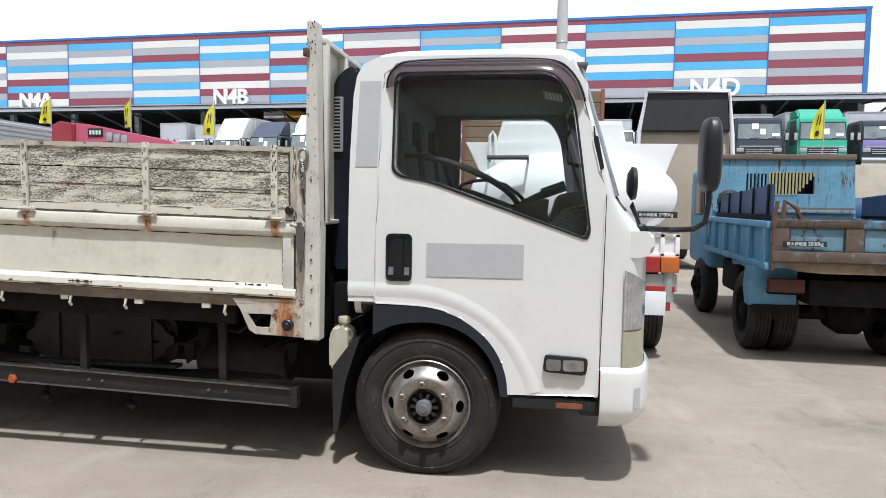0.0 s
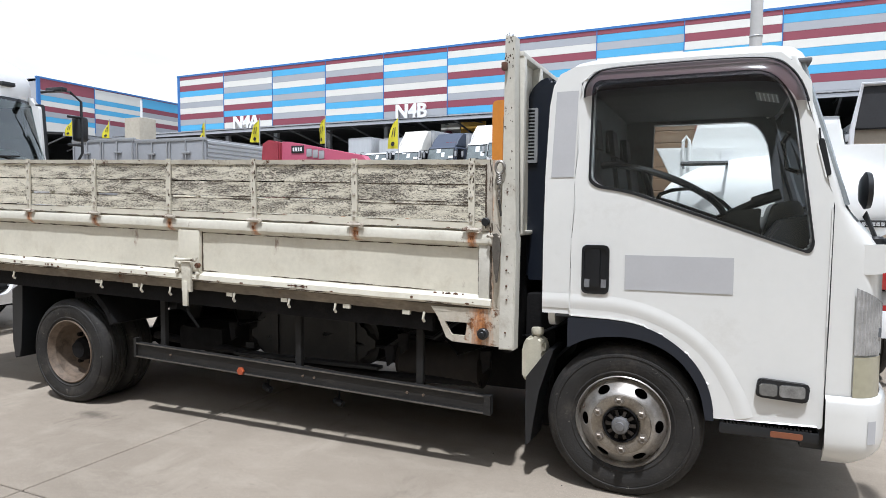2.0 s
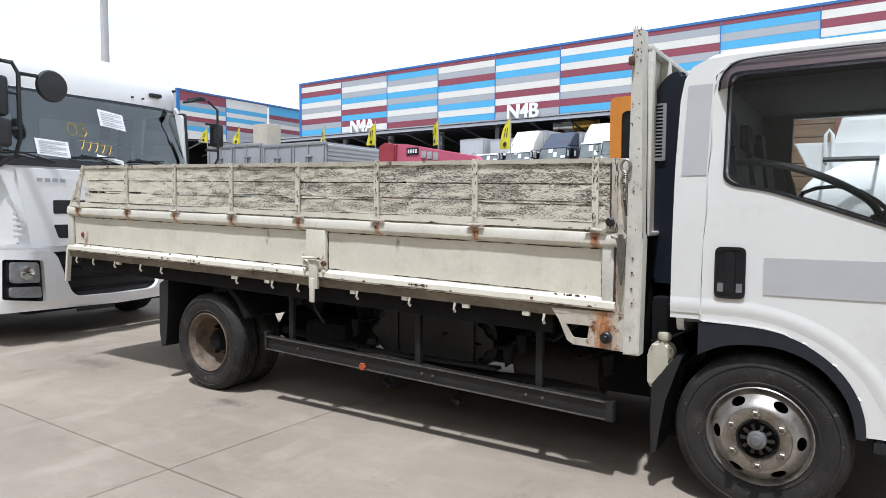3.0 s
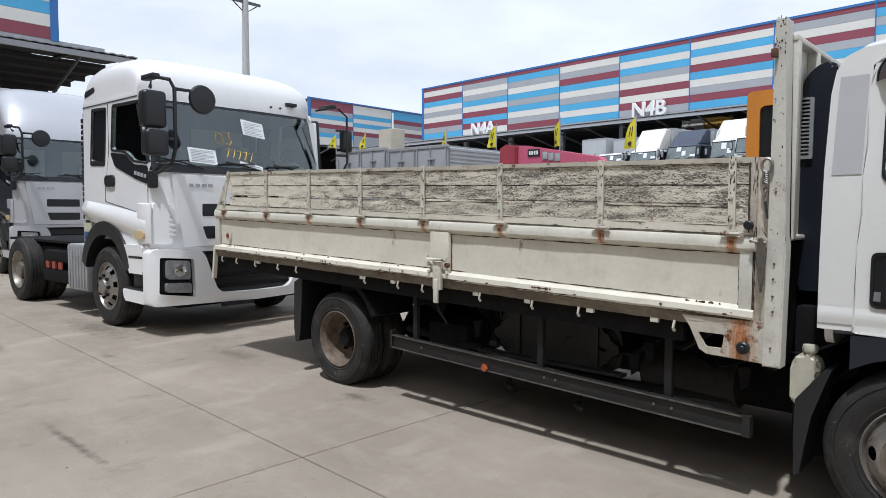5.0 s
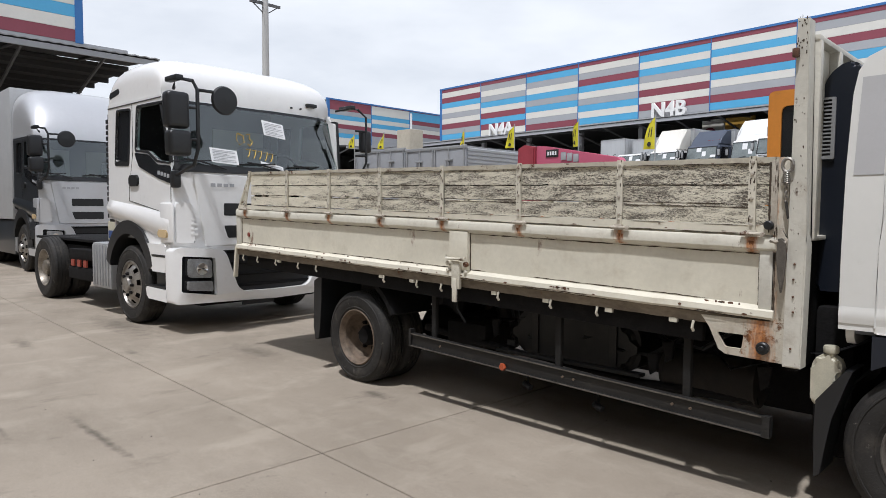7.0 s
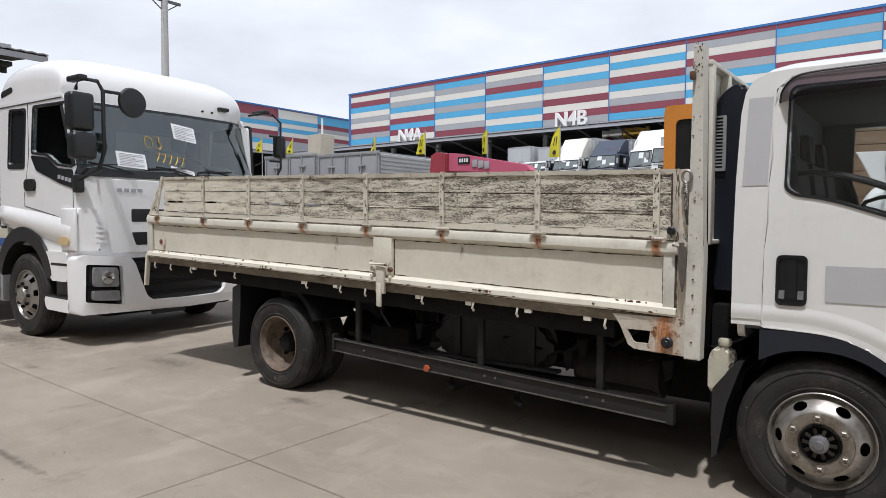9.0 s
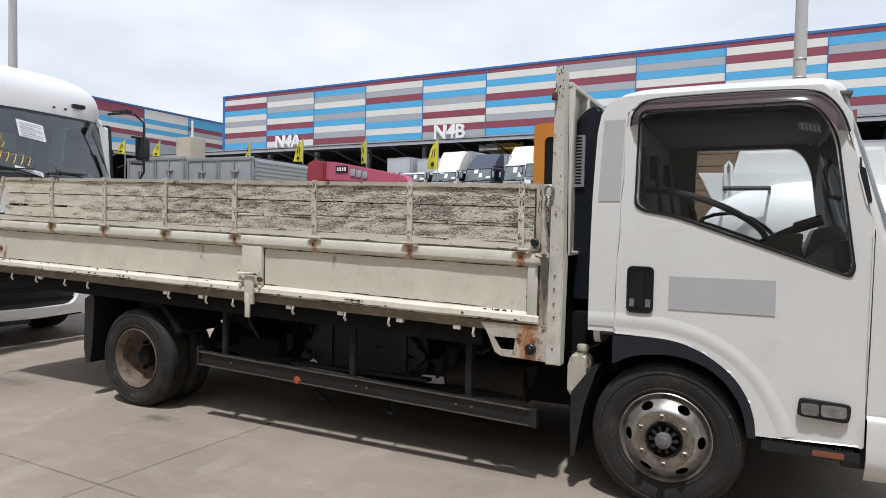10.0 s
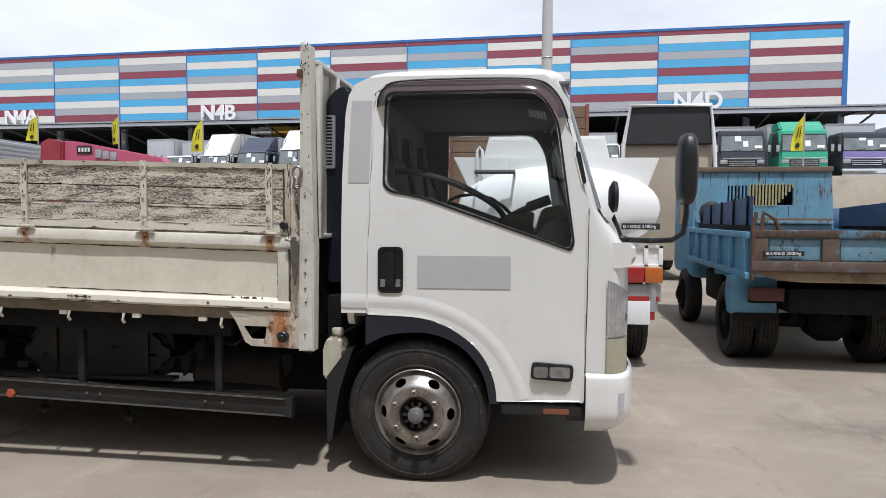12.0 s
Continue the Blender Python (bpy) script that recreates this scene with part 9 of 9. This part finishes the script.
def box_body(x, y, w, length, top, turn, label):
    """A cargo body whose doors look along -x turned, with corrugated sides."""
    v = thing("cargo_body", label, "cargo box", (x, y, 0), turn)
    bm = B()
    box(bm, -w, 0, 0, length, 0.95, top, 0.02)
    part("box_shell", bm, ALU_D, v, "grey box with rear doors")
    bm = B()
    n = int((top - 1.0) / 0.10)
    prof = []
    for i in range(n):
        z = 1.0 + i * 0.10
        prof += [(0.005, z), (0.03, z + 0.02), (0.03, z + 0.07), (0.005, z + 0.09)]
    rows = [[bm.verts.new((a, yy, z)) for a, z in prof] for yy in (0.05, length)]
    for k in range(len(prof) - 1):
        bm.faces.new((rows[0][k], rows[0][k + 1], rows[1][k + 1], rows[1][k]))
    part("corrugated_side", bm, ALU, v, "corrugated aluminium side", smooth=False)
    bm = B()
    for xx in (-w * 0.96, -w * 0.74, -w * 0.52, -w * 0.48, -w * 0.26, -0.04):
        tube(bm, [(xx, -0.03, 1.0), (xx, -0.03, top - 0.05)], 0.018, 6)
    for xx in (-w * 0.75, -w * 0.25):
        for z in (1.6, top - 0.35):
            box(bm, xx - 0.12, xx + 0.12, -0.05, -0.01, z, z + 0.05, 0.01)
    box(bm, -w, 0.03, -0.02, 0.02, top - 0.05, top + 0.03, 0.006)
    part("door_bar", bm, GALV, v, "steel door bar", split=True)
    bm = B()
    for xx in (-w + 0.05, -0.30):
        for yy in (0.6, 1.6):
            lathe(bm, [(0.001, 0), (0.42, 0.01), (0.46, 0.05), (0.46, 0.2), (0.001, 0.24)], "x", (xx, yy, 0.46), 24)
    box(bm, -w + 0.3, -0.3, 0.2, length, 0.5, 0.95)
    part("running_gear", bm, RUBBER, v)
    return v


box_body(-11.3, 12.0, 2.2, 5.2, 3.03, 0, "grey box body with doors and a corrugated aluminium side")
box_body(-13.75, 12.2, 2.2, 4.0, 3.12, 0, "grey box body with steel door bars")
pil = thing("gate_pillar", "weathered grey concrete pillar", "pillar", (-13.45 * 1.12, 13.6, 0))
bm = B()
box(bm, -0.28, 0.28, -0.28, 0.28, 0, 3.85, 0.02)
part("shaft", bm, WALLM, pil)
bm = B()
tube(bm, [(0.05, 0, 3.85), (0.05, 0, 4.35)], 0.03, 6)
part("pipe", bm, PAPER, pil)
ORANGE = mat("orange_machine_paint", (0.62, 0.23, 0.03), 0.45, var=0.12, scale=3, dirt=0.15)
exc = thing("excavator_cab", "orange excavator cab beside the parked trucks", "machine", (-3.28, 9.05, 0))
bm = B()
holed(bm, rounded(rect(0.0, 1.3, 1.0, 2.98), 0.08), [rounded(rect(0.16, 1.1, 1.7, 2.78), 0.08)], "y", 0.0, 0.08)
box(bm, 0.0, 0.08, 0.08, 1.3, 1.0, 2.95, 0.02)
box(bm, 0.0, 1.3, 0.08, 1.35, 2.90, 2.98, 0.02)
box(bm, 0.0, 1.3, 0.0, 1.5, 0.8, 1.6, 0.03)
part("cab_frame", bm, ORANGE, exc, "orange steel cab frame")
bm = B()
box(bm, 0.12, 1.15, 0.03, 0.05, 1.65, 2.8)
part("cab_glass", bm, BLACK_GLOSS, exc, "dark cab glass")
bm = B()
for yy in (-0.1, 1.3):
    box(bm, -0.5, 2.4, yy, yy + 0.4, 0.0, 0.75, 0.15, 3)
box(bm, 0.0, 2.0, 0.2, 1.4, 0.5, 0.9, 0.05)
part("track", bm, CHASSIS, exc, "black crawler tracks")
